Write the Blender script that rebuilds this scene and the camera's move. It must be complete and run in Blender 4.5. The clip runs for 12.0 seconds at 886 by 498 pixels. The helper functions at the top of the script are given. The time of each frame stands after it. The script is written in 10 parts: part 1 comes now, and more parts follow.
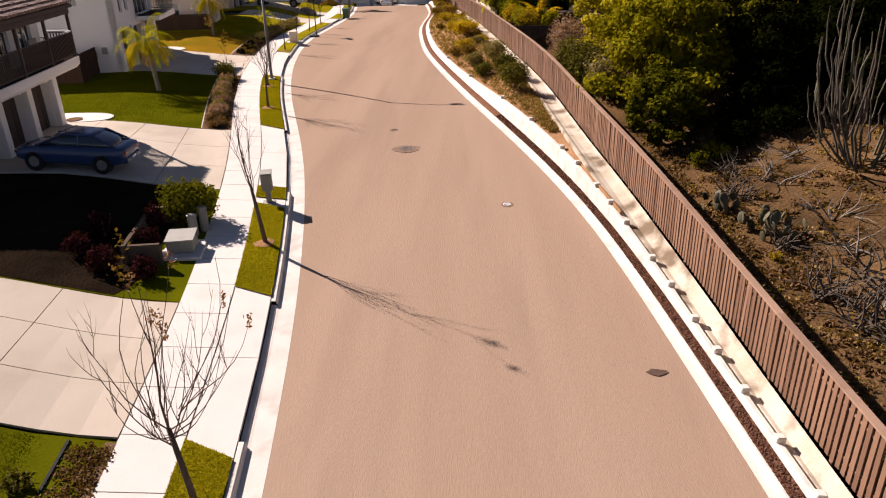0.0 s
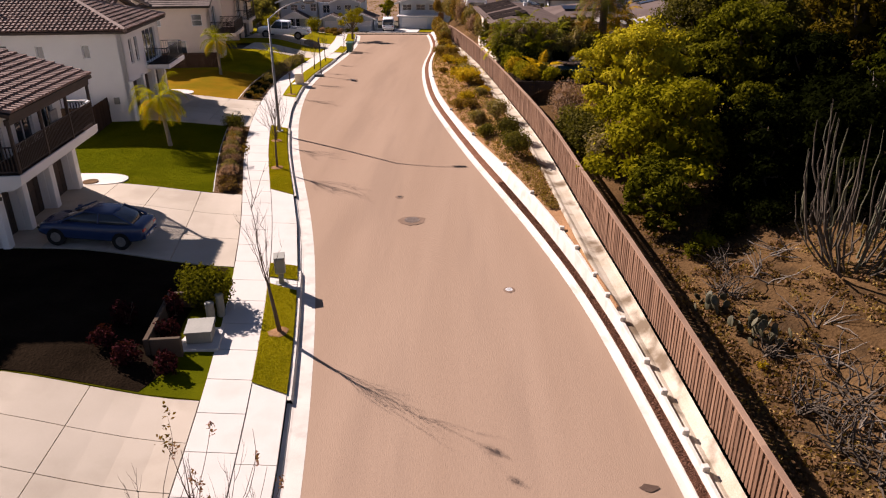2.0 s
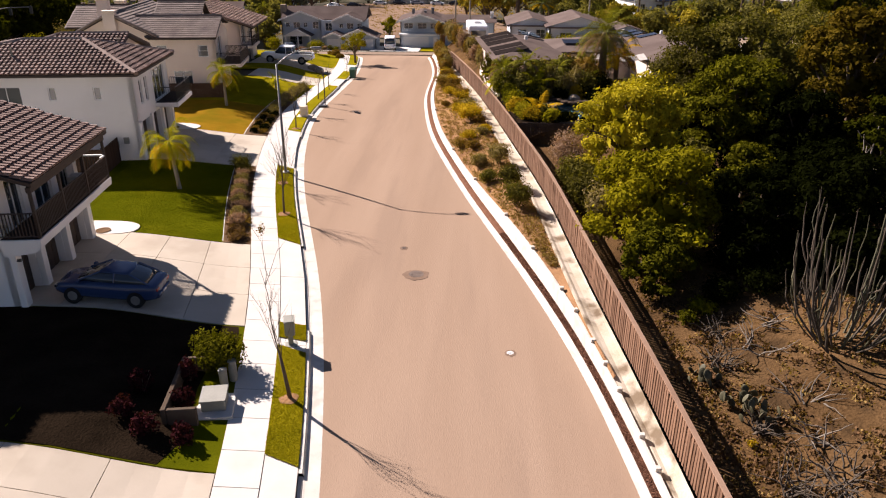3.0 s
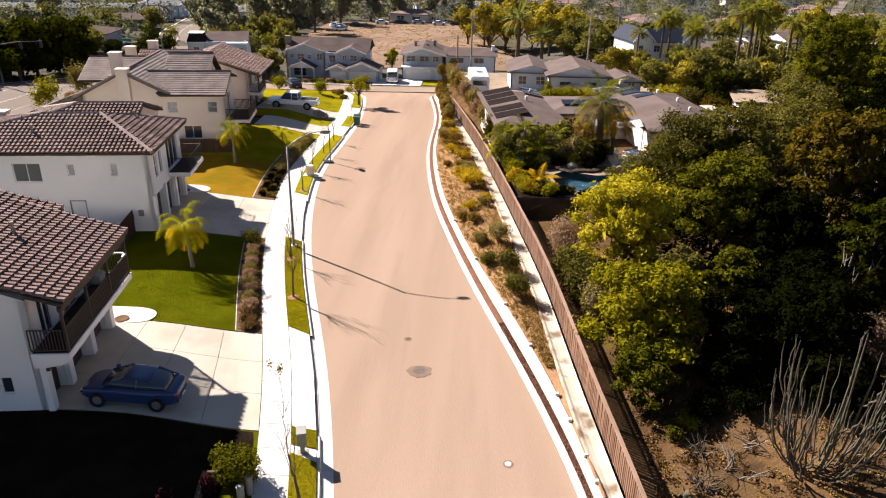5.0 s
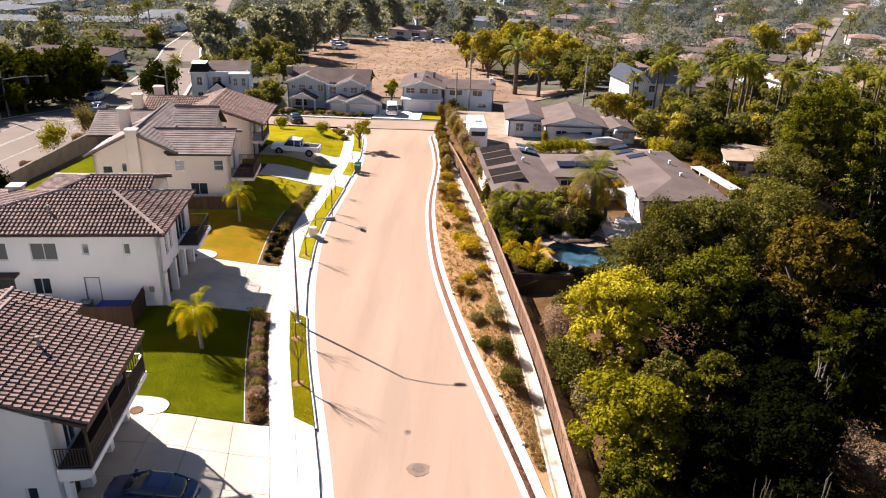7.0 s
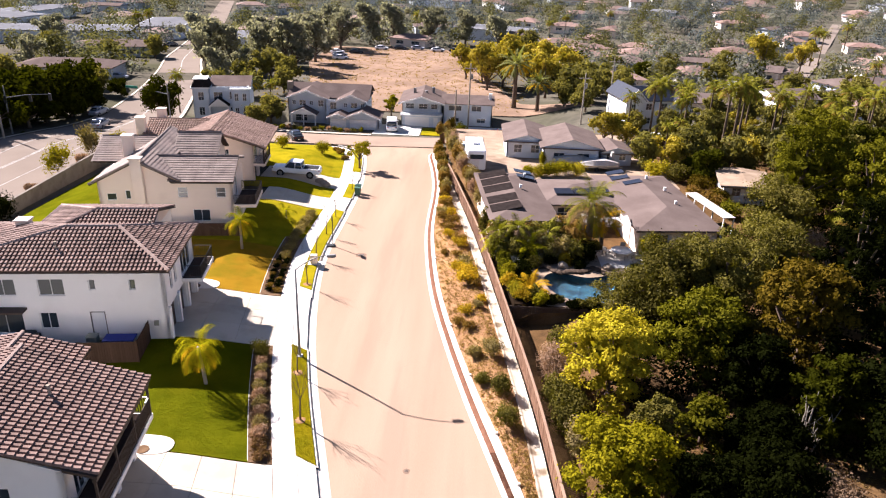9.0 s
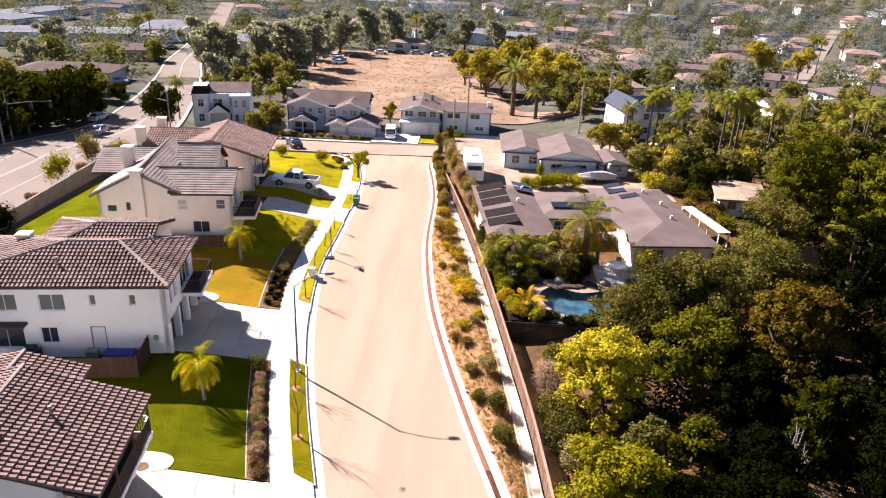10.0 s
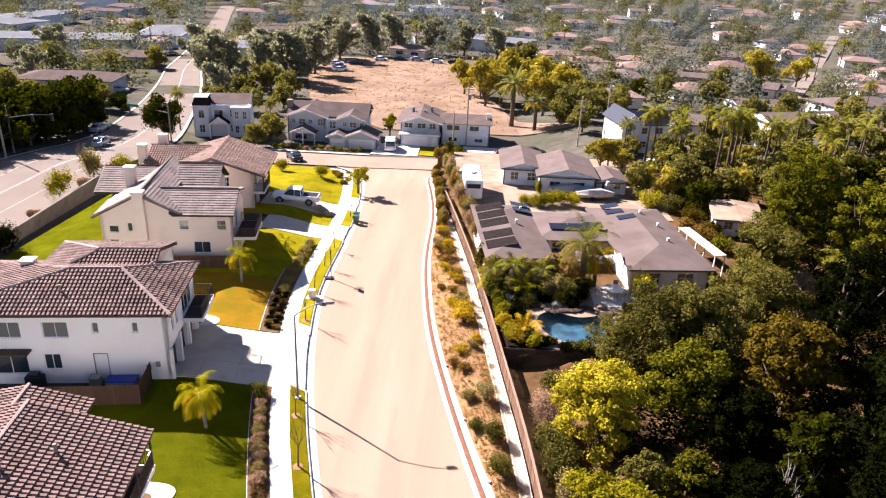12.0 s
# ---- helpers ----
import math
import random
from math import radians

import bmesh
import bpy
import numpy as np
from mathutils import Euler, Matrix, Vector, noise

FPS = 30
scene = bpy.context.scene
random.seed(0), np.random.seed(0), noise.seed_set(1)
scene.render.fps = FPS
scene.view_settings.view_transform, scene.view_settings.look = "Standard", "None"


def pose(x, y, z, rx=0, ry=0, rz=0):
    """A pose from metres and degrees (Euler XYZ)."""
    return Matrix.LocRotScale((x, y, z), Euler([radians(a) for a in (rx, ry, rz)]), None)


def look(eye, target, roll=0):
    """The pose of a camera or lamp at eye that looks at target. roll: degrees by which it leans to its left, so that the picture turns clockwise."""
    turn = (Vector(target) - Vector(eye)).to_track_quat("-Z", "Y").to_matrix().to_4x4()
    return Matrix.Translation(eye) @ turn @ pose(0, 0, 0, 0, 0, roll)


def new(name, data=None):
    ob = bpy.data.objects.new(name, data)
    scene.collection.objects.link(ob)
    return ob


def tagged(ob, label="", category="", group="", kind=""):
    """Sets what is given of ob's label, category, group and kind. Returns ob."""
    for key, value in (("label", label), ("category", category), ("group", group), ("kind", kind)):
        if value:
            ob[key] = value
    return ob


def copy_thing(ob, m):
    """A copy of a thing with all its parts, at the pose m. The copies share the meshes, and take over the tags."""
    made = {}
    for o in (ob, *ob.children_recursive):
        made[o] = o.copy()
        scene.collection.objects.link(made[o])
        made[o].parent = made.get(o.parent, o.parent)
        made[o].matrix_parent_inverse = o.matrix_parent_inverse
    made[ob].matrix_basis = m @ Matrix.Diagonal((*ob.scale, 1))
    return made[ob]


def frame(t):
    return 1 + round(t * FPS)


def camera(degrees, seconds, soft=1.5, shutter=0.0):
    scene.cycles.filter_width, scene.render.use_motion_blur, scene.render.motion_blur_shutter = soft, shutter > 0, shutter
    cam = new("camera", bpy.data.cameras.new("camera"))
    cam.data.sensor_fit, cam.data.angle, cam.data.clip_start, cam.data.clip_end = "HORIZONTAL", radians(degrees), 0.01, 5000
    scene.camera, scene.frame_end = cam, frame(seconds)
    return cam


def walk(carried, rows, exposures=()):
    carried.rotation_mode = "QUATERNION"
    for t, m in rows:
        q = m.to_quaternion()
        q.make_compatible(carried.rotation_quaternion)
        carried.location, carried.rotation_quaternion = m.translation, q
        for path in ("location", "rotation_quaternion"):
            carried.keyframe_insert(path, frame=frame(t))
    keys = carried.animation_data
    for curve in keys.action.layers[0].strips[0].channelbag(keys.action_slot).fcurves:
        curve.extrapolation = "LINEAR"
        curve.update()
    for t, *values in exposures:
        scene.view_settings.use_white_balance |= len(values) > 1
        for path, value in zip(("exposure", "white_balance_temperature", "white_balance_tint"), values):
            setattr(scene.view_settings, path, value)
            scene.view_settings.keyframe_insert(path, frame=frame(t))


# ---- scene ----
cam = camera(63.6, 12.0, 1.15)
PATH = [
    (0, (0.584, -2.068, 8.953), (0.5, -0.252, 8.118), -1.4),
    (0.5, (0.532, -2.057, 9.469), (0.451, -0.239, 8.64), -1.1),
    (1, (0.443, -2.06, 10.09), (0.367, -0.24, 9.265), -0.8),
    (1.5, (0.385, -2.027, 10.766), (0.31, -0.204, 9.946), -0.5),
    (2, (0.283, -2.005, 11.923), (0.212, -0.182, 11.104), -0.3),
    (2.5, (0.17, -2.008, 13.134), (0.103, -0.182, 12.321), 0.0),
    (3, (0.039, -1.985, 14.385), (-0.026, -0.157, 13.575), 0.3),
    (3.5, (-0.032, -1.935, 15.588), (-0.096, -0.106, 14.782), 0.5),
    (5.5, (-0.329, -1.84, 20.533), (-0.386, -0.007, 19.735), 1.3),
    (6, (-0.348, -1.781, 21.967), (-0.404, 0.051, 21.168), 1.4),
    (6.5, (-0.447, -1.726, 23.48), (-0.499, 0.107, 22.681), 1.7),
    (7, (-0.61, -1.658, 24.932), (-0.657, 0.175, 24.133), 2.0),
    (7.5, (-0.657, -1.644, 26.327), (-0.704, 0.188, 25.527), 2.0),
    (9.5, (-0.621, -1.719, 27.965), (-0.664, 0.116, 27.17), 2.3),
    (10, (-0.606, -1.73, 28.82), (-0.647, 0.105, 28.026), 2.5),
    (10.5, (-0.619, -1.615, 29.589), (-0.66, 0.22, 28.794), 2.5),
    (11, (-0.608, -1.591, 29.698), (-0.649, 0.244, 28.904), 2.5),
    (11.5, (-0.698, -1.568, 30.234), (-0.737, 0.267, 29.441), 2.7),
    (12, (-0.662, -1.525, 30.922), (-0.701, 0.31, 30.129), 2.7),
]
EXPOSURES = [(0, 1.04, 6550, 26), (1.0, 0.93, 6580, 30), (2.5, 1.11, 6450, 26), (3.5, 1.33, 6350, 21), (5.5, 1.62, 6150, 18), (7.5, 1.86, 6050, 21), (12, 2.13, 5980, 25)]
walk(cam, [(t, look(eye, target, roll)) for t, eye, target, roll in PATH], EXPOSURES)

# ---- sky and sun ----
SUN_TURN, SUN_RISE = math.atan2(0.6, -0.8), radians(35)
world = bpy.data.worlds.new("sky")
scene.world = world
world.use_nodes = True
wn = world.node_tree.nodes
sky = wn.new("ShaderNodeTexSky")
sky.sky_type, sky.sun_disc = "NISHITA", False
sky.sun_elevation, sky.sun_rotation = SUN_RISE, math.pi / 2 - SUN_TURN
sky.air_density, sky.dust_density = 0.8, 0.3
world.node_tree.links.new(sky.outputs[0], wn["Background"].inputs[0])
wn["Background"].inputs[1].default_value = 0.033
sun = new("sun", bpy.data.lights.new("sun", "SUN"))
sun.data.energy, sun.data.angle, sun.data.color = 5.0, radians(0.6), (1.0, 0.93, 0.82)
sun_way = Vector((math.cos(SUN_RISE) * math.cos(SUN_TURN), math.cos(SUN_RISE) * math.sin(SUN_TURN), math.sin(SUN_RISE)))
sun.matrix_world = look(sun_way * 100, (0, 0, 0))


# ---- materials ----
def surface(name, low, high, rough=0.85, scale=1.0, fine=30.0, bump=0.3, metal=0.0, spot=None, island=0.0, stretch=(1, 1, 1), depth=0.02):
    """A surface whose colour wanders between low and high at two scales, with fine relief."""
    m = bpy.data.materials.new(name)
    m.use_nodes = True
    n, l = m.node_tree.nodes, m.node_tree.links
    p = n["Principled BSDF"]
    p.inputs["Roughness"].default_value, p.inputs["Metallic"].default_value = rough, metal
    p.inputs["Specular IOR Level"].default_value = 0.0 if rough > 0.89 else (0.12 if rough > 0.79 else 0.45)
    co = n.new("ShaderNodeTexCoord")
    mp = n.new("ShaderNodeMapping")
    mp.inputs["Scale"].default_value = stretch
    l.new(co.outputs["Object"], mp.inputs[0])
    big, small = n.new("ShaderNodeTexNoise"), n.new("ShaderNodeTexNoise")
    for t, s, d in ((big, scale, 5), (small, fine, 3)):
        t.inputs["Scale"].default_value, t.inputs["Detail"].default_value = s, d
        l.new(mp.outputs[0], t.inputs["Vector"])
    add = n.new("ShaderNodeMath")
    add.operation = "MULTIPLY_ADD"
    l.new(small.outputs["Fac"], add.inputs[0])
    add.inputs[1].default_value = 0.6
    l.new(big.outputs["Fac"], add.inputs[2])
    last = add.outputs[0]
    if island:
        geo = n.new("ShaderNodeNewGeometry")
        info = n.new("ShaderNodeObjectInfo")
        for source in (geo.outputs["Random Per Island"], info.outputs["Random"]):
            more = n.new("ShaderNodeMath")
            more.operation = "MULTIPLY_ADD"
            l.new(source, more.inputs[0])
            more.inputs[1].default_value = island
            l.new(last, more.inputs[2])
            last = more.outputs[0]
    ramp = n.new("ShaderNodeMapRange")
    ramp.inputs["From Min"].default_value, ramp.inputs["From Max"].default_value = 0.5, 1.1 + island * 1.6
    l.new(last, ramp.inputs[0])
    mix = n.new("ShaderNodeMix")
    mix.data_type = "RGBA"
    mix.inputs[6].default_value, mix.inputs[7].default_value = (*low, 1), (*high, 1)
    l.new(ramp.outputs[0], mix.inputs[0])
    colour = mix.outputs[2]
    if spot:
        tint, size, amount = spot
        blot = n.new("ShaderNodeTexNoise")
        blot.inputs["Scale"].default_value, blot.inputs["Detail"].default_value = size, 6
        l.new(mp.outputs[0], blot.inputs["Vector"])
        cut = n.new("ShaderNodeMapRange")
        cut.inputs["From Min"].default_value, cut.inputs["From Max"].default_value = 0.52, 0.66
        cut.inputs["To Max"].default_value = amount
        l.new(blot.outputs["Fac"], cut.inputs[0])
        over = n.new("ShaderNodeMix")
        over.data_type = "RGBA"
        over.inputs[7].default_value = (*tint, 1)
        l.new(cut.outputs[0], over.inputs[0])
        l.new(colour, over.inputs[6])
        colour = over.outputs[2]
    l.new(colour, p.inputs["Base Color"])
    if bump:
        b = n.new("ShaderNodeBump")
        b.inputs["Strength"].default_value, b.inputs["Distance"].default_value = bump, depth
        l.new(small.outputs["Fac"], b.inputs["Height"])
        l.new(b.outputs[0], p.inputs["Normal"])
    return m


def leaf_material(name, low, high, thin_part=0.24, island=0.45, through_tint=(1.35, 1.4, 0.3)):
    m = surface(name, low, high, 0.6, 0.35, 6.0, 0.0, island=island)
    p = m.node_tree.nodes["Principled BSDF"]
    p.inputs["Specular IOR Level"].default_value = 0.0
    n, l = m.node_tree.nodes, m.node_tree.links
    thin, both = n.new("ShaderNodeBsdfTranslucent"), n.new("ShaderNodeMixShader")
    both.inputs[0].default_value = thin_part
    warm = n.new("ShaderNodeMix")
    warm.data_type, warm.blend_type = "RGBA", "MULTIPLY"
    warm.inputs[0].default_value, warm.inputs[7].default_value = 1.0, (*through_tint, 1)
    l.new(p.inputs["Base Color"].links[0].from_socket, warm.inputs[6])
    l.new(warm.outputs[2], thin.inputs[0])
    l.new(p.outputs[0], both.inputs[1])
    l.new(thin.outputs[0], both.inputs[2])
    l.new(both.outputs[0], n["Material Output"].inputs[0])
    return m


def glass_material(name, tint=(0.03, 0.04, 0.05)):
    m = bpy.data.materials.new(name)
    m.use_nodes = True
    p = m.node_tree.nodes["Principled BSDF"]
    p.inputs["Base Color"].default_value = (*tint, 1)
    p.inputs["Roughness"].default_value = 0.06
    p.inputs["Specular IOR Level"].default_value = 0.8
    return m


ASPHALT = surface("asphalt", (0.275, 0.191, 0.133), (0.338, 0.241, 0.172), 0.9, 0.5, 60, 0.5, spot=((0.24, 0.169, 0.122), 0.6, 0.45), depth=0.012, stretch=(1, 0.09, 1))
ASPHALT_OLD = surface("old_asphalt", (0.17, 0.138, 0.112), (0.23, 0.19, 0.156), 0.9, 0.1, 30, 0.3, spot=((0.14, 0.115, 0.097), 0.1, 0.6))
CONCRETE = surface("concrete", (0.5, 0.465, 0.415), (0.64, 0.6, 0.545), 0.85, 0.5, 45, 0.25, spot=((0.44, 0.39, 0.33), 0.5, 0.45), island=0.06)
DRIVE = surface("driveway_concrete", (0.4, 0.34, 0.26), (0.52, 0.45, 0.36), 0.85, 0.4, 45, 0.25, spot=((0.34, 0.28, 0.21), 0.45, 0.5), island=0.1)
KERB = surface("kerb_concrete", (0.5, 0.46, 0.4), (0.64, 0.6, 0.53), 0.8, 1.2, 40, 0.25, spot=((0.36, 0.32, 0.27), 1.5, 0.5))
JOINT = surface("joint_dirt", (0.07, 0.055, 0.04), (0.13, 0.1, 0.075), 0.95, 2, 40)
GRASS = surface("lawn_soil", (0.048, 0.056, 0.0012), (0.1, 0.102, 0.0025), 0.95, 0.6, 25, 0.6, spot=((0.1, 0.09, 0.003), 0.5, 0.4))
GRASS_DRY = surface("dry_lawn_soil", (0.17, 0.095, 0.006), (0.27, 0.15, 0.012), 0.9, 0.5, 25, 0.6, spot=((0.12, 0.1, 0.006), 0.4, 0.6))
# Yellower grass; its colour also holds some sunlight and haze.
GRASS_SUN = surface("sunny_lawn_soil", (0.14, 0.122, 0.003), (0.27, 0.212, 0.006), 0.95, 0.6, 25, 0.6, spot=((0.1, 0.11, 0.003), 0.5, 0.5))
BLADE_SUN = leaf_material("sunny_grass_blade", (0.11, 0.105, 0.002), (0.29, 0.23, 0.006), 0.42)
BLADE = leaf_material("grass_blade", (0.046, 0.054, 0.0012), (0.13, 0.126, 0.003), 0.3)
SOIL = surface("soil", (0.045, 0.025, 0.011), (0.16, 0.092, 0.04), 0.95, 0.4, 12, 0.8, spot=((0.032, 0.021, 0.012), 0.6, 0.7), depth=0.06)
MULCH = surface("mulch", (0.05, 0.03, 0.018), (0.2, 0.125, 0.072), 0.95, 1.5, 18, 0.9, island=0.2, depth=0.05)
BANK = surface("bank_soil", (0.19, 0.1, 0.047), (0.38, 0.215, 0.11), 0.95, 0.5, 14, 0.8, spot=((0.3, 0.175, 0.062), 0.4, 0.6), depth=0.06)
FIELD = surface("dry_field", (0.15, 0.1, 0.07), (0.3, 0.205, 0.142), 0.95, 0.12, 3, 0.8, spot=((0.17, 0.11, 0.066), 0.1, 0.7), depth=0.1)
TOWN = surface("town_ground", (0.05, 0.048, 0.036), (0.135, 0.118, 0.09), 0.95, 0.03, 0.5, 0.5, spot=((0.05, 0.052, 0.026), 0.02, 0.8), depth=0.2)
GRAVEL = surface("red_gravel", (0.075, 0.034, 0.022), (0.21, 0.105, 0.066), 0.9, 3, 60, 0.9, island=0.3)
STUCCO = surface("stucco", (0.8, 0.76, 0.71), (0.88, 0.84, 0.79), 0.9, 0.3, 40, 0.35, spot=((0.7, 0.65, 0.59), 0.35, 0.3))
STUCCO_TAN = surface("tan_stucco", (0.74, 0.61, 0.5), (0.84, 0.71, 0.59), 0.9, 0.3, 40, 0.35, spot=((0.6, 0.49, 0.4), 0.35, 0.35))
WHITE = surface("white_paint", (0.72, 0.7, 0.67), (0.82, 0.8, 0.77), 0.6, 1, 20, 0.1)
SIDING = surface("blue_grey_siding", (0.4, 0.44, 0.48), (0.5, 0.54, 0.58), 0.8, 0.5, 20, 0.1)
SIDING_PALE = surface("pale_siding", (0.5, 0.54, 0.58), (0.63, 0.67, 0.71), 0.8, 0.5, 20, 0.1)
TILE = surface("brown_roof_tile", (0.042, 0.022, 0.016), (0.295, 0.196, 0.158), 0.8, 0.8, 20, 0.3, island=0.3)
TILE_CAP = surface("pale_brown_ridge_tile", (0.16, 0.105, 0.084), (0.4, 0.3, 0.25), 0.8, 0.8, 20, 0.3, island=0.3)
TILE_RED = surface("terracotta_roof_tile", (0.15, 0.09, 0.066), (0.42, 0.29, 0.225), 0.8, 0.8, 20, 0.3, island=0.3)
TILE_GREY = surface("grey_roof_tile", (0.13, 0.1, 0.085), (0.3, 0.236, 0.2), 0.85, 0.8, 20, 0.3, island=0.2)
SHINGLE = surface("grey_shingle", (0.085, 0.063, 0.055), (0.165, 0.128, 0.112), 0.9, 0.5, 12, 0.5, island=0.15)
DECKING = surface("roof_underlay", (0.045, 0.03, 0.025), (0.08, 0.055, 0.045), 0.9, 1, 20)
WOOD_DARK = surface("dark_brown_wood", (0.03, 0.018, 0.012), (0.07, 0.042, 0.028), 0.7, 2, 30, 0.2, stretch=(1, 1, 0.2))
FENCE_WOOD = surface("weathered_fence_wood", (0.085, 0.044, 0.026), (0.3, 0.175, 0.11), 0.85, 1.5, 30, 0.4, island=0.8, stretch=(1, 1, 0.15))
# Lighter than the slats: sunlight on the top rail is in the colour.
CAP_WOOD = surface("sunlit_cap_wood", (0.17, 0.1, 0.066), (0.36, 0.235, 0.16), 0.85, 1.5, 30, 0.4, island=0.5)
BARK = surface("bark", (0.07, 0.05, 0.035), (0.17, 0.125, 0.09), 0.9, 3, 25, 0.6, stretch=(1, 1, 0.3))
DEAD_WOOD = surface("grey_dead_wood", (0.12, 0.1, 0.08), (0.22, 0.19, 0.155), 0.9, 3, 25, 0.6, stretch=(1, 1, 0.3))
BARK_PALE = surface("pale_bark", (0.2, 0.17, 0.13), (0.36, 0.31, 0.25), 0.9, 3, 25, 0.6, stretch=(1, 1, 0.3))
STEEL = surface("galvanised_steel", (0.17, 0.16, 0.15), (0.25, 0.24, 0.225), 0.55, 3, 30, 0.05, metal=0.3)
BLACK = surface("black_metal", (0.012, 0.012, 0.012), (0.03, 0.03, 0.03), 0.45, 2, 30, 0.05)
RUBBER = surface("black_rubber", (0.01, 0.01, 0.01), (0.025, 0.025, 0.025), 0.85, 5, 40, 0.1)
CAR_BLUE = surface("dark_blue_car_paint", (0.02, 0.04, 0.105), (0.025, 0.047, 0.12), 0.2, 0.5, 4, 0.0)
CAR_WHITE = surface("white_car_paint", (0.78, 0.78, 0.78), (0.84, 0.84, 0.84), 0.3, 0.5, 4, 0.0)
CAR_DARK = surface("black_car_paint", (0.012, 0.012, 0.014), (0.02, 0.02, 0.022), 0.25, 0.5, 4, 0.0)
CAR_GREY = surface("silver_car_paint", (0.3, 0.31, 0.33), (0.36, 0.37, 0.39), 0.3, 0.5, 4, 0.0)
CHROME = surface("chrome", (0.6, 0.6, 0.6), (0.65, 0.65, 0.65), 0.2, 2, 10, 0.0, metal=1.0)
RED_LENS = surface("red_lens", (0.3, 0.01, 0.01), (0.36, 0.015, 0.012), 0.25, 3, 10, 0.0)
PLATE = surface("plate_white", (0.6, 0.6, 0.58), (0.66, 0.66, 0.64), 0.5, 3, 10, 0.0)
GREEN_BOX = surface("utility_green", (0.2, 0.195, 0.16), (0.28, 0.27, 0.225), 0.6, 2, 20, 0.05)
BIN_GREEN = surface("bin_green", (0.012, 0.06, 0.04), (0.02, 0.085, 0.055), 0.5, 2, 20, 0.05)
BLUE_COVER = surface("blue_cover", (0.015, 0.03, 0.22), (0.03, 0.05, 0.32), 0.6, 3, 15, 0.3)
TARP = surface("white_tarp", (0.32, 0.29, 0.26), (0.46, 0.43, 0.39), 0.7, 2, 8, 0.5, depth=0.05)
SOLAR = surface("solar_panel", (0.012, 0.014, 0.02), (0.022, 0.024, 0.034), 0.25, 2, 10, 0.0)
SOLAR_MAT = surface("pool_heater_mat", (0.014, 0.011, 0.01), (0.03, 0.024, 0.022), 0.9, 2, 10, 0.1)
ROOF_PALE = surface("pale_grey_roofing", (0.11, 0.112, 0.12), (0.17, 0.173, 0.18), 0.92, 0.3, 8, 0.2)
COLLAR = surface("patched_asphalt", (0.17, 0.115, 0.08), (0.24, 0.165, 0.12), 0.9, 3, 40, 0.4)
IRON = surface("cast_iron", (0.09, 0.062, 0.045), (0.16, 0.112, 0.083), 0.7, 5, 60, 0.4)
DARK_PATCH = surface("oil_stain", (0.07, 0.045, 0.035), (0.11, 0.075, 0.055), 0.9, 6, 40, 0.3)
GLASS = glass_material("window_glass")
GLASS_PALE = glass_material("curtained_glass", (0.12, 0.125, 0.12))
LEDGE = surface("dark_ledge_stone", (0.025, 0.018, 0.014), (0.09, 0.066, 0.05), 0.9, 1.5, 15, 0.6, island=0.2)
STONE = surface("stone", (0.2, 0.15, 0.11), (0.36, 0.29, 0.22), 0.9, 1.5, 15, 0.6, island=0.2)
POOL_SIDE = surface("pool_plaster", (0.004, 0.018, 0.034), (0.034, 0.105, 0.14), 0.6, 0.6, 5, 0.0, spot=((0.003, 0.012, 0.026), 0.45, 0.9))
PAVER = surface("patio_paving", (0.2, 0.145, 0.1), (0.33, 0.25, 0.18), 0.9, 0.6, 20, 0.3, spot=((0.14, 0.1, 0.07), 0.4, 0.6))
WATER = bpy.data.materials.new("pool_water")
WATER.use_nodes = True
wp = WATER.node_tree.nodes["Principled BSDF"]
wp.inputs["Base Color"].default_value = (0.38, 0.62, 0.72, 1)
wp.inputs["Roughness"].default_value, wp.inputs["IOR"].default_value, wp.inputs["Transmission Weight"].default_value = 0.04, 1.33, 1.0
wb, wt = WATER.node_tree.nodes.new("ShaderNodeBump"), WATER.node_tree.nodes.new("ShaderNodeTexNoise")
wt.inputs["Scale"].default_value = 1.6
wb.inputs["Strength"].default_value, wb.inputs["Distance"].default_value = 0.35, 0.1
WATER.node_tree.links.new(wt.outputs["Fac"], wb.inputs["Height"])
WATER.node_tree.links.new(wb.outputs[0], wp.inputs["Normal"])
# Low ends near black put the shade between clumps into the leaf colour.
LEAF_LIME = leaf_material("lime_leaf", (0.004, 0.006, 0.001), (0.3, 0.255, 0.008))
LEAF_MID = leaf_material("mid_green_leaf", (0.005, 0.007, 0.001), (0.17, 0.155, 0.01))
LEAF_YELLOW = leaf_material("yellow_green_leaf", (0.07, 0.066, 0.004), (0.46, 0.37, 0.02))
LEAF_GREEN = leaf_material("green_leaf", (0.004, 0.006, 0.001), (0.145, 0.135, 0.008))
# Far darker than leaves are: the wood's shade is put into the colour.
LEAF_SHADED = leaf_material("shaded_green_leaf", (0.001, 0.0017, 0.0003), (0.01, 0.012, 0.0024))
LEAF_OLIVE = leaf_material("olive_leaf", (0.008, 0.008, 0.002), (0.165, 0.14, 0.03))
# Olive leaf greyed and lightened: distance haze is in the colour.
LEAF_HAZY_OLIVE = leaf_material("hazy_olive_leaf", (0.065, 0.067, 0.055), (0.2, 0.2, 0.165), 0.4, 0.3, (1.1, 1.12, 0.85))
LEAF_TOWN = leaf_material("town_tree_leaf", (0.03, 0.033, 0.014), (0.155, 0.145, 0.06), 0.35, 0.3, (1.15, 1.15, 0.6))
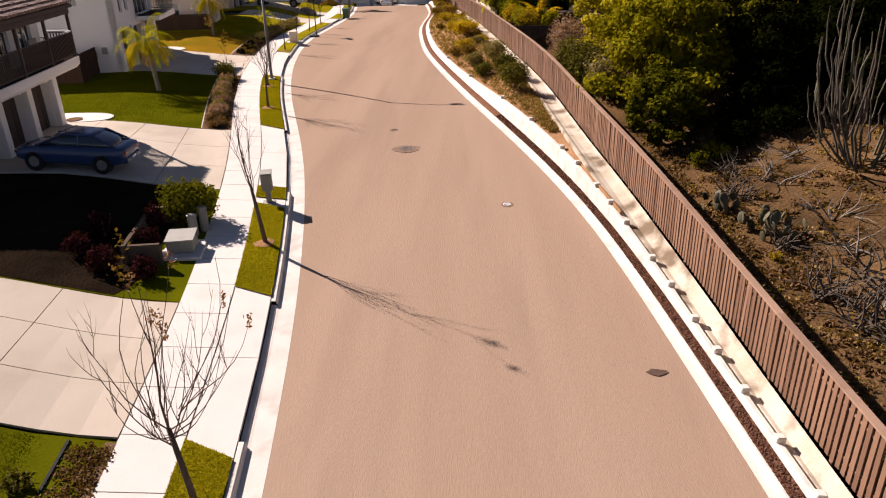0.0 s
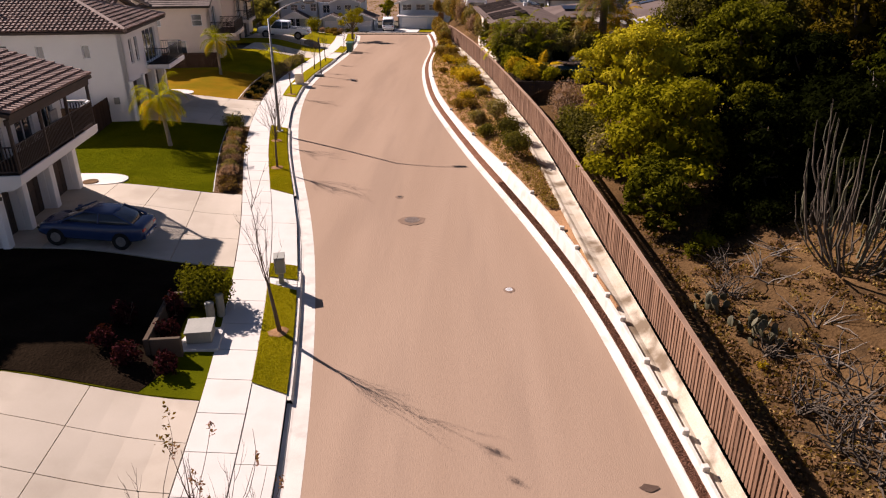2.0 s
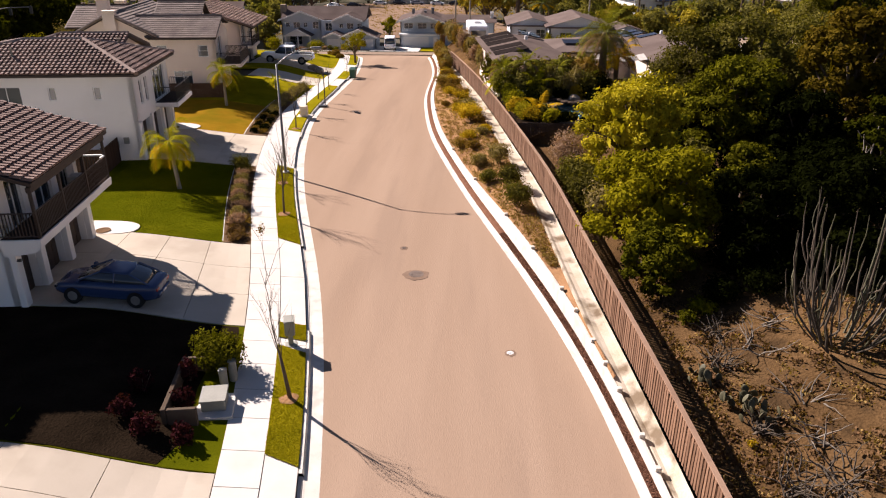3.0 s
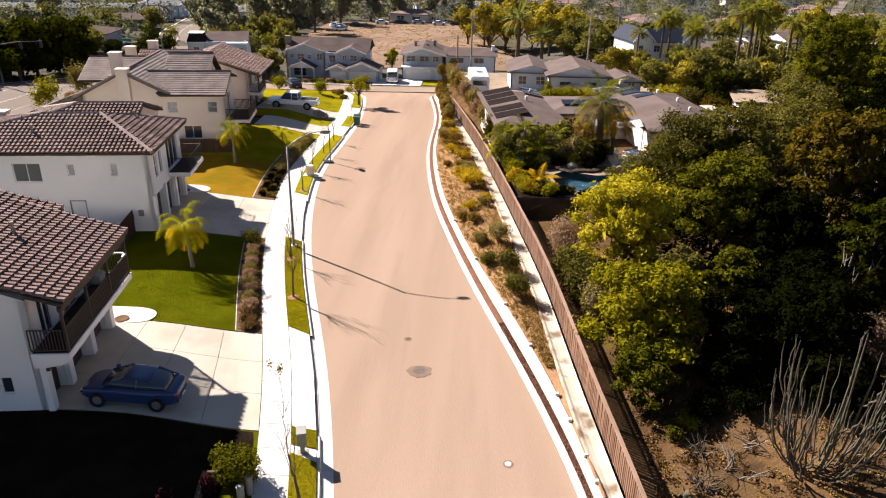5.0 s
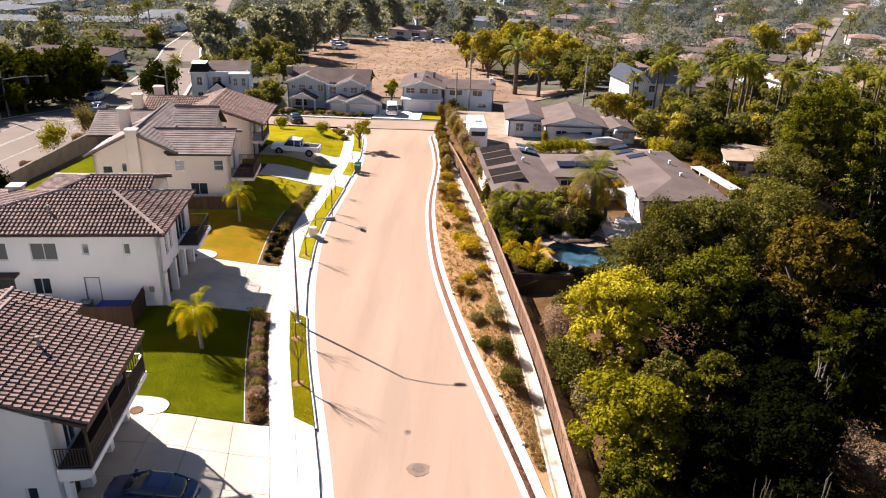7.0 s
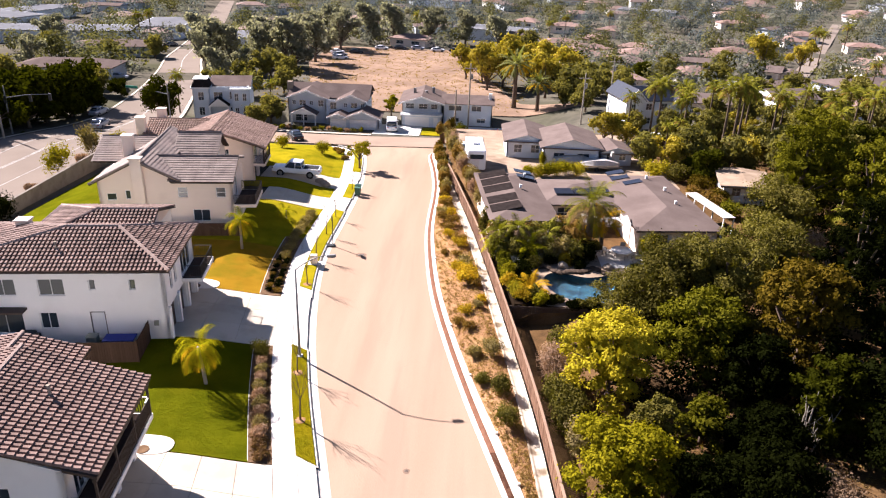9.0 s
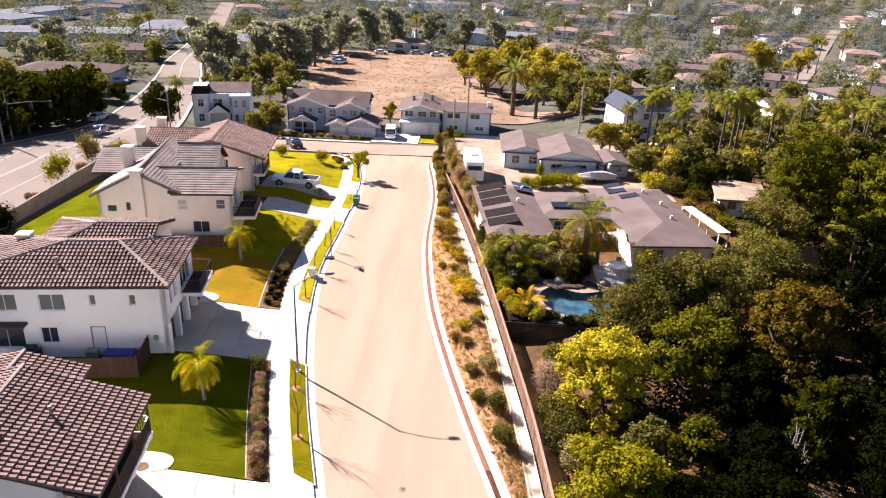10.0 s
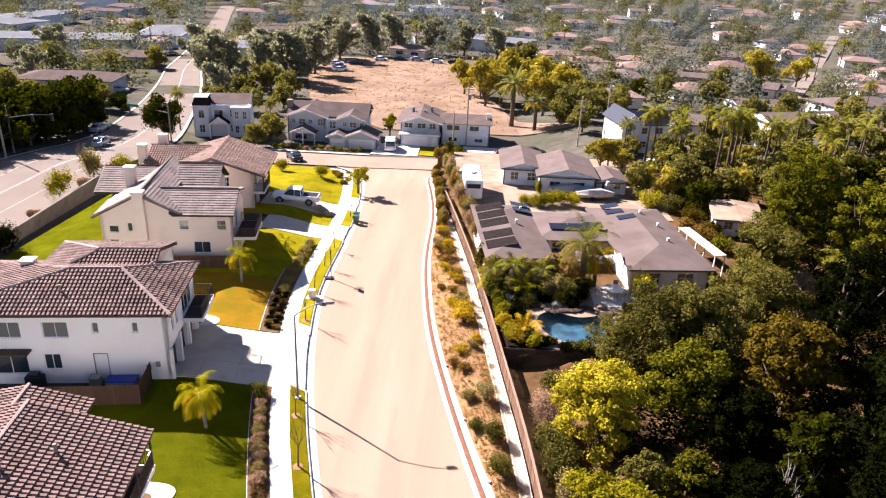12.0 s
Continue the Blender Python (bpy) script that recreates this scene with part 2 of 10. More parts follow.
# Eucalyptus leaf brightened: haze over the far crowns is in the colour.
LEAF_HAZY_GUM = leaf_material("hazy_eucalyptus_leaf", (0.1, 0.098, 0.068), (0.31, 0.295, 0.21), 0.5, 0.3, (1.15, 1.15, 0.75))
# Grey-green leaf turned bluer: haze over the far town is painted in.
LEAF_HAZY_GREY = leaf_material("hazy_grey_leaf", (0.045, 0.054, 0.055), (0.145, 0.158, 0.155), 0.4, 0.3, (1.05, 1.12, 0.95))
LEAF_FADED = leaf_material("faded_green_leaf", (0.03, 0.032, 0.01), (0.245, 0.215, 0.055), 0.4, 0.25, (1.25, 1.2, 0.5))
PALM_TALL = leaf_material("tall_palm_frond", (0.04, 0.045, 0.006), (0.24, 0.22, 0.025))
LEAF_AUTUMN = leaf_material("yellowing_leaf", (0.06, 0.052, 0.008), (0.46, 0.35, 0.045))
# Near-black soil: the shade lying on planted ground is put into its colour.
SHADE_SOIL = surface("shade_dark_soil", (0.008, 0.0055, 0.0035), (0.024, 0.016, 0.01), 0.95, 0.8, 14, 0.8, depth=0.05)
# Stucco darkened: the shade on the walls is put into the colour.
GARDEN_WALL = surface("darkened_garden_stucco", (0.1632, 0.1394, 0.1156), (0.2312, 0.2006, 0.17), 0.9, 0.6, 40, 0.4, spot=((0.1224, 0.102, 0.0816), 0.8, 0.5))
# Dark brown because the garden wall's shade is put into the colour.
SHADED_WALL = surface("shade_brown_stucco", (0.07, 0.05, 0.036), (0.12, 0.09, 0.066), 0.9, 0.8, 40, 0.4)
LEAF_BARK = leaf_material("dead_leaf", (0.05, 0.027, 0.013), (0.21, 0.12, 0.06))
LEAF_TWIG = leaf_material("dull_tan_twig", (0.09, 0.06, 0.038), (0.26, 0.175, 0.11), 0.2, 0.4, (1.2, 1.0, 0.6))
LEAF_STRAW = leaf_material("dry_straw", (0.13, 0.08, 0.025), (0.36, 0.235, 0.085))
BROWN_FENCE = surface("dark_brown_fence_wood", (0.045, 0.027, 0.018), (0.11, 0.068, 0.046), 0.9, 1.5, 30, 0.4, island=0.4, stretch=(1, 1, 0.15))
CROSS = surface("pale_tan_asphalt", (0.225, 0.165, 0.122), (0.285, 0.212, 0.158), 0.9, 0.15, 40, 0.4, spot=((0.19, 0.145, 0.11), 0.2, 0.5))
LEAF_RUST = leaf_material("rusty_green_leaf", (0.006, 0.005, 0.001), (0.11, 0.074, 0.008))
LEAF_HEDGE = leaf_material("dry_hedge_leaf", (0.1, 0.075, 0.03), (0.31, 0.235, 0.1))
LEAF_TAN = leaf_material("dry_tan_twig", (0.15, 0.095, 0.06), (0.41, 0.275, 0.18), 0.3, 0.4, (1.2, 1.0, 0.6))
LEAF_GOLD = leaf_material("golden_flowering_leaf", (0.2, 0.14, 0.008), (0.55, 0.36, 0.02))
LEAF_BROWN = leaf_material("rust_brown_leaf", (0.07, 0.04, 0.011), (0.27, 0.158, 0.036))
LEAF_TUFT = leaf_material("reddish_tip_leaf", (0.12, 0.05, 0.04), (0.36, 0.2, 0.15))
# Green lowered towards black, so that half-shaded crowns read dark.
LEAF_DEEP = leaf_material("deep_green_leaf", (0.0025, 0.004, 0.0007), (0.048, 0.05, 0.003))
LEAF_RED = leaf_material("red_leaf", (0.012, 0.003, 0.004), (0.06, 0.016, 0.018), 0.1)
PALM_LEAF = leaf_material("palm_frond", (0.07, 0.074, 0.0015), (0.42, 0.37, 0.005), 0.42)
PALM_GOLD = leaf_material("yellow_palm_frond", (0.24, 0.14, 0.004), (0.6, 0.36, 0.012), 0.42)
PALM_DARK = leaf_material("dark_palm_frond", (0.05, 0.06, 0.02), (0.22, 0.22, 0.08))
CACTUS = surface("cactus_skin", (0.04, 0.04, 0.018), (0.115, 0.1, 0.05), 0.7, 2, 20, 0.3, stretch=(1, 1, 0.2))
CACTUS_DRY = surface("dry_cactus_wood", (0.04875, 0.0375, 0.027), (0.1275, 0.1013, 0.075), 0.85, 2, 20, 0.4, stretch=(1, 1, 0.2))


# ---- builders ----
def interp(points):
    xs, ys = [p[0] for p in points], [p[1] for p in points]
    fine = np.linspace(xs[0], xs[-1], 400)
    vals = np.interp(fine, xs, ys)
    pad = np.pad(vals, 12, mode="reflect", reflect_type="odd")
    smooth = np.convolve(pad, np.ones(25) / 25, "valid")
    return lambda v: float(np.interp(v, fine, smooth))


def ease(v, a, b):
    k = min(1.0, max(0.0, (v - a) / (b - a)))
    return k * k * (3 - 2 * k)


def mesh_of(bm, name):
    me = bpy.data.meshes.new(name)
    bm.to_mesh(me)
    bm.free()
    return me


def part(name, bm, material, parent=None, label="", smooth=False):
    """Links a bmesh as one mesh object, under a thing or a part where one is given."""
    me = bm if isinstance(bm, bpy.types.Mesh) else mesh_of(bm, name)
    if not me.materials:
        me.materials.append(material)
    if smooth:
        me.polygons.foreach_set("use_smooth", [True] * len(me.polygons))
    ob = new(name, me)
    if parent:
        ob.parent = parent
    return tagged(ob, label) if label else ob


def thing(name, m, label, category, group="", kind=""):
    ob = tagged(new(name), label, category, group, kind)
    ob.empty_display_size = 0.2
    ob.matrix_basis = m
    return ob


def setting(name, bm, material, label="", category="", kind="structure"):
    ob = part(name, bm, material)
    return tagged(ob, label, category, "", kind)


def box(bm, x0, x1, y0, y1, z0, z1, bevel=0.0, m=None):
    vs = [bm.verts.new((x, y, z)) for z in (z0, z1) for x, y in ((x0, y0), (x1, y0), (x1, y1), (x0, y1))]
    fs = [bm.faces.new([vs[i] for i in q]) for q in ((3, 2, 1, 0), (4, 5, 6, 7), (0, 1, 5, 4), (1, 2, 6, 5), (2, 3, 7, 6), (3, 0, 4, 7))]
    if bevel:
        edges = list({e for f in fs for e in f.edges})
        vs = list({v for v in bmesh.ops.bevel(bm, geom=edges, offset=bevel, segments=1, affect="EDGES")["verts"]} | {v for v in vs if v.is_valid})
    if m is not None:
        bmesh.ops.transform(bm, matrix=m, verts=[v for v in vs if v.is_valid])
    return bm


def boxes(*rows, bevel=0.0):
    bm = bmesh.new()
    for r in rows:
        box(bm, *r, bevel=bevel)
    return bm


def prism(bm, outline, z0, z1):
    """A plate with the outline (x, y) from z0 up to z1; either may be a function of x, y."""
    at = lambda z, p: z(*p) if callable(z) else z
    lo = [bm.verts.new((*p, at(z0, p))) for p in outline]
    hi = [bm.verts.new((*p, at(z1, p))) for p in outline]
    bm.faces.new(lo[::-1]), bm.faces.new(hi)
    for i in range(len(outline)):
        k = (i + 1) % len(outline)
        bm.faces.new((lo[i], lo[k], hi[k], hi[i]))
    return bm


def tube(bm, points, radii, sides=8, caps=True):
    """A round limb along points."""
    rings = []
    pts = [Vector(p) for p in points]
    for i, p in enumerate(pts):
        d = (pts[min(i + 1, len(pts) - 1)] - pts[max(i - 1, 0)]).normalized()
        a = d.orthogonal().normalized() if i == 0 else (a - a.dot(d) * d).normalized()
        b = d.cross(a)
        r = radii[i] if hasattr(radii, "__len__") else radii
        rings.append([bm.verts.new(p + r * (math.cos(t) * a + math.sin(t) * b)) for t in (2 * math.pi * k / sides for k in range(sides))])
    for u, v in zip(rings, rings[1:]):
        for k in range(sides):
            bm.faces.new((u[k], u[(k + 1) % sides], v[(k + 1) % sides], v[k]))
    if caps:
        bm.faces.new(rings[0][::-1]), bm.faces.new(rings[-1])
    return bm


def raw_mesh(name, verts, quads):
    """A mesh of quads from numpy arrays."""
    me = bpy.data.meshes.new(name)
    v, q = np.asarray(verts, np.float32).reshape(-1, 3), np.asarray(quads, np.int32).reshape(-1, 4)
    me.vertices.add(len(v))
    me.vertices.foreach_set("co", v.ravel())
    me.loops.add(q.size)
    me.loops.foreach_set("vertex_index", q.ravel())
    me.polygons.add(len(q))
    me.polygons.foreach_set("loop_start", np.arange(0, q.size, 4, dtype=np.int32))
    me.polygons.foreach_set("use_smooth", [False] * len(q))
    me.update(calc_edges=True)
    me.validate()
    return me


def leaves(rng, blobs, count, size, out=0.85, shell=0.55, rag=0.0, up=0.0, stray=0.5):
    """Leaf quads spread through the outer part of ellipsoid blobs (x, y, z, rx, ry, rz)."""
    b = np.array(blobs, float)
    weight = (b[:, 3] * b[:, 4] * b[:, 5]) ** (2 / 3)
    pick = rng.choice(len(b), count, p=weight / weight.sum())
    d = rng.normal(size=(count, 3))
    d /= np.linalg.norm(d, axis=1)[:, None]
    r = shell + (1 - shell) * rng.random(count) ** 0.6
    r += rag * rng.exponential(0.5, count) * (rng.random(count) < 0.45)
    r *= 1 + (0.12 + rag * 0.5) * np.sin(7 * d[:, 0] + pick) * np.cos(6 * d[:, 1] + 2 * pick)
    c = b[pick, :3] + d * r[:, None] * b[pick, 3:]
    n = out * d + rng.normal(size=(count, 3)) * stray + np.array([0, 0, up])
    n /= np.linalg.norm(n, axis=1)[:, None]
    a = np.cross(n, rng.normal(size=(count, 3)))
    a /= np.linalg.norm(a, axis=1)[:, None] + 1e-9
    e = np.cross(n, a)
    s = size * (0.6 + 0.8 * rng.random(count))[:, None]
    v = np.stack([c - a * s, c + e * s * 0.55, c + a * s, c - e * s * 0.55], 1)
    return v.reshape(-1, 3)


def quads_of(v):
    return np.arange(len(v)).reshape(-1, 4)


def leaf_mesh(name, rng, blobs, count, size, **more):
    v = leaves(rng, blobs, count, size, **more)
    # broad inner leaves, added to block light and darken the heart of each clump
    b = np.array(blobs, float) * np.array([1, 1, 1, 0.52, 0.52, 0.52])
    for row in b:
        v = np.concatenate([v, leaves(rng, [row], 34, row[3:].mean() * 0.42, shell=0.1)])
    return raw_mesh(name, v, quads_of(v))
# ---- the lie of the land ----
x_left = interp([(-40, 1.0), (-15, -1.6), (0, -2.5), (9.1, -3.4), (10.5, -3.56), (11.5, -3.68), (14.5, -4.12), (16, -4.34), (20, -5.06), (23.7, -5.84), (26.3, -6.43), (29.4, -7.28), (33.1, -8.4), (36.9, -9.42),
                 (40.2, -10.22), (44.5, -11.1), (48.5, -11.78), (52.5, -12.38), (57.8, -12.85), (62, -12.85), (67.7, -12.7), (72.4, -12.68), (77.6, -12.62), (84.8, -13.05), (90.4, -13.6), (95, -14.2), (99, -15.0), (103, -17.0), (106, -20.5)])
x_right = interp([(-40, 9.0), (-15, 7.6), (0, 6.55), (8.9, 5.7), (10.4, 5.5), (11.2, 5.39), (12.4, 5.25), (13.4, 5.13), (18.1, 4.62), (19.8, 4.28), (21.8, 3.91), (24.0, 3.38), (26.6, 2.76), (29.7, 1.92), (33.4, 0.86), (38.1, -0.32),
                  (44.5, -1.7), (49.5, -2.66), (53.5, -3.25), (61, -3.95), (65, -4.22), (69, -4.3), (79, -4.15), (84, -4.35), (89, -4.8), (93, -5.35), (99, -6.0), (103, -5.5), (106, -2.7)])
x_fence = interp([(-40, 10.2), (-15, 8.6), (0, 7.6), (8.2, 6.95), (10, 6.79), (12, 6.6), (17.1, 6.05), (20, 5.64), (24.5, 5.2), (31, 4.72), (36, 4.28), (41, 3.62), (46, 3.02), (50, 2.58), (53.4, 2.12), (62.8, 0.9),
                  (71.5, -0.42), (84, -2.4), (100, -4.5)])
LEVELS = [(-40, -1.3), (-15, -1.05), (0, -0.75), (6, -0.5), (11.5, -0.27), (15, -0.13), (20, 0.02), (27, 0.18), (35, 0.36), (43, 0.37), (51, 0.24), (59, 0.18), (66, 0.0), (73, -0.22), (85, -0.6), (96, -1.07)]


def off(line, d):
    """A line d to the side, square to the road."""
    def shifted(y):
        slope = (line(y + 0.5) - line(y - 0.5))
        return line(y) + d * math.sqrt(1 + slope * slope)
    return shifted


def shoulder(y):
    """From the road edge to the back of the low wall."""
    return 0.64 + 0.26 * min(1.0, max(0.0, (y - 20) / 12))


def gravel_edge(y):
    """From the road edge to the foot of the low wall."""
    return 0.46 + 0.1 * min(1.0, max(0.0, (y - 20) / 12))


x_channel = lambda y: max(x_fence(y) - 0.9, off(x_right, shoulder(y) + 0.01)(y))


def valley(y):
    """The fall of the land towards the cross street and beyond."""
    return -4.0 * ease(y, 80, 127) - 5.0 * ease(y, 125, 300)


crest = interp(LEVELS)
plateau = interp([(40, 2.55), (80, 2.45), (100, 1.4), (130, -0.6), (170, -3.6), (210, -6.4), (260, -8.4), (300, -9.0)])


def level(y):
    """The height of the road, which climbs to a low crest, and of the valley beyond."""
    return crest(max(y, -40)) + (valley(y) - crest(y)) * ease(y, 86, 96) if y < 96 else valley(y)


def wall_top(y):
    """The height of the low wall beside the gravel strip, over the road."""
    return 0.36 + 0.52 * ease(y, 9, 26) - 0.4 * ease(y, 27, 44)


def rise(y):
    return 0.42 + 0.5 * ease(y, 9, 23) - 0.5 * ease(y, 78, 95)


def height(x, y):
    """The height of the finished ground."""
    g, l, r = level(y), x_left(min(y, 105)), x_right(min(y, 105))
    if y > 106:
        high = plateau(y) - g - 0.12 if y < 205 else 0.0
        return g + 0.12 + max(0.0, high) * ease(x, 9, 24)
    if x < l:
        s = l - x
        if s < 0.45:
            return g
        lot = (valley(y) + 0.77 - g) * ease(s, 2.9, 9.5) * (1 - ease(y, 92, 104)) * (1 - ease(-x, 40, 45))
        return g + 0.15 + 0.02 * min(s - 0.45, 2.5) + lot
    if x > r:
        s, f, c = x - r, x_fence(y), x_channel(y)
        if s < 0.24:
            return g
        if s < shoulder(y) - 0.03:
            return g + 0.13 + 0.11 * min(1.0, (s - 0.24) / 0.24)
        top, edge = g + rise(y), g + wall_top(y) - 0.05
        if x < c:
            return edge + (top - edge) * ease(x, r + shoulder(y) - 0.03, c) + 0.25 * math.sin(math.pi * min(1, (x - r - 0.85) / max(0.2, c - r - 0.85))) * ease(c - r, 1.2, 3)
        if x < f + 0.25:
            return top
        s = x - f - 0.25
        land = min(2.55, top + 0.08 * min(s, 3.0) + 0.32 * max(0.0, s - 3.0))
        return land + (plateau(y) - land) * ease(y, 45.0, 45.7)
    k = (x - (l + r) / 2) / ((r - l) / 2)
    return g + 0.07 * (1 - k * k)


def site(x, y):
    """Where a thing of the higher land on the fence side stands: drawn in k times towards the camera to fit its view,
    and the ground there.
    """
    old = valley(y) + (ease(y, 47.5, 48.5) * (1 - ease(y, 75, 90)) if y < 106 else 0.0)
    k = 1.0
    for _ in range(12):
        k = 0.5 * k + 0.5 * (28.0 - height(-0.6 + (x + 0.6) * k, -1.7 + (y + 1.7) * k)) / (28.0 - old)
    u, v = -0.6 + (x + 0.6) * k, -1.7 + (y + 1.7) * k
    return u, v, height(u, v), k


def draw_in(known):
    """Sites all things built on the fence side since known was taken, scaled to keep the camera's view of them."""
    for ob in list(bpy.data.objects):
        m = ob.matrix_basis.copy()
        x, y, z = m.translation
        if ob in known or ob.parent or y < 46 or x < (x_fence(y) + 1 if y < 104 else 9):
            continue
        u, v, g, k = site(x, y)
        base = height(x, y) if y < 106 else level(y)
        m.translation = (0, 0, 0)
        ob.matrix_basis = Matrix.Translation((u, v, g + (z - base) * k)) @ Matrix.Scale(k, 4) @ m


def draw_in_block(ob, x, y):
    """Sites a house whose blocks are laid out from the origin, by its middle x, y, scaled to the same view."""
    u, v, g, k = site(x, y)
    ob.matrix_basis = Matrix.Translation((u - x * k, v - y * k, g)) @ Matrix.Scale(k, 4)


def sheet(y0, y1, a, b, across=6, step=1.0, lift=0.0, down=0.0):
    """A sheet laid on the ground between the lines x = a(y) and x = b(y); down: the depth of its edges."""
    bm = bmesh.new()
    n = max(1, int(abs(y1 - y0) / step))
    rows = []
    for i in range(n + 1):
        y = y0 + (y1 - y0) * i / n
        p, q = a(y), b(y)
        xs = [p + (q - p) * k / across for k in range(across + 1)]
        rows.append([bm.verts.new((x, y, height(x, y) + lift)) for x in xs])
    for u, v in zip(rows, rows[1:]):
        for k in range(across):
            bm.faces.new((u[k], u[k + 1], v[k + 1], v[k]))
    if down:
        rim = [e for e in bm.edges if e.is_boundary]
        got = bmesh.ops.extrude_edge_only(bm, edges=rim)["geom"]
        for v in got:
            if isinstance(v, bmesh.types.BMVert):
                v.co.z -= down
    bmesh.ops.recalc_face_normals(bm, faces=bm.faces)
    return bm


def slab_row(y0, y1, a, b, lift, thick, material, parent, name, step, gap=0.012):
    """Concrete flags one behind the other between two lines."""
    y = y0
    while y < y1 - 0.2:
        e = min(y + step, y1)
        bm = bmesh.new()
        vs = []
        for yy in (y + gap, e - gap):
            for f in (a, b):
                x = f(yy)
                vs.append((x, yy, height(x, yy) + lift))
        top = [bm.verts.new(vs[i]) for i in (0, 1, 3, 2)]
        low = [bm.verts.new((v.co.x, v.co.y, v.co.z - thick)) for v in top]
        bm.faces.new(top), bm.faces.new(low[::-1])
        for i in range(4):
            bm.faces.new((low[i], low[(i + 1) % 4], top[(i + 1) % 4], top[i]))
        part(name, bm, material, parent)
        y = e


# one sheet of land to the horizon
def spread(stops):
    out = []
    for a, b, n in stops:
        out += list(np.linspace(a, b, n, endpoint=False))
    return out + [stops[-1][1]]


gx = spread([(-3000, -300, 10), (-300, -80, 22), (-80, 80, 120), (80, 300, 22), (300, 3000, 10)])
gy = spread([(-400, -20, 12), (-20, 130, 130), (130, 400, 40), (400, 4000, 14)])


def land(x, y):
    near = height(x, y) if y > -39 else -1.3
    drop = 0.22 if y < 112 and -50 < x < 45 else 0.05
    drop += 1.3 if -38 < y < 106 and x_right(y) - 2.5 < x < x_fence(y) + 3 else 0.0
    drop += 2.2 if 3 < x < 16 and 45 < y < 58 else 0.0
    drop += 1.5 if 40 < y < 48 and x > x_fence(y) else 0.0
    bumps = 0.0 if y < 112 else 0.5 * noise.noise((x * 0.02, y * 0.02, 0)) * ease(y, 112, 200)
    hills = 26 * ease(math.hypot(x, y), 700, 2600) * (1 + noise.noise((x * 0.001, y * 0.001, 3)))
    return near - drop + bumps + hills


bm = bmesh.new()
grid = [[bm.verts.new((x, y, land(x, y))) for x in gx] for y in gy]
for u, v in zip(grid, grid[1:]):
    for k in range(len(gx) - 1):
        bm.faces.new((u[k], u[k + 1], v[k + 1], v[k]))
setting("ground", bm, TOWN, "dry brown open ground of a town", "ground")

# the street, its gutters and kerbs
setting("road", sheet(-35, 106, x_left, x_right, 10, 0.8, 0.0), ASPHALT, "sun-bleached tan asphalt street curving downhill", "road")


def kerb_run(y0, y1, line, side, top, name, label):
    """A gutter pan and a rounded kerb as one cast piece; side -1: to the left."""
    bm = bmesh.new()
    shape = [(-0.02, 0.004), (0.4, 0.012), (0.45, 0.02), (0.475, top - 0.03), (0.5, top), (0.61, top), (0.62, top - 0.12)]
    n = int((y1 - y0) / 0.7)
    rows = []
    for i in range(n + 1):
        y = y0 + (y1 - y0) * i / n
        row = []
        for d, z in shape:
            w = d if side < 0 else d * 0.42
            x = off(line, side * w)(y)
            row.append(bm.verts.new((x, y, level(y) + z)))
        rows.append(row)
    for u, v in zip(rows, rows[1:]):
        for k in range(len(shape) - 1):
            bm.faces.new((u[k], u[k + 1], v[k + 1], v[k]))
    bmesh.ops.recalc_face_normals(bm, faces=bm.faces)
    if sum(f.normal.z for f in bm.faces) < 0:
        bmesh.ops.reverse_faces(bm, faces=bm.faces)
    return setting(name, bm, KERB, label, "kerb")


# kerb drops to a lip at the driveway mouths
DRIVES = [(8.9, 14.2), (21.9, 29.6), (41.6, 49.6), (70.8, 75.2), (78.5, 83.1)]
edges = [-35.0] + [v for pair in DRIVES for v in pair] + [104.5]
for i in range(len(edges) - 1):
    low = i % 2 == 1
    kerb_run(edges[i], edges[i + 1], x_left, -1, 0.05 if low else 0.16, "kerb_left", "dropped concrete kerb at a driveway" if low else "pale concrete kerb and gutter")
kerb_run(-35, 104.5, x_right, 1, 0.15, "kerb_right", "pale concrete kerb and gutter")

# pavement on the house side, parkway strip between
walk_in, walk_out = off(x_left, -1.66), off(x_left, -2.96)
pavement = tagged(new("pavement"), "pale concrete pavement flags in full sun", "pavement", "", "structure")
slab_row(-30, 102, walk_out, walk_in, 0.045, 0.1, CONCRETE, pavement, "flag", 1.5)
setting("pavement_bed", sheet(-30, 102, off(x_left, -2.98), off(x_left, -1.64), 2, 1.5, 0.03), JOINT, "dirt under the pavement joints", "pavement")
verge_in = off(x_left, -0.62)
STRIPS = [(-30, 8.4, -0.5), (14.9, 20.3, -0.5), (21.3, 22.2, -0.2), (30.4, 41.4, -0.7), (51.5, 70.6, -0.6), (75.6, 80.8, -0.3), (86.6, 99, -0.3)]
for a, b, slant in STRIPS:
    bm = bmesh.new()
    n = max(2, int((b - a) / 0.6))
    rows = []
    for i in range(n + 1):
        row = []
        for k in range(4):
            y = a + (b - a) * i / n + (slant * (1 - k / 3) * -1 if i == n else 0) + (slant * k / 3 if i == 0 else 0)
            x = walk_in(y) * (1 - k / 3) + verge_in(y) * k / 3
            row.append(bm.verts.new((x, y, height(x, y) + 0.06)))
        rows.append(row)
    for u, v in zip(rows, rows[1:]):
        for k in range(3):
            bm.faces.new((u[k], u[k + 1], v[k + 1], v[k]))
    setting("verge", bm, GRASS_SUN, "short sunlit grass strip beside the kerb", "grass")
aprons = tagged(new("apron"), "pale concrete driveway apron at the kerb", "apron", "", "structure")
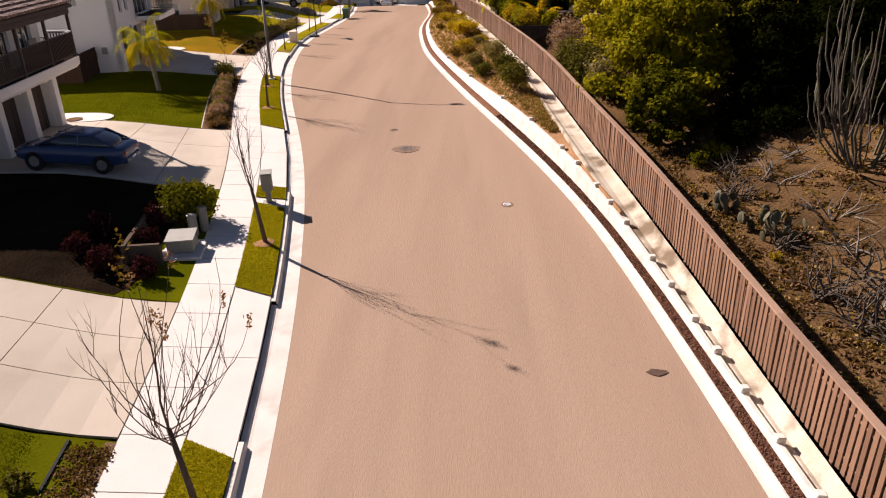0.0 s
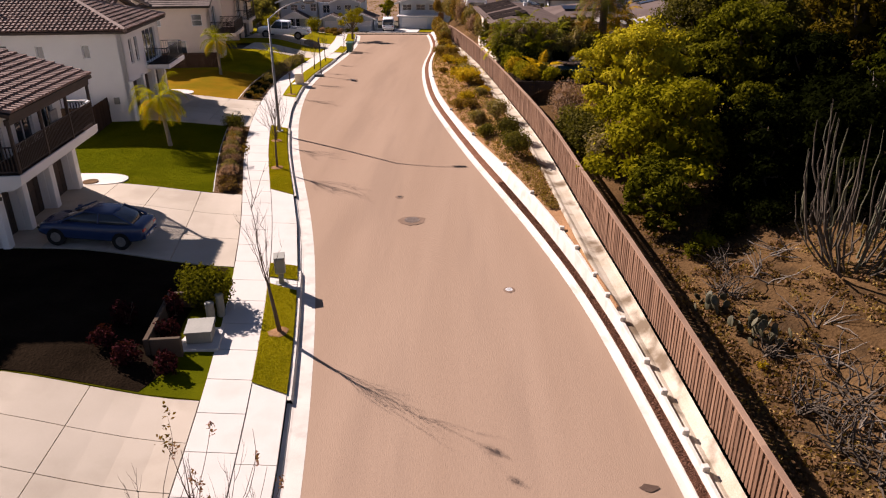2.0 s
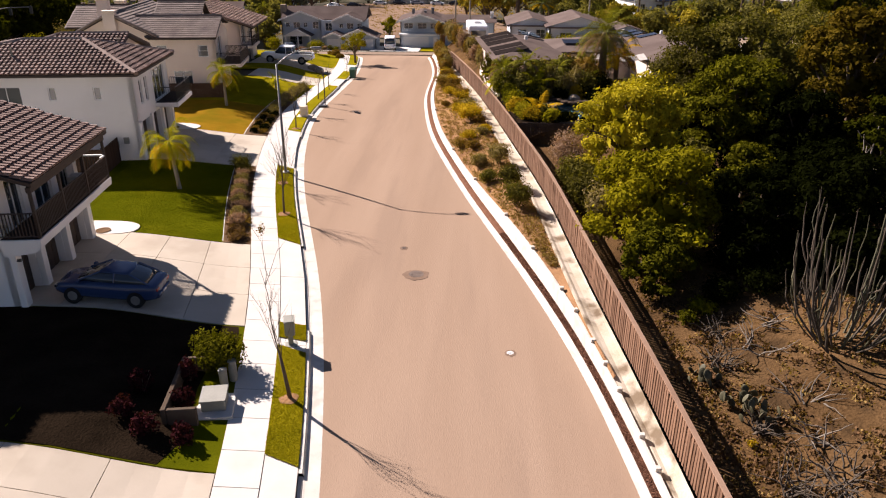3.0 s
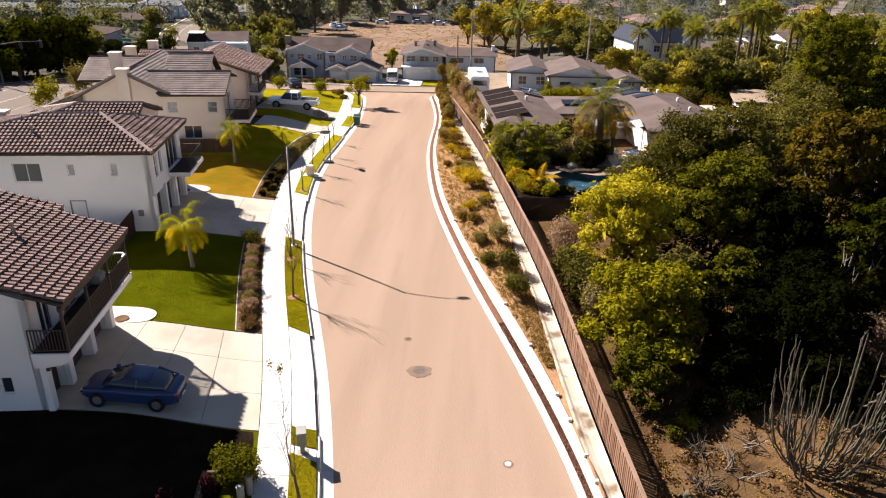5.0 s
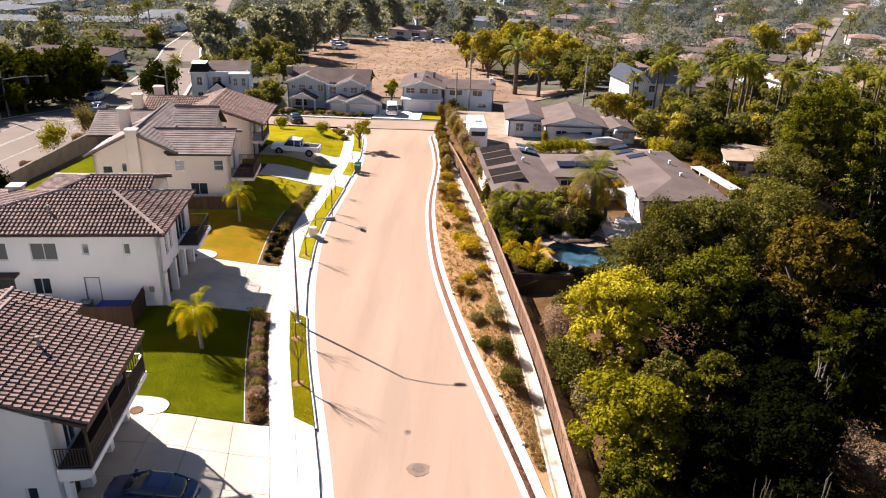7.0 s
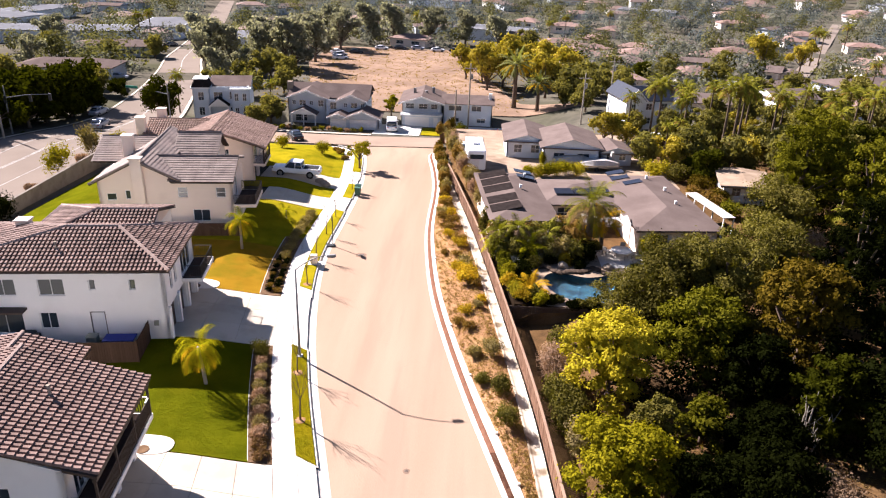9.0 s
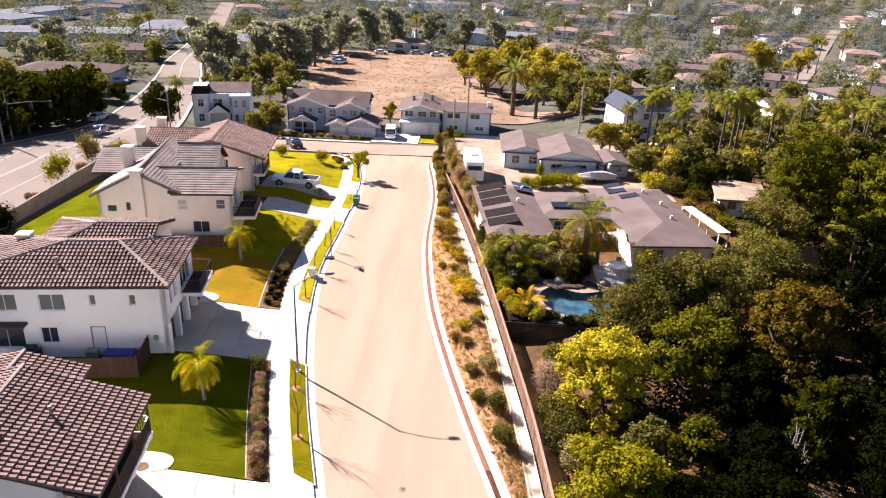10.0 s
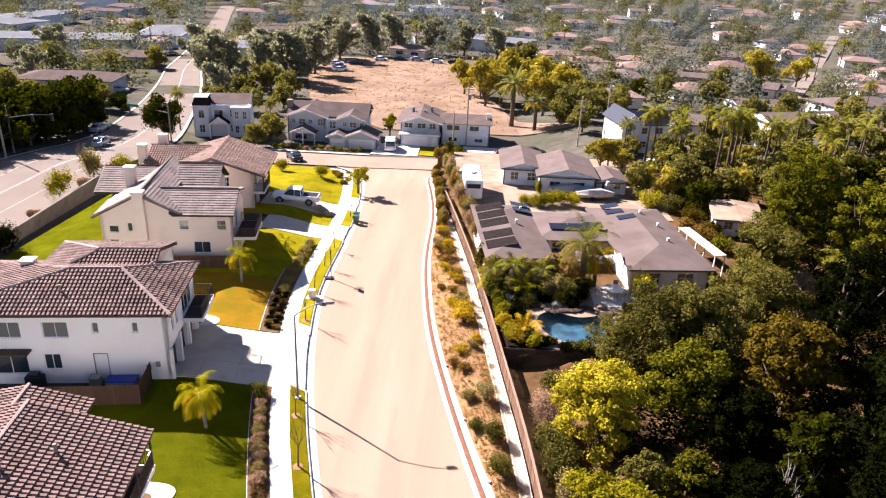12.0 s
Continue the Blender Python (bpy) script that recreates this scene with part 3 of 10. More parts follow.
gaps = [(8.4, 14.9), (20.3, 21.3), (22.2, 30.4), (41.4, 51.5), (70.6, 75.6), (80.8, 86.6)]
for a, b in gaps:
    slab_row(a - 0.5, b + 0.5, walk_in, verge_in, 0.025, 0.08, CONCRETE, aprons, "flag", (b - a + 1) / 2)

# drives, lawns and beds of the lots
def lot_line(x):
    return lambda y: x


def patch(name, y0, y1, a, b, material, lift, label, category, step=0.6, across=12, down=0.1):
    return setting(name, sheet(y0, y1, a, b, across, step, lift, down), material, label, category)


drive_0 = tagged(new("driveway"), "pale concrete driveway in scored panels", "driveway", "", "structure")
drive_1 = tagged(new("driveway"), "sand-coloured concrete driveway in shade of the house", "driveway", "", "structure")
drive_2 = tagged(new("driveway"), "pale concrete driveway before three garage doors", "driveway", "", "structure")
drive_3 = tagged(new("driveway"), "pale curved concrete driveway between lawns", "driveway", "", "structure")
drive_4 = tagged(new("driveway"), "pale concrete driveway with a parked pickup", "driveway", "", "structure")


def panels(parent, y0, y1, x_far, cols, rows, material):
    """Scored driveway panels from the pavement to x_far."""
    for i in range(rows):
        for k in range(cols):
            ya, yb = y0 + (y1 - y0) * i / rows + 0.012, y0 + (y1 - y0) * (i + 1) / rows - 0.012
            bm = bmesh.new()
            steps = 4
            strips = []
            for j in range(steps + 1):
                f = (k + j / steps) / cols
                row = []
                for y in (ya, yb):
                    x = walk_out(y) - 0.02 + (x_far - walk_out(y)) * f
                    x += 0.012 if j == steps else (-0.012 if j == 0 else 0)
                    row.append(bm.verts.new((x, y, height(x, y) + 0.045)))
                strips.append(row)
            for u, v in zip(strips, strips[1:]):
                bm.faces.new((u[1], u[0], v[0], v[1]))
            rim = [e for e in bm.edges if e.is_boundary]
            for v in bmesh.ops.extrude_edge_only(bm, edges=rim)["geom"]:
                if isinstance(v, bmesh.types.BMVert):
                    v.co.z -= 0.06
            part("panel", bm, material, parent)
    setting("driveway_bed", sheet(y0, y1, lot_line(x_far), walk_out, 10, 1.0, 0.0), JOINT, "dirt under the driveway joints", "driveway")


panels(drive_0, 8.9, 14.0, -19.0, 4, 3, DRIVE)
panels(drive_1, 22.0, 29.5, -18.2, 4, 3, DRIVE)
panels(drive_2, 41.7, 49.4, -21.8, 3, 3, DRIVE)
panels(drive_3, 70.9, 75.0, -22.6, 3, 1, DRIVE)
panels(drive_4, 78.6, 83.0, -24.6, 3, 1, DRIVE)
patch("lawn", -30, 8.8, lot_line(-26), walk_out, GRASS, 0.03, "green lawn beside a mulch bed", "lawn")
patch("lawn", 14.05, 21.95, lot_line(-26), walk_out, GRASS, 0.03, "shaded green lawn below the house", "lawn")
# Added sheet: the deep shade beside the house, laid down as near-black soil.
patch("planting_bed", 14.1, 21.9, lot_line(-26), lambda y: -8.7 + 0.25 * math.sin(y * 1.3), SHADE_SOIL, 0.045, "near-black ground standing in for the shade of the house", "bed", 0.4, 16)
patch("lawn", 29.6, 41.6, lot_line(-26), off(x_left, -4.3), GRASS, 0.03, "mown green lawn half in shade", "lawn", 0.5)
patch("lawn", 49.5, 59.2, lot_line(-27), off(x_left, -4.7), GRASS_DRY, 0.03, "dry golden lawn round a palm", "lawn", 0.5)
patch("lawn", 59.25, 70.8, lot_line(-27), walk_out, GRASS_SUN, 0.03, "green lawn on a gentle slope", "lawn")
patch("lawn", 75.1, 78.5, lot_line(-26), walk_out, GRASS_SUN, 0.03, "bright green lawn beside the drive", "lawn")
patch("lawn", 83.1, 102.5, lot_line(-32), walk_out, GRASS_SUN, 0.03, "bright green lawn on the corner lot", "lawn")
patch("planting_bed", 29.6, 41.6, off(x_left, -4.3), walk_out, MULCH, 0.03, "mulched bed along the pavement", "bed", 0.5, 4)
patch("planting_bed", 49.5, 62.0, off(x_left, -4.7), walk_out, MULCH, 0.05, "dark mulched bed with low shrubs", "bed", 0.5, 4)
patch("planting_bed", -30, 8.75, off(x_left, -3.86), walk_out, MULCH, 0.05, "dark mulch bed beside the pavement", "bed", 0.5, 4)
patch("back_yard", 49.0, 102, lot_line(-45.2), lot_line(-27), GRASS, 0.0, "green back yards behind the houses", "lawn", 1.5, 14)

# the far bank: gravel strip, low wall, planted slope, drain channel, fence
gravel_out = lambda y: off(x_right, gravel_edge(y) + 0.02)(y)
setting("gravel_strip", sheet(-30, 30, off(x_right, 0.25), gravel_out, 2, 0.8, 0.0), GRAVEL, "strip of dark red gravel behind the kerb", "gravel")
setting("gravel_strip_far", sheet(30, 103, off(x_right, 0.25), gravel_out, 2, 0.8, 0.0), GRAVEL, "strip of dark red gravel behind the kerb", "gravel")
setting("bank", sheet(18.5, 103, lambda y: off(x_right, shoulder(y) - 0.02)(y), lambda y: x_channel(y) + 0.05, 8, 0.7, -0.03), BANK, "planted bank of bare reddish soil", "bank")
setting("wooded_slope", sheet(-30, 45.0, lambda y: x_fence(y) + 0.05, lambda y: x_fence(y) + 9.0, 18, 0.8, 0.0), SOIL, "leaf-littered ground of a wooded slope", "ground")
setting("wooded_slope", sheet(-30, 45.0, lambda y: x_fence(y) + 9.0, lot_line(70), 20, 1.5, 0.0), SOIL, "leaf-littered ground deeper in the wood", "ground")
setting("garden_ground", sheet(45.0, 46.2, lambda y: x_fence(y) + 0.05, lot_line(70), 24, 0.3, 0.0), SOIL, "bare garden ground between trees", "ground")
setting("garden_ground", sheet(46.2, 57.0, lambda y: x_fence(y) + 0.05, lot_line(5.7), 4, 1.0, 0.0), SHADE_SOIL, "bare garden ground beside the terrace", "ground")
setting("garden_ground", sheet(46.2, 57.0, lot_line(15.25), lot_line(70), 20, 1.5, 0.0), SOIL, "bare garden ground between trees", "ground")
setting("garden_ground", sheet(57.0, 106, lambda y: x_fence(y) + 0.05, lot_line(70), 24, 1.5, 0.0), SOIL, "bare garden ground between trees", "ground")
bm = bmesh.new()
rows = []
for i in range(int(133 / 0.7) + 1):
    y = -30 + i * 0.7
    w0, w1 = off(x_right, gravel_edge(y))(y), off(x_right, shoulder(y))(y)
    base = level(y)
    top = base + wall_top(y)
    rows.append([bm.verts.new(p) for p in ((w0, y, base + 0.02), (w0 + 0.015, y, base + 0.2), (w1 - 0.13, y, top - 0.02), (w1 - 0.1, y, top), (w1, y, top), (w1, y, base + 0.1))])
for u, v in zip(rows, rows[1:]):
    for k in range(5):
        bm.faces.new((u[k], u[k + 1], v[k + 1], v[k]))
bmesh.ops.recalc_face_normals(bm, faces=bm.faces)
setting("retaining_wall", bm, KERB, "low pale concrete retaining wall", "wall")
bm = bmesh.new()
rows = []
for i in range(int(133 / 0.7) + 1):
    y = -30 + i * 0.7
    a, b = x_channel(y), x_fence(y) - 0.12
    z, f = level(y) + rise(y), ease(y, 16, 24)
    lip, bed = (level(y) + wall_top(y) - 0.11) * (1 - f) + (z + 0.1) * f, (level(y) + wall_top(y) - 0.12) * (1 - f) + (z + 0.02) * f
    w = b - a
    rows.append([bm.verts.new(p) for p in ((a, y, lip - 0.15), (a, y, lip), (a + 0.08, y, lip), (a + 0.2 * w + 0.05, y, bed + 0.02), (a + 0.5 * w, y, bed), (b - 0.08, y, (bed + z) / 2 + 0.04), (b, y, z + 0.1), (b + 0.03, y, z - 0.05))])
for u, v in zip(rows, rows[1:]):
    for k in range(7):
        bm.faces.new((u[k], u[k + 1], v[k + 1], v[k]))
bmesh.ops.recalc_face_normals(bm, faces=bm.faces)
setting("drain_channel", bm, surface("weathered_channel_concrete", (0.36, 0.3, 0.21), (0.56, 0.5, 0.41), 0.9, 1.0, 30, 0.3, spot=((0.14, 0.098, 0.06), 0.9, 0.9)), "stained concrete drain channel along the fence", "channel")

# loose stones of the gravel strip
rng = np.random.default_rng(61)
cube = np.array([(-1, -1, -1), (1, -1, -1), (1, 1, -1), (-1, 1, -1), (-1, -1, 1), (1, -1, 1), (1, 1, 1), (-1, 1, 1)], float)
faces = np.array([(3, 2, 1, 0), (4, 5, 6, 7), (0, 1, 5, 4), (1, 2, 6, 5), (2, 3, 7, 6), (3, 0, 4, 7)])
stones, quads = [], []
for k in range(7000):
    y = 1.5 + 30 * rng.random() ** 1.4
    x = rng.uniform(off(x_right, 0.27)(y), gravel_out(y) - 0.03)
    turn = Matrix.Rotation(rng.uniform(0, 6.28), 3, "Z") @ Matrix.Rotation(rng.uniform(0, 3), 3, "X")
    size = rng.uniform(0.012, 0.024) * np.array([1, 0.8, 0.6])
    stones.append((cube * size * rng.uniform(0.7, 1.2, (8, 1))) @ np.array(turn) + (x, y, height(x, y) + 0.012))
    quads.append(faces + 8 * k)
tagged(part("gravel", raw_mesh("gravel", stones, quads), GRAVEL), "loose dark red gravel stones behind the kerb", "gravel", "", "stuff")


def edging(name, y0, y1, line, wide, tall, material, label):
    """A thin strip set on edge along a bed."""
    bm = bmesh.new()
    n = max(2, int((y1 - y0) / 0.8))
    rows = []
    for i in range(n + 1):
        y = y0 + (y1 - y0) * i / n
        x = line(y)
        z = height(x, y)
        rows.append([bm.verts.new(p) for p in ((x - wide, y, z - 0.05), (x - wide, y, z + tall), (x + wide, y, z + tall), (x + wide, y, z - 0.05))])
    for u, v in zip(rows, rows[1:]):
        for k in range(3):
            bm.faces.new((u[k], u[k + 1], v[k + 1], v[k]))
    bm.faces.new(rows[0]), bm.faces.new(rows[-1][::-1])
    bmesh.ops.recalc_face_normals(bm, faces=bm.faces)
    setting(name, bm, material, label, "edging")


edging("bed_edging", -20, 8.7, off(x_left, -3.86), 0.03, 0.1, RUBBER, "black plastic edging between lawn and mulch bed")
edging("bed_edging", 29.7, 41.5, off(x_left, -4.3), 0.02, 0.04, CONCRETE, "pale concrete edging between lawn and bed")
edging("bed_edging", 49.6, 61.9, off(x_left, -4.7), 0.025, 0.05, CONCRETE, "pale concrete edging round a mulched bed")
# rounded concrete landings beside the garages
for cx, cy, rx, ry in ((-18.0, 30.0, 1.9, 0.85), (-22.2, 50.0, 2.1, 0.9)):
    bm = bmesh.new()
    prism(bm, [(cx + rx * math.copysign(abs(math.cos(a)) ** 0.7, math.cos(a)), cy + ry * math.copysign(abs(math.sin(a)) ** 0.8, math.sin(a))) for a in np.linspace(0, 2 * math.pi, 32, endpoint=False)], lambda x, y: height(x, y) - 0.1, lambda x, y: height(x, y) + 0.07)
    setting("landing", bm, CONCRETE, "rounded pale concrete landing beside the garage", "paving")
    bm = bmesh.new()
    tube(bm, [(cx + 0.35, cy - 0.45, height(cx, cy) - 0.05), (cx + 0.35, cy - 0.45, height(cx, cy) + 0.1)], 0.36, 14)
    setting("planting_ring", bm, MULCH, "small round mulched planting ring in concrete", "bed")

# the cross street and the streets beyond
bm = bmesh.new()
n = 60
rows = []
for i in range(n + 1):
    x = -62 + 132 * i / n
    y0 = 105.4 + 0.12 * (x + 15) if x > -15 else 105.4
    rows.append([bm.verts.new((x, y0 + d, level(y0 + d) + 0.17)) for d in (-0.6, 3, 6, 9.6)])
for u, v in zip(rows, rows[1:]):
    for k in range(3):
        bm.faces.new((u[k], v[k], v[k + 1], u[k + 1]))
setting("cross_street", bm, CROSS, "tan asphalt cross street at the foot of the road", "road")
# ---- parts of houses ----
def pierced(bm, us, zs, is_open, d0, d1, m):
    """One connected slab over the cells between us and zs, from depth d0 to d1, with the open cells left out."""
    n, k = len(us) - 1, len(zs) - 1
    solid = [[not is_open((us[i] + us[i + 1]) / 2, (zs[j] + zs[j + 1]) / 2) for j in range(k)] for i in range(n)]
    known = {}

    def at(i, j, e):
        if (i, j, e) not in known:
            known[i, j, e] = bm.verts.new(m @ Vector((us[i], (d0, d1)[e], zs[j])))
        return known[i, j, e]

    for i in range(n):
        for j in range(k):
            if not solid[i][j]:
                continue
            bm.faces.new((at(i, j, 0), at(i + 1, j, 0), at(i + 1, j + 1, 0), at(i, j + 1, 0)))
            bm.faces.new((at(i, j, 1), at(i, j + 1, 1), at(i + 1, j + 1, 1), at(i + 1, j, 1)))
            for di, dj, p, q in ((-1, 0, (i, j + 1), (i, j)), (1, 0, (i + 1, j), (i + 1, j + 1)), (0, -1, (i, j), (i + 1, j)), (0, 1, (i + 1, j + 1), (i, j + 1))):
                a, b = i + di, j + dj
                if not (0 <= a < n and 0 <= b < k and solid[a][b]):
                    bm.faces.new((at(*q, 0), at(*p, 0), at(*p, 1), at(*q, 1)))


def wall_run(bm, p0, p1, z0, z1, thick, holes=()):
    """A wall from p0 to p1 with openings (along0, along1, z0, z1) cut through; its body lies to the left of the way."""
    p0, p1 = Vector((*p0, 0)), Vector((*p1, 0))
    d = p1 - p0
    length = d.length
    m = Matrix.Translation(p0) @ Matrix.Rotation(math.atan2(d.y, d.x), 4, "Z")
    us = sorted({0.0, length, *[v for h in holes for v in h[:2]]})
    zs = sorted({z0, z1, *[v for h in holes for v in h[2:]]})
    pierced(bm, us, zs, lambda u, z: any(h[0] < u < h[1] and h[2] < z < h[3] for h in holes), 0, thick, m)
    return m


def window(parent, m, u0, u1, z0, z1, bars=(1, 1), frame_material=None, glass=None, depth=0.08, name="window"):
    """A framed window in an opening of a wall whose run has the matrix m."""
    bm = bmesh.new()
    t = 0.055
    d0, d1 = depth, depth + 0.06
    across = [(u0 + (u1 - u0) * k / (bars[0] + 1), 0.02) for k in range(1, bars[0] + 1)]
    up = [(z0 + (z1 - z0) * k / (bars[1] + 1), 0.018) for k in range(1, bars[1] + 1)]
    us = sorted([u0, u0 + t, u1 - t, u1] + [c + s_ * w for c, w in across for s_ in (-1, 1)])
    zs = sorted([z0, z0 + t, z1 - t, z1] + [c + s_ * w for c, w in up for s_ in (-1, 1)])
    pierced(bm, us, zs, lambda u, z: u0 + t < u < u1 - t and z0 + t < z < z1 - t and all(abs(u - c) > w for c, w in across) and all(abs(z - c) > w for c, w in up), d0, d1, m)
    ob = part(name, bm, frame_material or WHITE, parent)
    bm = bmesh.new()
    box(bm, u0 + t, u1 - t, d1 - 0.02, d1 - 0.005, z0 + t, z1 - t)
    bmesh.ops.transform(bm, matrix=m, verts=bm.verts)
    part("pane", bm, glass or GLASS, ob)
    return ob


def inside(poly, x, y):
    n, hit = len(poly), False
    for i in range(n):
        (x0, y0), (x1, y1) = poly[i], poly[i - 1]
        if (y0 > y) != (y1 > y) and x < (x1 - x0) * (y - y0) / (y1 - y0) + x0:
            hit = not hit
    return hit


def plane_frame(points):
    pts = [Vector(p) for p in points]
    n = Vector((0, 0, 0))
    for i in range(len(pts)):
        n += (pts[i] - pts[0]).cross(pts[(i + 1) % len(pts)] - pts[0])
    n.normalize()
    if n.z < 0:
        n = -n
    u = Vector((0, 0, 1)).cross(n)
    u = u.normalized() if u.length > 1e-4 else Vector((1, 0, 0))
    return pts, n, u, n.cross(u)


BARREL = [(-0.135, 0.01), (-0.08, 0.115), (0.08, 0.115), (0.135, 0.01)]


def tile_rows(points, kind, rng, skip=None):
    """Vertices of roof tiles laid over a sloping face: courses of barrels, or flat slabs."""
    pts, n, u, v = plane_frame(points)
    o = pts[0]
    flat = [((p - o).dot(u), (p - o).dot(v)) for p in pts]
    lo_u, hi_u, lo_v, hi_v = min(p[0] for p in flat), max(p[0] for p in flat), min(p[1] for p in flat), max(p[1] for p in flat)
    wide, course = (0.29, 0.38) if kind == "barrel" else (0.5, 0.36)
    out, spots = [], []
    rows = int((hi_v - lo_v) / course)
    for j in range(rows + 1):
        vv = lo_v + (j + 0.5) * course
        shift = 0
        for i in range(int((hi_u - lo_u) / wide) + 1):
            uu = lo_u + (i + 0.5) * wide + shift
            if not inside(flat, uu, vv):
                continue
            spots.append((uu, vv))
            tip = 0.012 * rng.random()
            prof = BARREL if kind == "barrel" else [(-0.25, 0.03), (-0.08, 0.034), (0.08, 0.034), (0.25, 0.03)]
            ring = []
            for end, rise_, grow in ((-0.55, 0.05 + tip, 1.0), (0.55, 0.0, 0.86 if kind == "barrel" else 1.0)):
                for a, h in prof:
                    ring.append(o + u * (uu + a * grow) + v * (vv + end * course) + n * (h * grow + rise_))
            out.append(ring)
    return out, spots


def tiles_mesh(name, rings):
    v = np.array([[tuple(p) for p in r] for r in rings], np.float32).reshape(-1, 3)
    k = np.arange(len(rings))[:, None, None] * 8
    q = np.array([[0, 1, 5, 4], [1, 2, 6, 5], [2, 3, 7, 6], [3, 2, 1, 0]])[None] + k
    return raw_mesh(name, v, q)


def roof(parent, faces, kind, tile, seed=1, thick=0.14, ridges=(), fascia=None, singles=0):
    """A tiled roof: a deck part with its joined tiles and ridge caps below it."""
    rng = random.Random(seed)
    bm = bmesh.new()
    rings, loose = [], []
    for pts in faces:
        got, n, u, v = plane_frame(pts)
        top = [bm.verts.new(p) for p in got]
        low = [bm.verts.new(p - Vector((0, 0, thick))) for p in got]
        f = bm.faces.new(top)
        bm.faces.new(low[::-1])
        for i in range(len(top)):
            k = (i + 1) % len(top)
            bm.faces.new((low[i], low[k], top[k], top[i]))
        got_rings, spots = tile_rows(pts, kind, rng)
        if singles:
            loose.append((pts, spots[:singles]))
            got_rings, singles = got_rings[singles:], 0
        rings += got_rings
    bmesh.ops.remove_doubles(bm, verts=bm.verts, dist=0.02)
    bmesh.ops.recalc_face_normals(bm, faces=bm.faces)
    deck = part("roof", bm, fascia or WOOD_DARK, parent)
    tagged(part("tile_field", tiles_mesh("tile_field", rings), tile, deck), kind="stuff")
    for pts, spots in loose:
        # the lowest courses as tiles of their own on a few shared meshes
        got, n, u, v = plane_frame(pts)
        kinds = []
        for tip in (0.0, 0.006, 0.012):
            ring = [Vector((a * grow, end * 0.38, h * grow + rise_)) for end, rise_, grow in ((-0.55, 0.05 + tip, 1.0), (0.55, 0.0, 0.86)) for a, h in BARREL]
            me = tiles_mesh("tile", [ring])
            me.materials.append(tile)
            kinds.append(me)
        for uu, vv in spots:
            ob = part("tile", rng.choice(kinds), tile, deck)
            m = Matrix((u, v, n)).transposed().to_4x4()
            m.translation = got[0] + u * uu + v * vv
            ob.matrix_basis = m
    if ridges:
        bm = bmesh.new()
        for a, b in ridges:
            a, b = Vector(a), Vector(b)
            n = max(1, int((b - a).length / 0.4))
            for i in range(n):
                p, q = a.lerp(b, i / n), a.lerp(b, (i + 1.1) / n)
                tube(bm, [p + Vector((0, 0, 0.06)), q + Vector((0, 0, 0.085))], [0.14, 0.12], 6)
        tagged(part("ridge_cap", bm, TILE_CAP if tile is TILE else tile, deck), kind="stuff")
    return deck


def rail(parent, pts, h=1.0, gap=0.13, material=None, thick=0.014):
    """A baluster railing along points: top and bottom rails and single balusters."""
    material = material or BLACK
    bm = bmesh.new()
    tube(bm, [(0, 0, 0.1), (0, 0, h)], thick, 4)
    stick = mesh_of(bm, "baluster")
    stick.materials.append(material)
    for a, b in zip(pts, pts[1:]):
        a, b = Vector(a), Vector(b)
        for lift, name in ((0.1, "bottom_rail"), (h, "top_rail")):
            bm = bmesh.new()
            tube(bm, [a + Vector((0, 0, lift)), b + Vector((0, 0, lift))], 0.03, 5)
            part(name, bm, material, parent)
        n = max(1, int((b - a).length / gap))
        for i in range(n + 1):
            part("baluster", stick, material, parent).matrix_basis = Matrix.Translation(a.lerp(b, i / n))


def garage_door(parent, m, u0, u1, z0, z1, material, rows=4, cols=4, depth=0.3):
    bm = bmesh.new()
    box(bm, u0, u1, depth, depth + 0.05, z0, z1)
    bmesh.ops.transform(bm, matrix=m, verts=bm.verts)
    door = part("garage_door", bm, material, parent)
    w, h = (u1 - u0) / cols, (z1 - z0) / rows
    panel = mesh_of(boxes((0.07, w - 0.07, -0.02, 0, 0.06, h - 0.06)), "panel")
    panel.materials.append(material)
    for i in range(rows):
        for k in range(cols):
            ob = part("panel", panel, material, door)
            ob.matrix_basis = m @ Matrix.Translation((u0 + k * w, depth, z0 + i * h))
    return door


def vent_pipe(parent, p, h=0.55, name="vent_pipe"):
    bm = bmesh.new()
    p = Vector(p)
    tube(bm, [p - Vector((0, 0, 0.2)), p + Vector((0, 0, h))], 0.07, 8)
    tube(bm, [p + Vector((0, 0, h)), p + Vector((0, 0, h + 0.12))], [0.12, 0.1], 8)
    return part(name, bm, BARK_PALE, parent)


def arch_front(bm, u0, u1, z_spring, z_top, depth0, depth1, m, steps=8):
    """The head of an arched opening, between its spring line and the lintel above."""
    r = (u1 - u0) / 2
    pts = [(u0 + (u1 - u0) * i / steps, z_spring + (z_top - z_spring - 0.12) * math.sin(math.pi * i / steps)) for i in range(steps + 1)]
    for (a, za), (b, zb) in zip(pts, pts[1:]):
        vs = []
        for d in (depth0, depth1):
            vs += [bm.verts.new(m @ Vector(c)) for c in ((a, d, za), (b, d, zb), (b, d, z_top), (a, d, z_top))]
        for q in ((0, 1, 2, 3), (7, 6, 5, 4), (0, 4, 5, 1)):
            bm.faces.new([vs[i] for i in q])


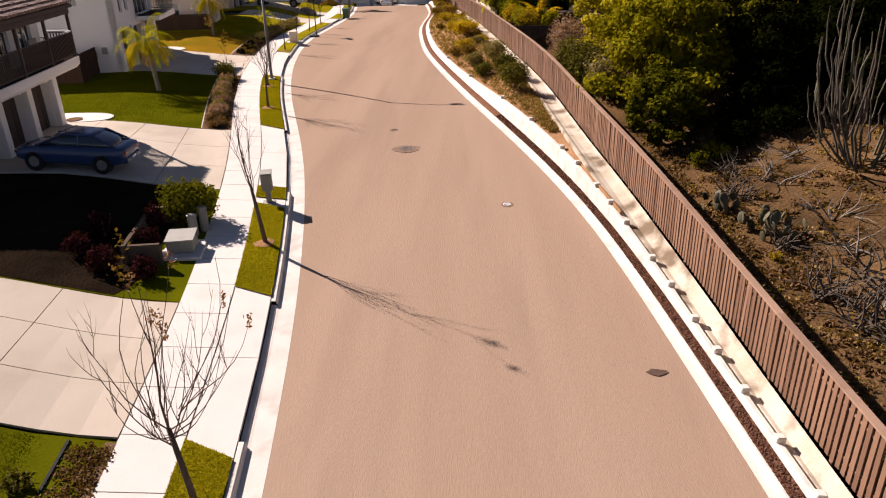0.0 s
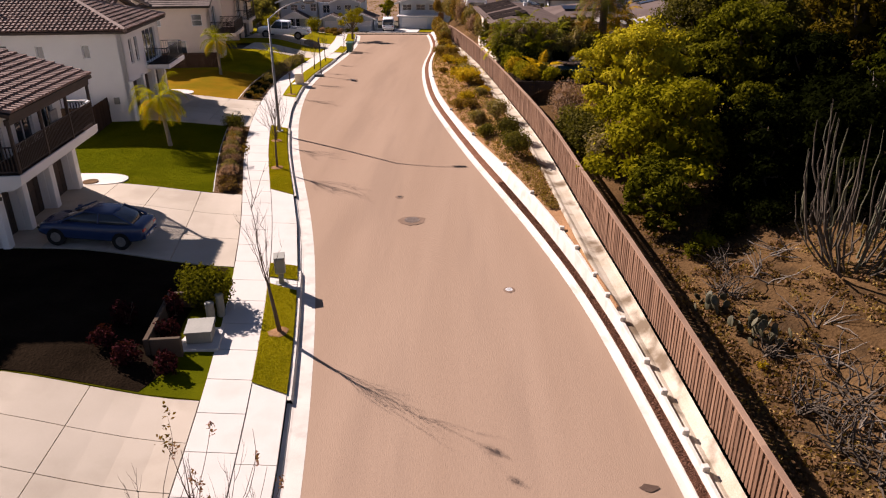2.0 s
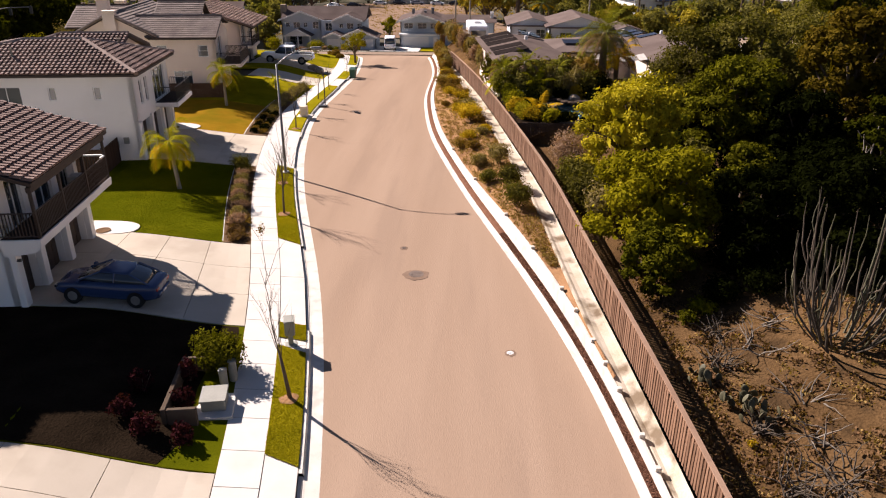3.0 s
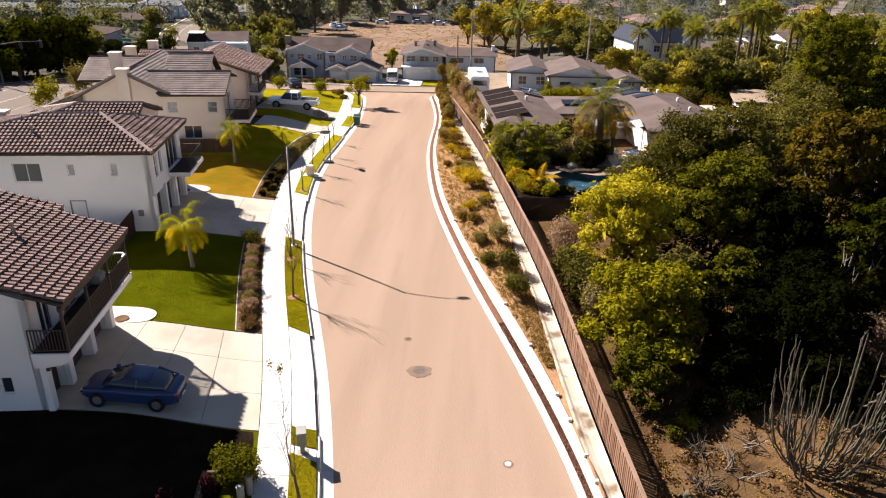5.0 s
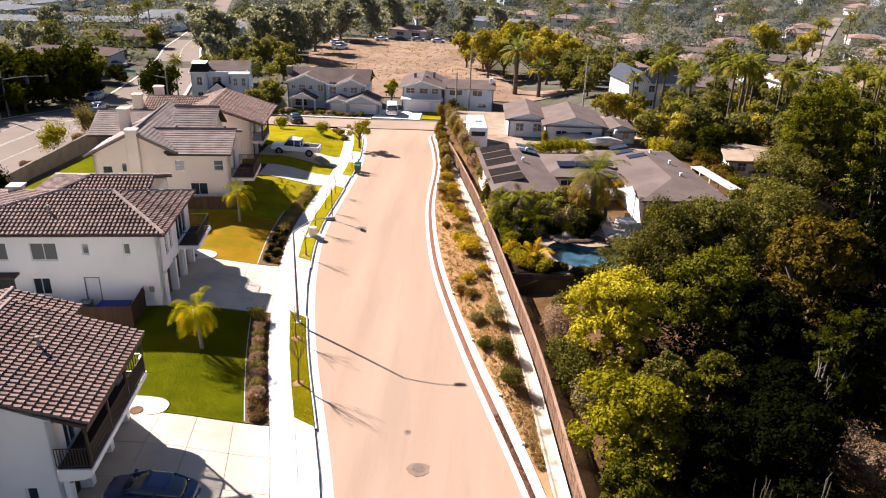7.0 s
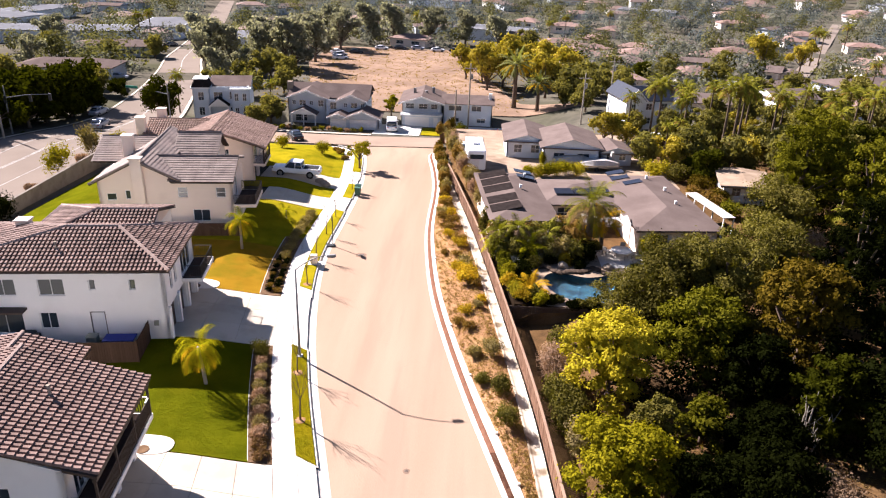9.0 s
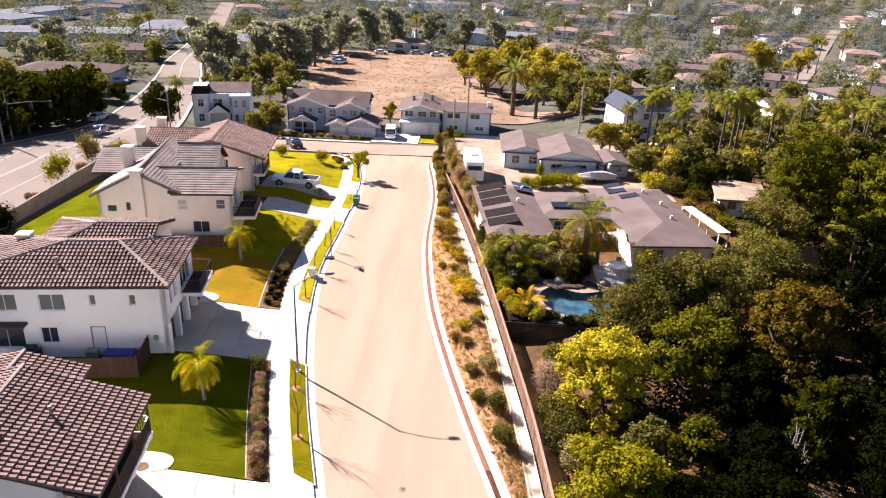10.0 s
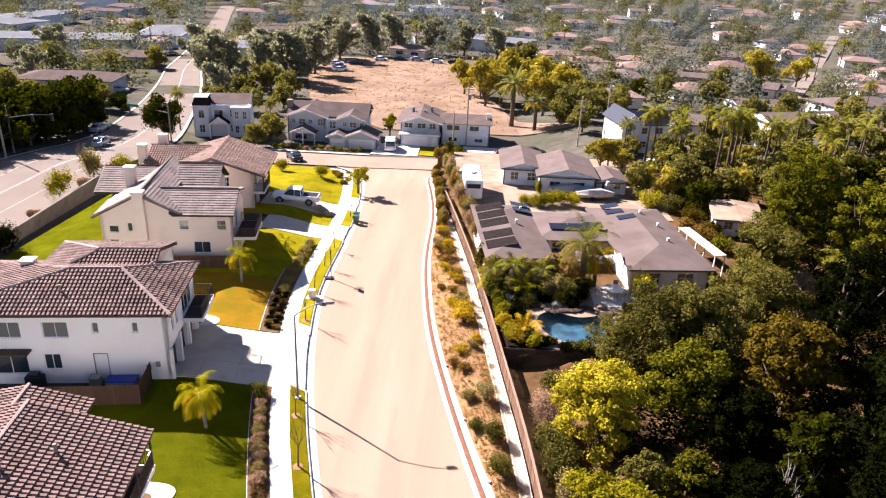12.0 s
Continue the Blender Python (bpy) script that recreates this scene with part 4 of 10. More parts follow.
# ---- the first house: brown tiles, long balcony over garage arches ----
def house_one():
    h = thing("house", pose(-17.15, 21.9, 0.93, 0, 0, 6.5), "two-storey white stucco house with brown barrel-tile roof and long shaded balcony", "house")
    top, back = 5.15, -11.8
    bm = bmesh.new()
    doors = [(0.3, 1.78), (2.22, 4.23), (4.67, 6.68)]
    mf = wall_run(bm, (0, 0), (0, 7.1), 0, top, 0.3, [(a, b, 0, 2.4) for a, b in doors] + [(0.8, 1.9, 2.95, 4.9), (2.9, 4.4, 2.95, 4.9), (5.3, 6.4, 2.95, 4.9)])
    south = [(8.7, 9.4, 3.1, 4.3), (10.1, 10.6, 0.9, 1.7)]
    ms = wall_run(bm, (back, 0), (0, 0), -0.6, top, 0.25, south)
    wall_run(bm, (0, 7.1), (back, 7.1), -0.6, top, 0.25)
    wall_run(bm, (back, 7.1), (back, 0), -0.6, top, 0.25)
    wall_run(bm, (-2.7, 6.9), (-2.7, 9.0), -0.6, 5.3, 0.25)
    wall_run(bm, (-2.7, 9.0), (back, 9.0), -0.6, 5.3, 0.25)
    for a, b in doors:
        arch_front(bm, a, b, 2.0, 2.4, 0, 0.3, mf)
    # gable end under the rake
    for y, zg in ((0.0, 6.85), (6.85, 6.85)):
        vs = [bm.verts.new(p) for p in ((0, y, top), (back, y, top), (-4.5, y, zg), (0, y + 0.25, top), (back, y + 0.25, top), (-4.5, y + 0.25, zg))]
        for q in ((0, 2, 1), (3, 4, 5), (0, 3, 5, 2), (1, 2, 5, 4)):
            bm.faces.new([vs[i] for i in q])
    # unseen bay to the south, added to lengthen the house's shadow
    wall_run(bm, (back, -1.5), (-3.8, -1.5), -0.6, top, 0.25)
    wall_run(bm, (-3.8, -1.5), (-3.8, 0.0), -0.6, 6.4, 0.25)
    vs = [bm.verts.new(p) for y in (-1.5, -1.25) for p in ((-3.8, y, top), (back, y, top), (-4.5, y, 6.85), (-3.8, y, 6.6))]
    for q in ((0, 3, 2, 1), (4, 5, 6, 7), (0, 4, 7, 3), (1, 2, 6, 5), (2, 3, 7, 6)):
        bm.faces.new([vs[i] for i in q])
    bmesh.ops.recalc_face_normals(bm, faces=bm.faces)
    part("wall", bm, STUCCO, h)
    for a, b in doors:
        garage_door(h, mf, a, b, 0, 2.35, WOOD_DARK)
    for u0, u1 in ((0.8, 1.9), (2.9, 4.4), (5.3, 6.4)):
        window(h, mf, u0, u1, 2.95, 4.9, (1, 0), WHITE)
    window(h, ms, *south[0], bars=(0, 0), frame_material=WHITE)
    window(h, ms, *south[1], bars=(0, 0), frame_material=WHITE)
    # pilasters between the doors
    for u in (0.1, 2.0, 4.45, 6.9):
        part("column", boxes((0.0, 0.26, u - 0.2, u + 0.2, -0.1, 2.5), bevel=0.02), STUCCO, h)
    # balcony: slab with a rounded white fascia, posts, railing
    bm = bmesh.new()
    prof = [(0.05, 2.42), (0.6, 2.45), (1.0, 2.5), (1.3, 2.58), (1.47, 2.72), (1.5, 3.05), (0.05, 3.05)]
    a = [bm.verts.new((x, -0.5, z)) for x, z in prof]
    b = [bm.verts.new((x, 6.98, z)) for x, z in prof]
    bm.faces.new(a), bm.faces.new(b[::-1])
    for i in range(len(prof)):
        k = (i + 1) % len(prof)
        bm.faces.new((a[i], b[i], b[k], a[k]))
    bmesh.ops.recalc_face_normals(bm, faces=bm.faces)
    balcony = part("balcony", bm, STUCCO, h)
    part("floor", boxes((0.06, 1.44, -0.42, 6.9, 3.05, 3.07)), DECKING, balcony)
    rail(balcony, [(0.05, -0.42, 3.07), (1.42, -0.42, 3.07), (1.42, 6.9, 3.07), (0.3, 6.9, 3.07)], 1.0, 0.12, WOOD_DARK, thick=0.026)
    for u in (-0.3, 2.1, 4.5, 6.85):
        part("post", boxes((1.36, 1.47, u - 0.055, u + 0.055, 3.05, 5.0), bevel=0.012), WOOD_DARK, h)
    part("beam", boxes((1.32, 1.5, -0.36, 6.95, 4.82, 5.02)), WOOD_DARK, h)
    part("end_rail", boxes((0.35, 1.46, 6.82, 6.92, 4.08, 4.15), (1.37, 1.46, 6.35, 6.82, 4.08, 4.15), bevel=0.01), WHITE, balcony, "white cap of the balcony's end rail")
    part("garden_seat", boxes((0.1, 0.55, 5.6, 6.3, 3.07, 3.5), (0.1, 0.2, 5.6, 6.3, 3.5, 3.95), bevel=0.02), TARP, balcony, "pale seat against the wall of the balcony")
    # roof: a long front slope and the back slope, both out over the unseen bay, and a lower wing behind
    s = 0.306
    z = lambda x: top + 0.04 + (1.58 - x) * s
    zr, xr = z(-4.5), -4.5
    front = [(1.58, -0.42, z(1.58)), (1.58, 7.2, z(1.58)), (xr, 7.2, zr), (xr, -1.8, zr), (-3.6, -1.8, z(-3.6)), (-3.6, -0.25, z(-3.6)), (0.2, -0.25, z(0.2)), (0.2, -0.42, z(0.2))]
    rear = [(xr, -1.8, zr), (xr, 7.2, zr), (-12.15, 7.2, zr - 7.65 * 0.24), (-12.15, -1.8, zr - 7.65 * 0.24)]
    zw, xw = 5.57, -5.55
    wing = [(-2.2, 7.1, zw), (-2.2, 9.45, zw), (xw, 9.45, zw + 0.95), (xw, 7.1, zw + 0.95)]
    wing_b = [(xw, 7.1, zw + 0.95), (xw, 9.45, zw + 0.95), (-12.15, 9.45, zw - 0.4), (-12.15, 7.1, zw - 0.4)]
    roof(h, [front, rear, wing, wing_b], "barrel", TILE, 3, singles=300, ridges=[((xr, -1.8, zr), (xr, 7.2, zr)), ((xw, 7.1, zw + 0.95), (xw, 9.45, zw + 0.95))])
    bm = bmesh.new()
    bm.faces.new([bm.verts.new(c) for c in ((-2.5, 9.0, 5.25), (xw, 9.0, zw + 0.8), (back, 9.0, 5.15))])
    bm.normal_update()
    bmesh.ops.solidify(bm, geom=bm.faces[:], thickness=0.2)
    part("gable", bm, STUCCO, h)
    vent_pipe(h, (-1.95, 4.0, z(-1.95)), 0.5)
    vent_pipe(h, (-3.6, 2.2, z(-3.6)), 0.4)
    bm = bmesh.new()
    tube(bm, [(0.24, -0.02, 2.05), (0.38, -0.02, 2.05)], 0.07, 8)
    part("wall_lamp", bm, BLACK, h)
    return h


house_one()


# ---- the second house: white walls, hipped brown tiles ----
def house_two():
    h = thing("house", pose(-20.6, 41.35, 0.95, 0, 0, 7.1), "two-storey white stucco house with hipped brown tile roof", "house")
    top, back, wide = 5.5, -15.0, 7.7
    bm = bmesh.new()
    doors = [(0.35, 2.35), (2.75, 4.75), (5.3, 7.1)]
    mf = wall_run(bm, (0, 0), (0, wide), 0, top, 0.3, [(a, b, 0, 2.35) for a, b in doors] + [(1.15, 1.75, 3.35, 4.85), (2.25, 2.85, 3.35, 4.85), (4.1, 6.9, 2.9, 5.0)])
    # south wall runs from the back to the front corner
    south = [(back, 0), (0, 0)]
    L = -back
    holes = [(L - 2.4, L - 1.95, 3.9, 4.7), (L - 5.05, L - 4.6, 3.9, 4.7), (L - 8.35, L - 6.65, 3.5, 4.75), (L - 11.4, L - 9.8, 3.5, 4.75), (L - 5.2, L - 4.3, 0.15, 2.2), (L - 8.6, L - 7.45, 0.95, 2.2), (L - 12.0, L - 9.7, 0.6, 2.2)]
    ms = wall_run(bm, *south, -0.6, top, 0.25, holes)
    wall_run(bm, (0, wide), (back, wide), -0.6, top, 0.25)
    wall_run(bm, (back, wide), (back, 0), -0.6, top, 0.25)
    wall_run(bm, (-2.5, wide), (-2.5, 11.7), -0.4, top, 0.25)
    wall_run(bm, (-2.5, 11.7), (-10.7, 11.7), -0.4, top, 0.25)
    wall_run(bm, (-10.7, 11.7), (-10.7, wide), -0.4, top, 0.25)
    part("wall", bm, STUCCO, h)
    for a, b in doors:
        garage_door(h, mf, a, b, 0, 2.3, WOOD_DARK)
    for u in (0.15, 2.55, 5.0, 7.35):
        part("pilaster", boxes((0.0, 0.16, u - 0.17, u + 0.17, -0.1, 2.5), bevel=0.02), STUCCO, h)
    for k, q in enumerate(holes):
        if k == 4:
            bm = boxes((q[0], q[1], 0.06, 0.11, q[2], q[3]))
            bmesh.ops.transform(bm, matrix=ms, verts=bm.verts)
            part("side_door", bm, WHITE, h, "plain white side door")
            bm = bmesh.new()
            pierced(bm, [q[0] - 0.06, q[0], q[1], q[1] + 0.06], [q[2] - 0.02, q[2], q[3], q[3] + 0.06], lambda u, z, q=q: q[0] < u < q[1] and q[2] < z < q[3], -0.015, 0.05, ms)
            part("door_frame", bm, GARDEN_WALL, h)
        else:
            window(h, ms, *q, bars=(0 if k < 2 else 1, 0), glass=GLASS_PALE if k in (0, 1, 2, 3) else GLASS)
    window(h, mf, 1.15, 1.75, 3.35, 4.85, (0, 1))
    window(h, mf, 2.25, 2.85, 3.35, 4.85, (0, 1))
    window(h, mf, 4.1, 6.9, 2.9, 5.0, (2, 0))
    # balcony with dark tiled floor
    bm = boxes((0.0, 1.5, 3.9, 7.9, 2.55, 2.85), bevel=0.03)
    balcony = part("balcony", bm, STUCCO, h)
    part("floor", boxes((0.04, 1.42, 3.98, 7.8, 2.85, 2.87)), DECKING, balcony)
    rail(balcony, [(0.05, 3.97, 2.87), (1.42, 3.97, 2.87), (1.42, 7.82, 2.87), (0.05, 7.82, 2.87)], 1.0, 0.14, BLACK)
    part("awning_over_window", boxes((-12.6, -9.3, -0.8, 0.0, 2.5, 2.66)), WOOD_DARK, h, "narrow tiled eyebrow roof over a window")
    # hipped roof and the lower wing behind it
    e, s = 0.5, 0.34
    z0 = top + 0.02
    run = wide / 2 + e
    zr = z0 + run * s
    a, b, c, d = (e, -e, z0), (e, wide + e, z0), (back - e, wide + e, z0), (back - e, -e, z0)
    p, q = (e - run, wide / 2, zr), (-7.4, wide / 2, zr)
    zw = 6.88
    peak, tail = (-2.2, 7.7, zw), (-6.7, 7.7, zw)
    wing_s = [(-2.2, 5.6, zw - 0.714), peak, tail, (-8.8, 5.6, zw - 0.714)]
    wing_n = [peak, (-2.2, 12.2, z0), (-11.2, 12.2, z0), tail]
    wing_w = [tail, (-11.2, 12.2, z0), (-11.2, 3.2, z0)]
    bm = bmesh.new()
    bm.faces.new([bm.verts.new(c_) for c_ in ((-2.5, 4.6, z0 - 0.1), (-2.5, 11.7, z0 - 0.1), (-2.5, 7.7, zw - 0.15))])
    bm.normal_update()
    bmesh.ops.solidify(bm, geom=bm.faces[:], thickness=0.2)
    # tan where the walls are white: the gable's shade is in the colour
    part("gable", bm, STUCCO_TAN, h)
    roof(h, [[a, b, p], [b, c, q, p], [c, d, q], [d, a, p, q], wing_s, wing_n, wing_w], "barrel", TILE, 5, ridges=[(a, p), (b, p), (p, q), (c, q), (d, q), (peak, tail), (tail, (-11.2, 12.2, z0)), (tail, (-11.2, 3.2, z0))])
    vent_pipe(h, (-2.2, 5.4, z0 + 0.9), 0.35)
    vent_pipe(h, (-7.4, 1.6, z0 + 0.75), 0.45)
    part("chimney", boxes((-11.9, -11.0, 5.8, 6.6, 4, 6.6), (-12.0, -10.9, 5.7, 6.7, 6.6, 6.72), bevel=0.03), STUCCO_TAN, h)
    for u, z in ((L - 0.9, 1.35), (L - 1.55, 1.1)):
        bm = boxes((u - 0.16, u + 0.16, -0.1, 0.0, z - 0.2, z + 0.2), bevel=0.01)
        bmesh.ops.transform(bm, matrix=ms, verts=bm.verts)
        part("meter_box", bm, GREEN_BOX, h)
    return h


house_two()


# side yard of the second house: brown fence, spa under a blue cover, bins
f = thing("side_fence", pose(-21.6, 38.2, 0.9, 0, 0, 8), "brown timber side-yard fence with a return to the house", "fence")
for k in range(56):
    x = -0.08 - k * 0.16
    part("board", boxes((x - 0.075, x + 0.075, -0.015, 0.015, -0.2, 1.65 + 0.015 * (k % 2))), BROWN_FENCE, f)
for k in range(18):
    y = 0.1 + k * 0.16
    part("board", boxes((-0.015, 0.015, y - 0.075, y + 0.075, -0.2, 1.65 + 0.015 * (k % 2))), BROWN_FENCE, f)
part("post", boxes((-0.06, 0.06, -0.06, 0.06, -0.3, 1.75), bevel=0.01), BROWN_FENCE, f)
part("rail", boxes((-9.0, 0, 0.02, 0.07, 1.3, 1.4)), BROWN_FENCE, f)
f = thing("side_fence", pose(-21.4, 60.4, 0.9, 0, 0, 7), "dark brown timber fence before the tan house", "fence")
for k in range(62):
    x = -0.08 - k * 0.16
    part("board", boxes((x - 0.075, x + 0.075, -0.015, 0.015, -0.2, 1.35 + 0.015 * (k % 2))), BROWN_FENCE, f)
part("rail", boxes((-9.9, 0, 0.02, 0.07, 1.0, 1.1)), BROWN_FENCE, f)
s = thing("covered_spa", pose(-23.8, 40.3, 0.95, 0, 0, 7), "low spa under a bright blue cover by the wall", "spa")
part("tub", boxes((-1.0, 1.0, -0.45, 0.45, -0.1, 0.5), bevel=0.05), SIDING, s)
part("cover", boxes((-1.05, 1.05, -0.5, 0.5, 0.5, 0.6), bevel=0.04), BLUE_COVER, s, "bright blue vinyl cover")
s = thing("storage_box", pose(-25.6, 40.1, 0.95, 0, 0, 7), "small grey-green storage box by the wall", "box")
part("body", boxes((-0.35, 0.35, -0.3, 0.3, -0.05, 0.7), bevel=0.03), GREEN_BOX, s)
part("lid", boxes((-0.38, 0.38, -0.33, 0.33, 0.7, 0.76), bevel=0.02), GREEN_BOX, s)
s = thing("grill", pose(-29.6, 39.6, 0.95, 0, 0, 7), "black covered grill beside the house wall", "grill")
part("body", boxes((-0.6, 0.6, -0.3, 0.3, 0, 0.9), bevel=0.06), BLACK, s)
part("hood", boxes((-0.4, 0.4, -0.28, 0.28, 0.9, 1.15), bevel=0.1), BLACK, s)


# ---- the third house: tan walls, flat grey tiles, crossing gables ----
def gable_wall(bm, x0, x1, y, z0, zp, thick, xp=None):
    xp = (x0 + x1) / 2 if xp is None else xp
    vs = [bm.verts.new(p) for p in ((x0, y, z0), (x1, y, z0), (xp, y, zp), (x0, y + thick, z0), (x1, y + thick, z0), (xp, y + thick, zp))]
    for q in ((0, 1, 2), (5, 4, 3), (1, 4, 5, 2), (0, 2, 5, 3)):
        bm.faces.new([vs[i] for i in q])


def house_three():
    h = thing("house", pose(-21.25, 62.05, 0.95, 0, 0, 7.5), "two-storey tan stucco house with grey flat-tile gables and two chimneys", "house")
    top, back = 5.1, -13.4
    bm = bmesh.new()
    L = 13.4
    holes = [(L - 6.2, L - 5.3, 3.3, 4.3), (L - 2.7, L - 1.8, 3.3, 4.3), (L - 5.0, L - 3.4, 0.9, 2.1), (L - 7.6, L - 7.2, 0.5, 1.6), (L - 12.8, L - 11.9, 0.4, 2.3), (L - 12.7, L - 11.8, 3.0, 3.7), (L - 11.0, L - 10.5, 3.1, 4.0)]
    ms = wall_run(bm, (back, 0), (-1.1, 0), -0.6, top, 0.25, holes)
    mf = wall_run(bm, (-1.1, 0), (-1.1, 5.6), -0.6, top, 0.3, [(0.6, 3.2, 0, 2.3), (1.0, 2.6, 2.8, 4.8)])
    wall_run(bm, (-1.1, 5.6), (-4.0, 5.6), -0.6, top, 0.3)
    mg = wall_run(bm, (-4.0, 5.6), (-4.0, 12), -0.6, top, 0.3, [(1.2, 4.0, 0, 2.3), (1.4, 3.0, 3.0, 4.6)])
    wall_run(bm, (-4.0, 12), (back, 12), -0.6, top, 0.25)
    wall_run(bm, (back, 12), (back, 0), -0.6, top, 0.25)
    gable_wall(bm, back, -6.0, 0.0, top, top + 1.75, 0.25, -9.6)
    part("wall", bm, STUCCO_TAN, h)
    for k, q in enumerate(holes):
        window(h, ms, *q, bars=(1 if k == 2 else 0, 1 if k < 2 else 0), glass=GLASS_PALE if k < 2 else GLASS)
    garage_door(h, mf, 0.6, 3.2, 0, 2.25, WHITE)
    garage_door(h, mg, 1.2, 4.0, 0, 2.25, WHITE)
    window(h, mg, 1.4, 3.0, 3.0, 4.6, (1, 1))
    window(h, mf, 1.0, 2.6, 2.8, 4.8, (1, 0))
    z0 = top + 0.02
    s = 0.4
    # east part: two ridges across
    r1, r2 = 3.2, 9.2
    east1 = [(-6.6, -0.45, z0 - 0.15), (-0.9, -0.45, z0 - 0.15), (-0.9, r1, z0 + r1 * s), (-9.4, r1, z0 + r1 * s), (-9.4, 2.4, z0 + 2.4 * s)]
    east2 = [(-0.9, r1, z0 + r1 * s), (-0.9, 6.0, z0 + 0.5), (-9.4, 6.0, z0 + 0.5), (-9.4, r1, z0 + r1 * s)]
    east3 = [(-3.6, 6.0, z0 + 0.5), (-3.6, r2, z0 + 0.5 + (r2 - 6) * 0.5), (-8.0, r2, z0 + 0.5 + (r2 - 6) * 0.5), (-8.0, 6.0, z0 + 0.5)]
    east4 = [(-3.6, r2, z0 + 0.5 + (r2 - 6) * 0.5), (-3.6, 12.4, z0 - 0.1), (-8.0, 12.4, z0 - 0.1), (-8.0, r2, z0 + 0.5 + (r2 - 6) * 0.5)]
    # west gable with its ridge running back
    zp = top + 1.85
    west_r = [(-9.6, -0.4, zp), (-5.9, -0.4, z0 - 0.05), (-8.8, 12.4, zp - 0.3), (-9.6, 12.4, zp)]
    west_l = [(-9.6, -0.4, zp), (-9.6, 9.5, zp), (back - 0.6, 9.5, z0 - 0.45), (back - 0.6, -0.4, z0 - 0.45)]
    rear_s = [(-10.2, 5.2, z0 + 0.1), (-10.2, 9.3, z0 + 1.75), (-15.6, 9.3, z0 + 1.75), (-15.6, 5.2, z0 + 0.1)]
    rear_n = [(-10.2, 9.3, z0 + 1.75), (-10.2, 12.6, z0 - 0.1), (-15.6, 12.6, z0 - 0.1), (-15.6, 9.3, z0 + 1.75)]
    roof(h, [east1, east2, east3, east4, west_r, west_l, rear_s, rear_n], "flat", TILE_GREY, 7, ridges=[(east1[2], east1[3]), (east3[1], east3[2]), ((-9.6, -0.4, zp), (-9.6, 12.4, zp)), ((-9.6, -0.4, zp), (-5.9, -0.4, z0 - 0.05)), ((-9.6, -0.4, zp), (back - 0.6, -0.4, z0 - 0.45))])
    for y in (r1, r2):
        bm = bmesh.new()
        zz = z0 + (r1 * s if y == r1 else 0.5 + (r2 - 6) * 0.5)
        xg = -1.15 if y == r1 else -4.05
        vs = [bm.verts.new(p) for p in ((xg, y - 3.4, z0 - 0.2), (xg, y + 2.6, z0 - 0.2), (xg, y, zz - 0.1))]
        bm.faces.new(vs)
        bm.normal_update()
        bmesh.ops.solidify(bm, geom=bm.faces[:], thickness=0.2)
        part("gable", bm, STUCCO_TAN, h)
    for x, y, t in ((-9.6, -0.25, 7.1), (-12.1, 6.0, 7.6)):
        part("chimney", boxes((x - 0.5, x + 0.5, y - 0.3, y + 0.5, -0.5, t), (x - 0.58, x + 0.58, y - 0.38, y + 0.58, t, t + 0.15), bevel=0.02), STUCCO_TAN, h)
    bm = boxes((-1.1, 1.0, -0.3, 4.2, 2.4, 2.7), bevel=0.02)
    balcony = part("balcony", bm, STUCCO_TAN, h)
    part("floor", boxes((-1.0, 0.9, -0.2, 4.1, 2.7, 2.72)), DECKING, balcony)
    rail(balcony, [(-1.05, -0.25, 2.7), (0.95, -0.25, 2.7), (0.95, 4.15, 2.7), (-1.05, 4.15, 2.7)], 0.95, 0.11, WOOD_DARK, thick=0.03)
    return h


house_three()


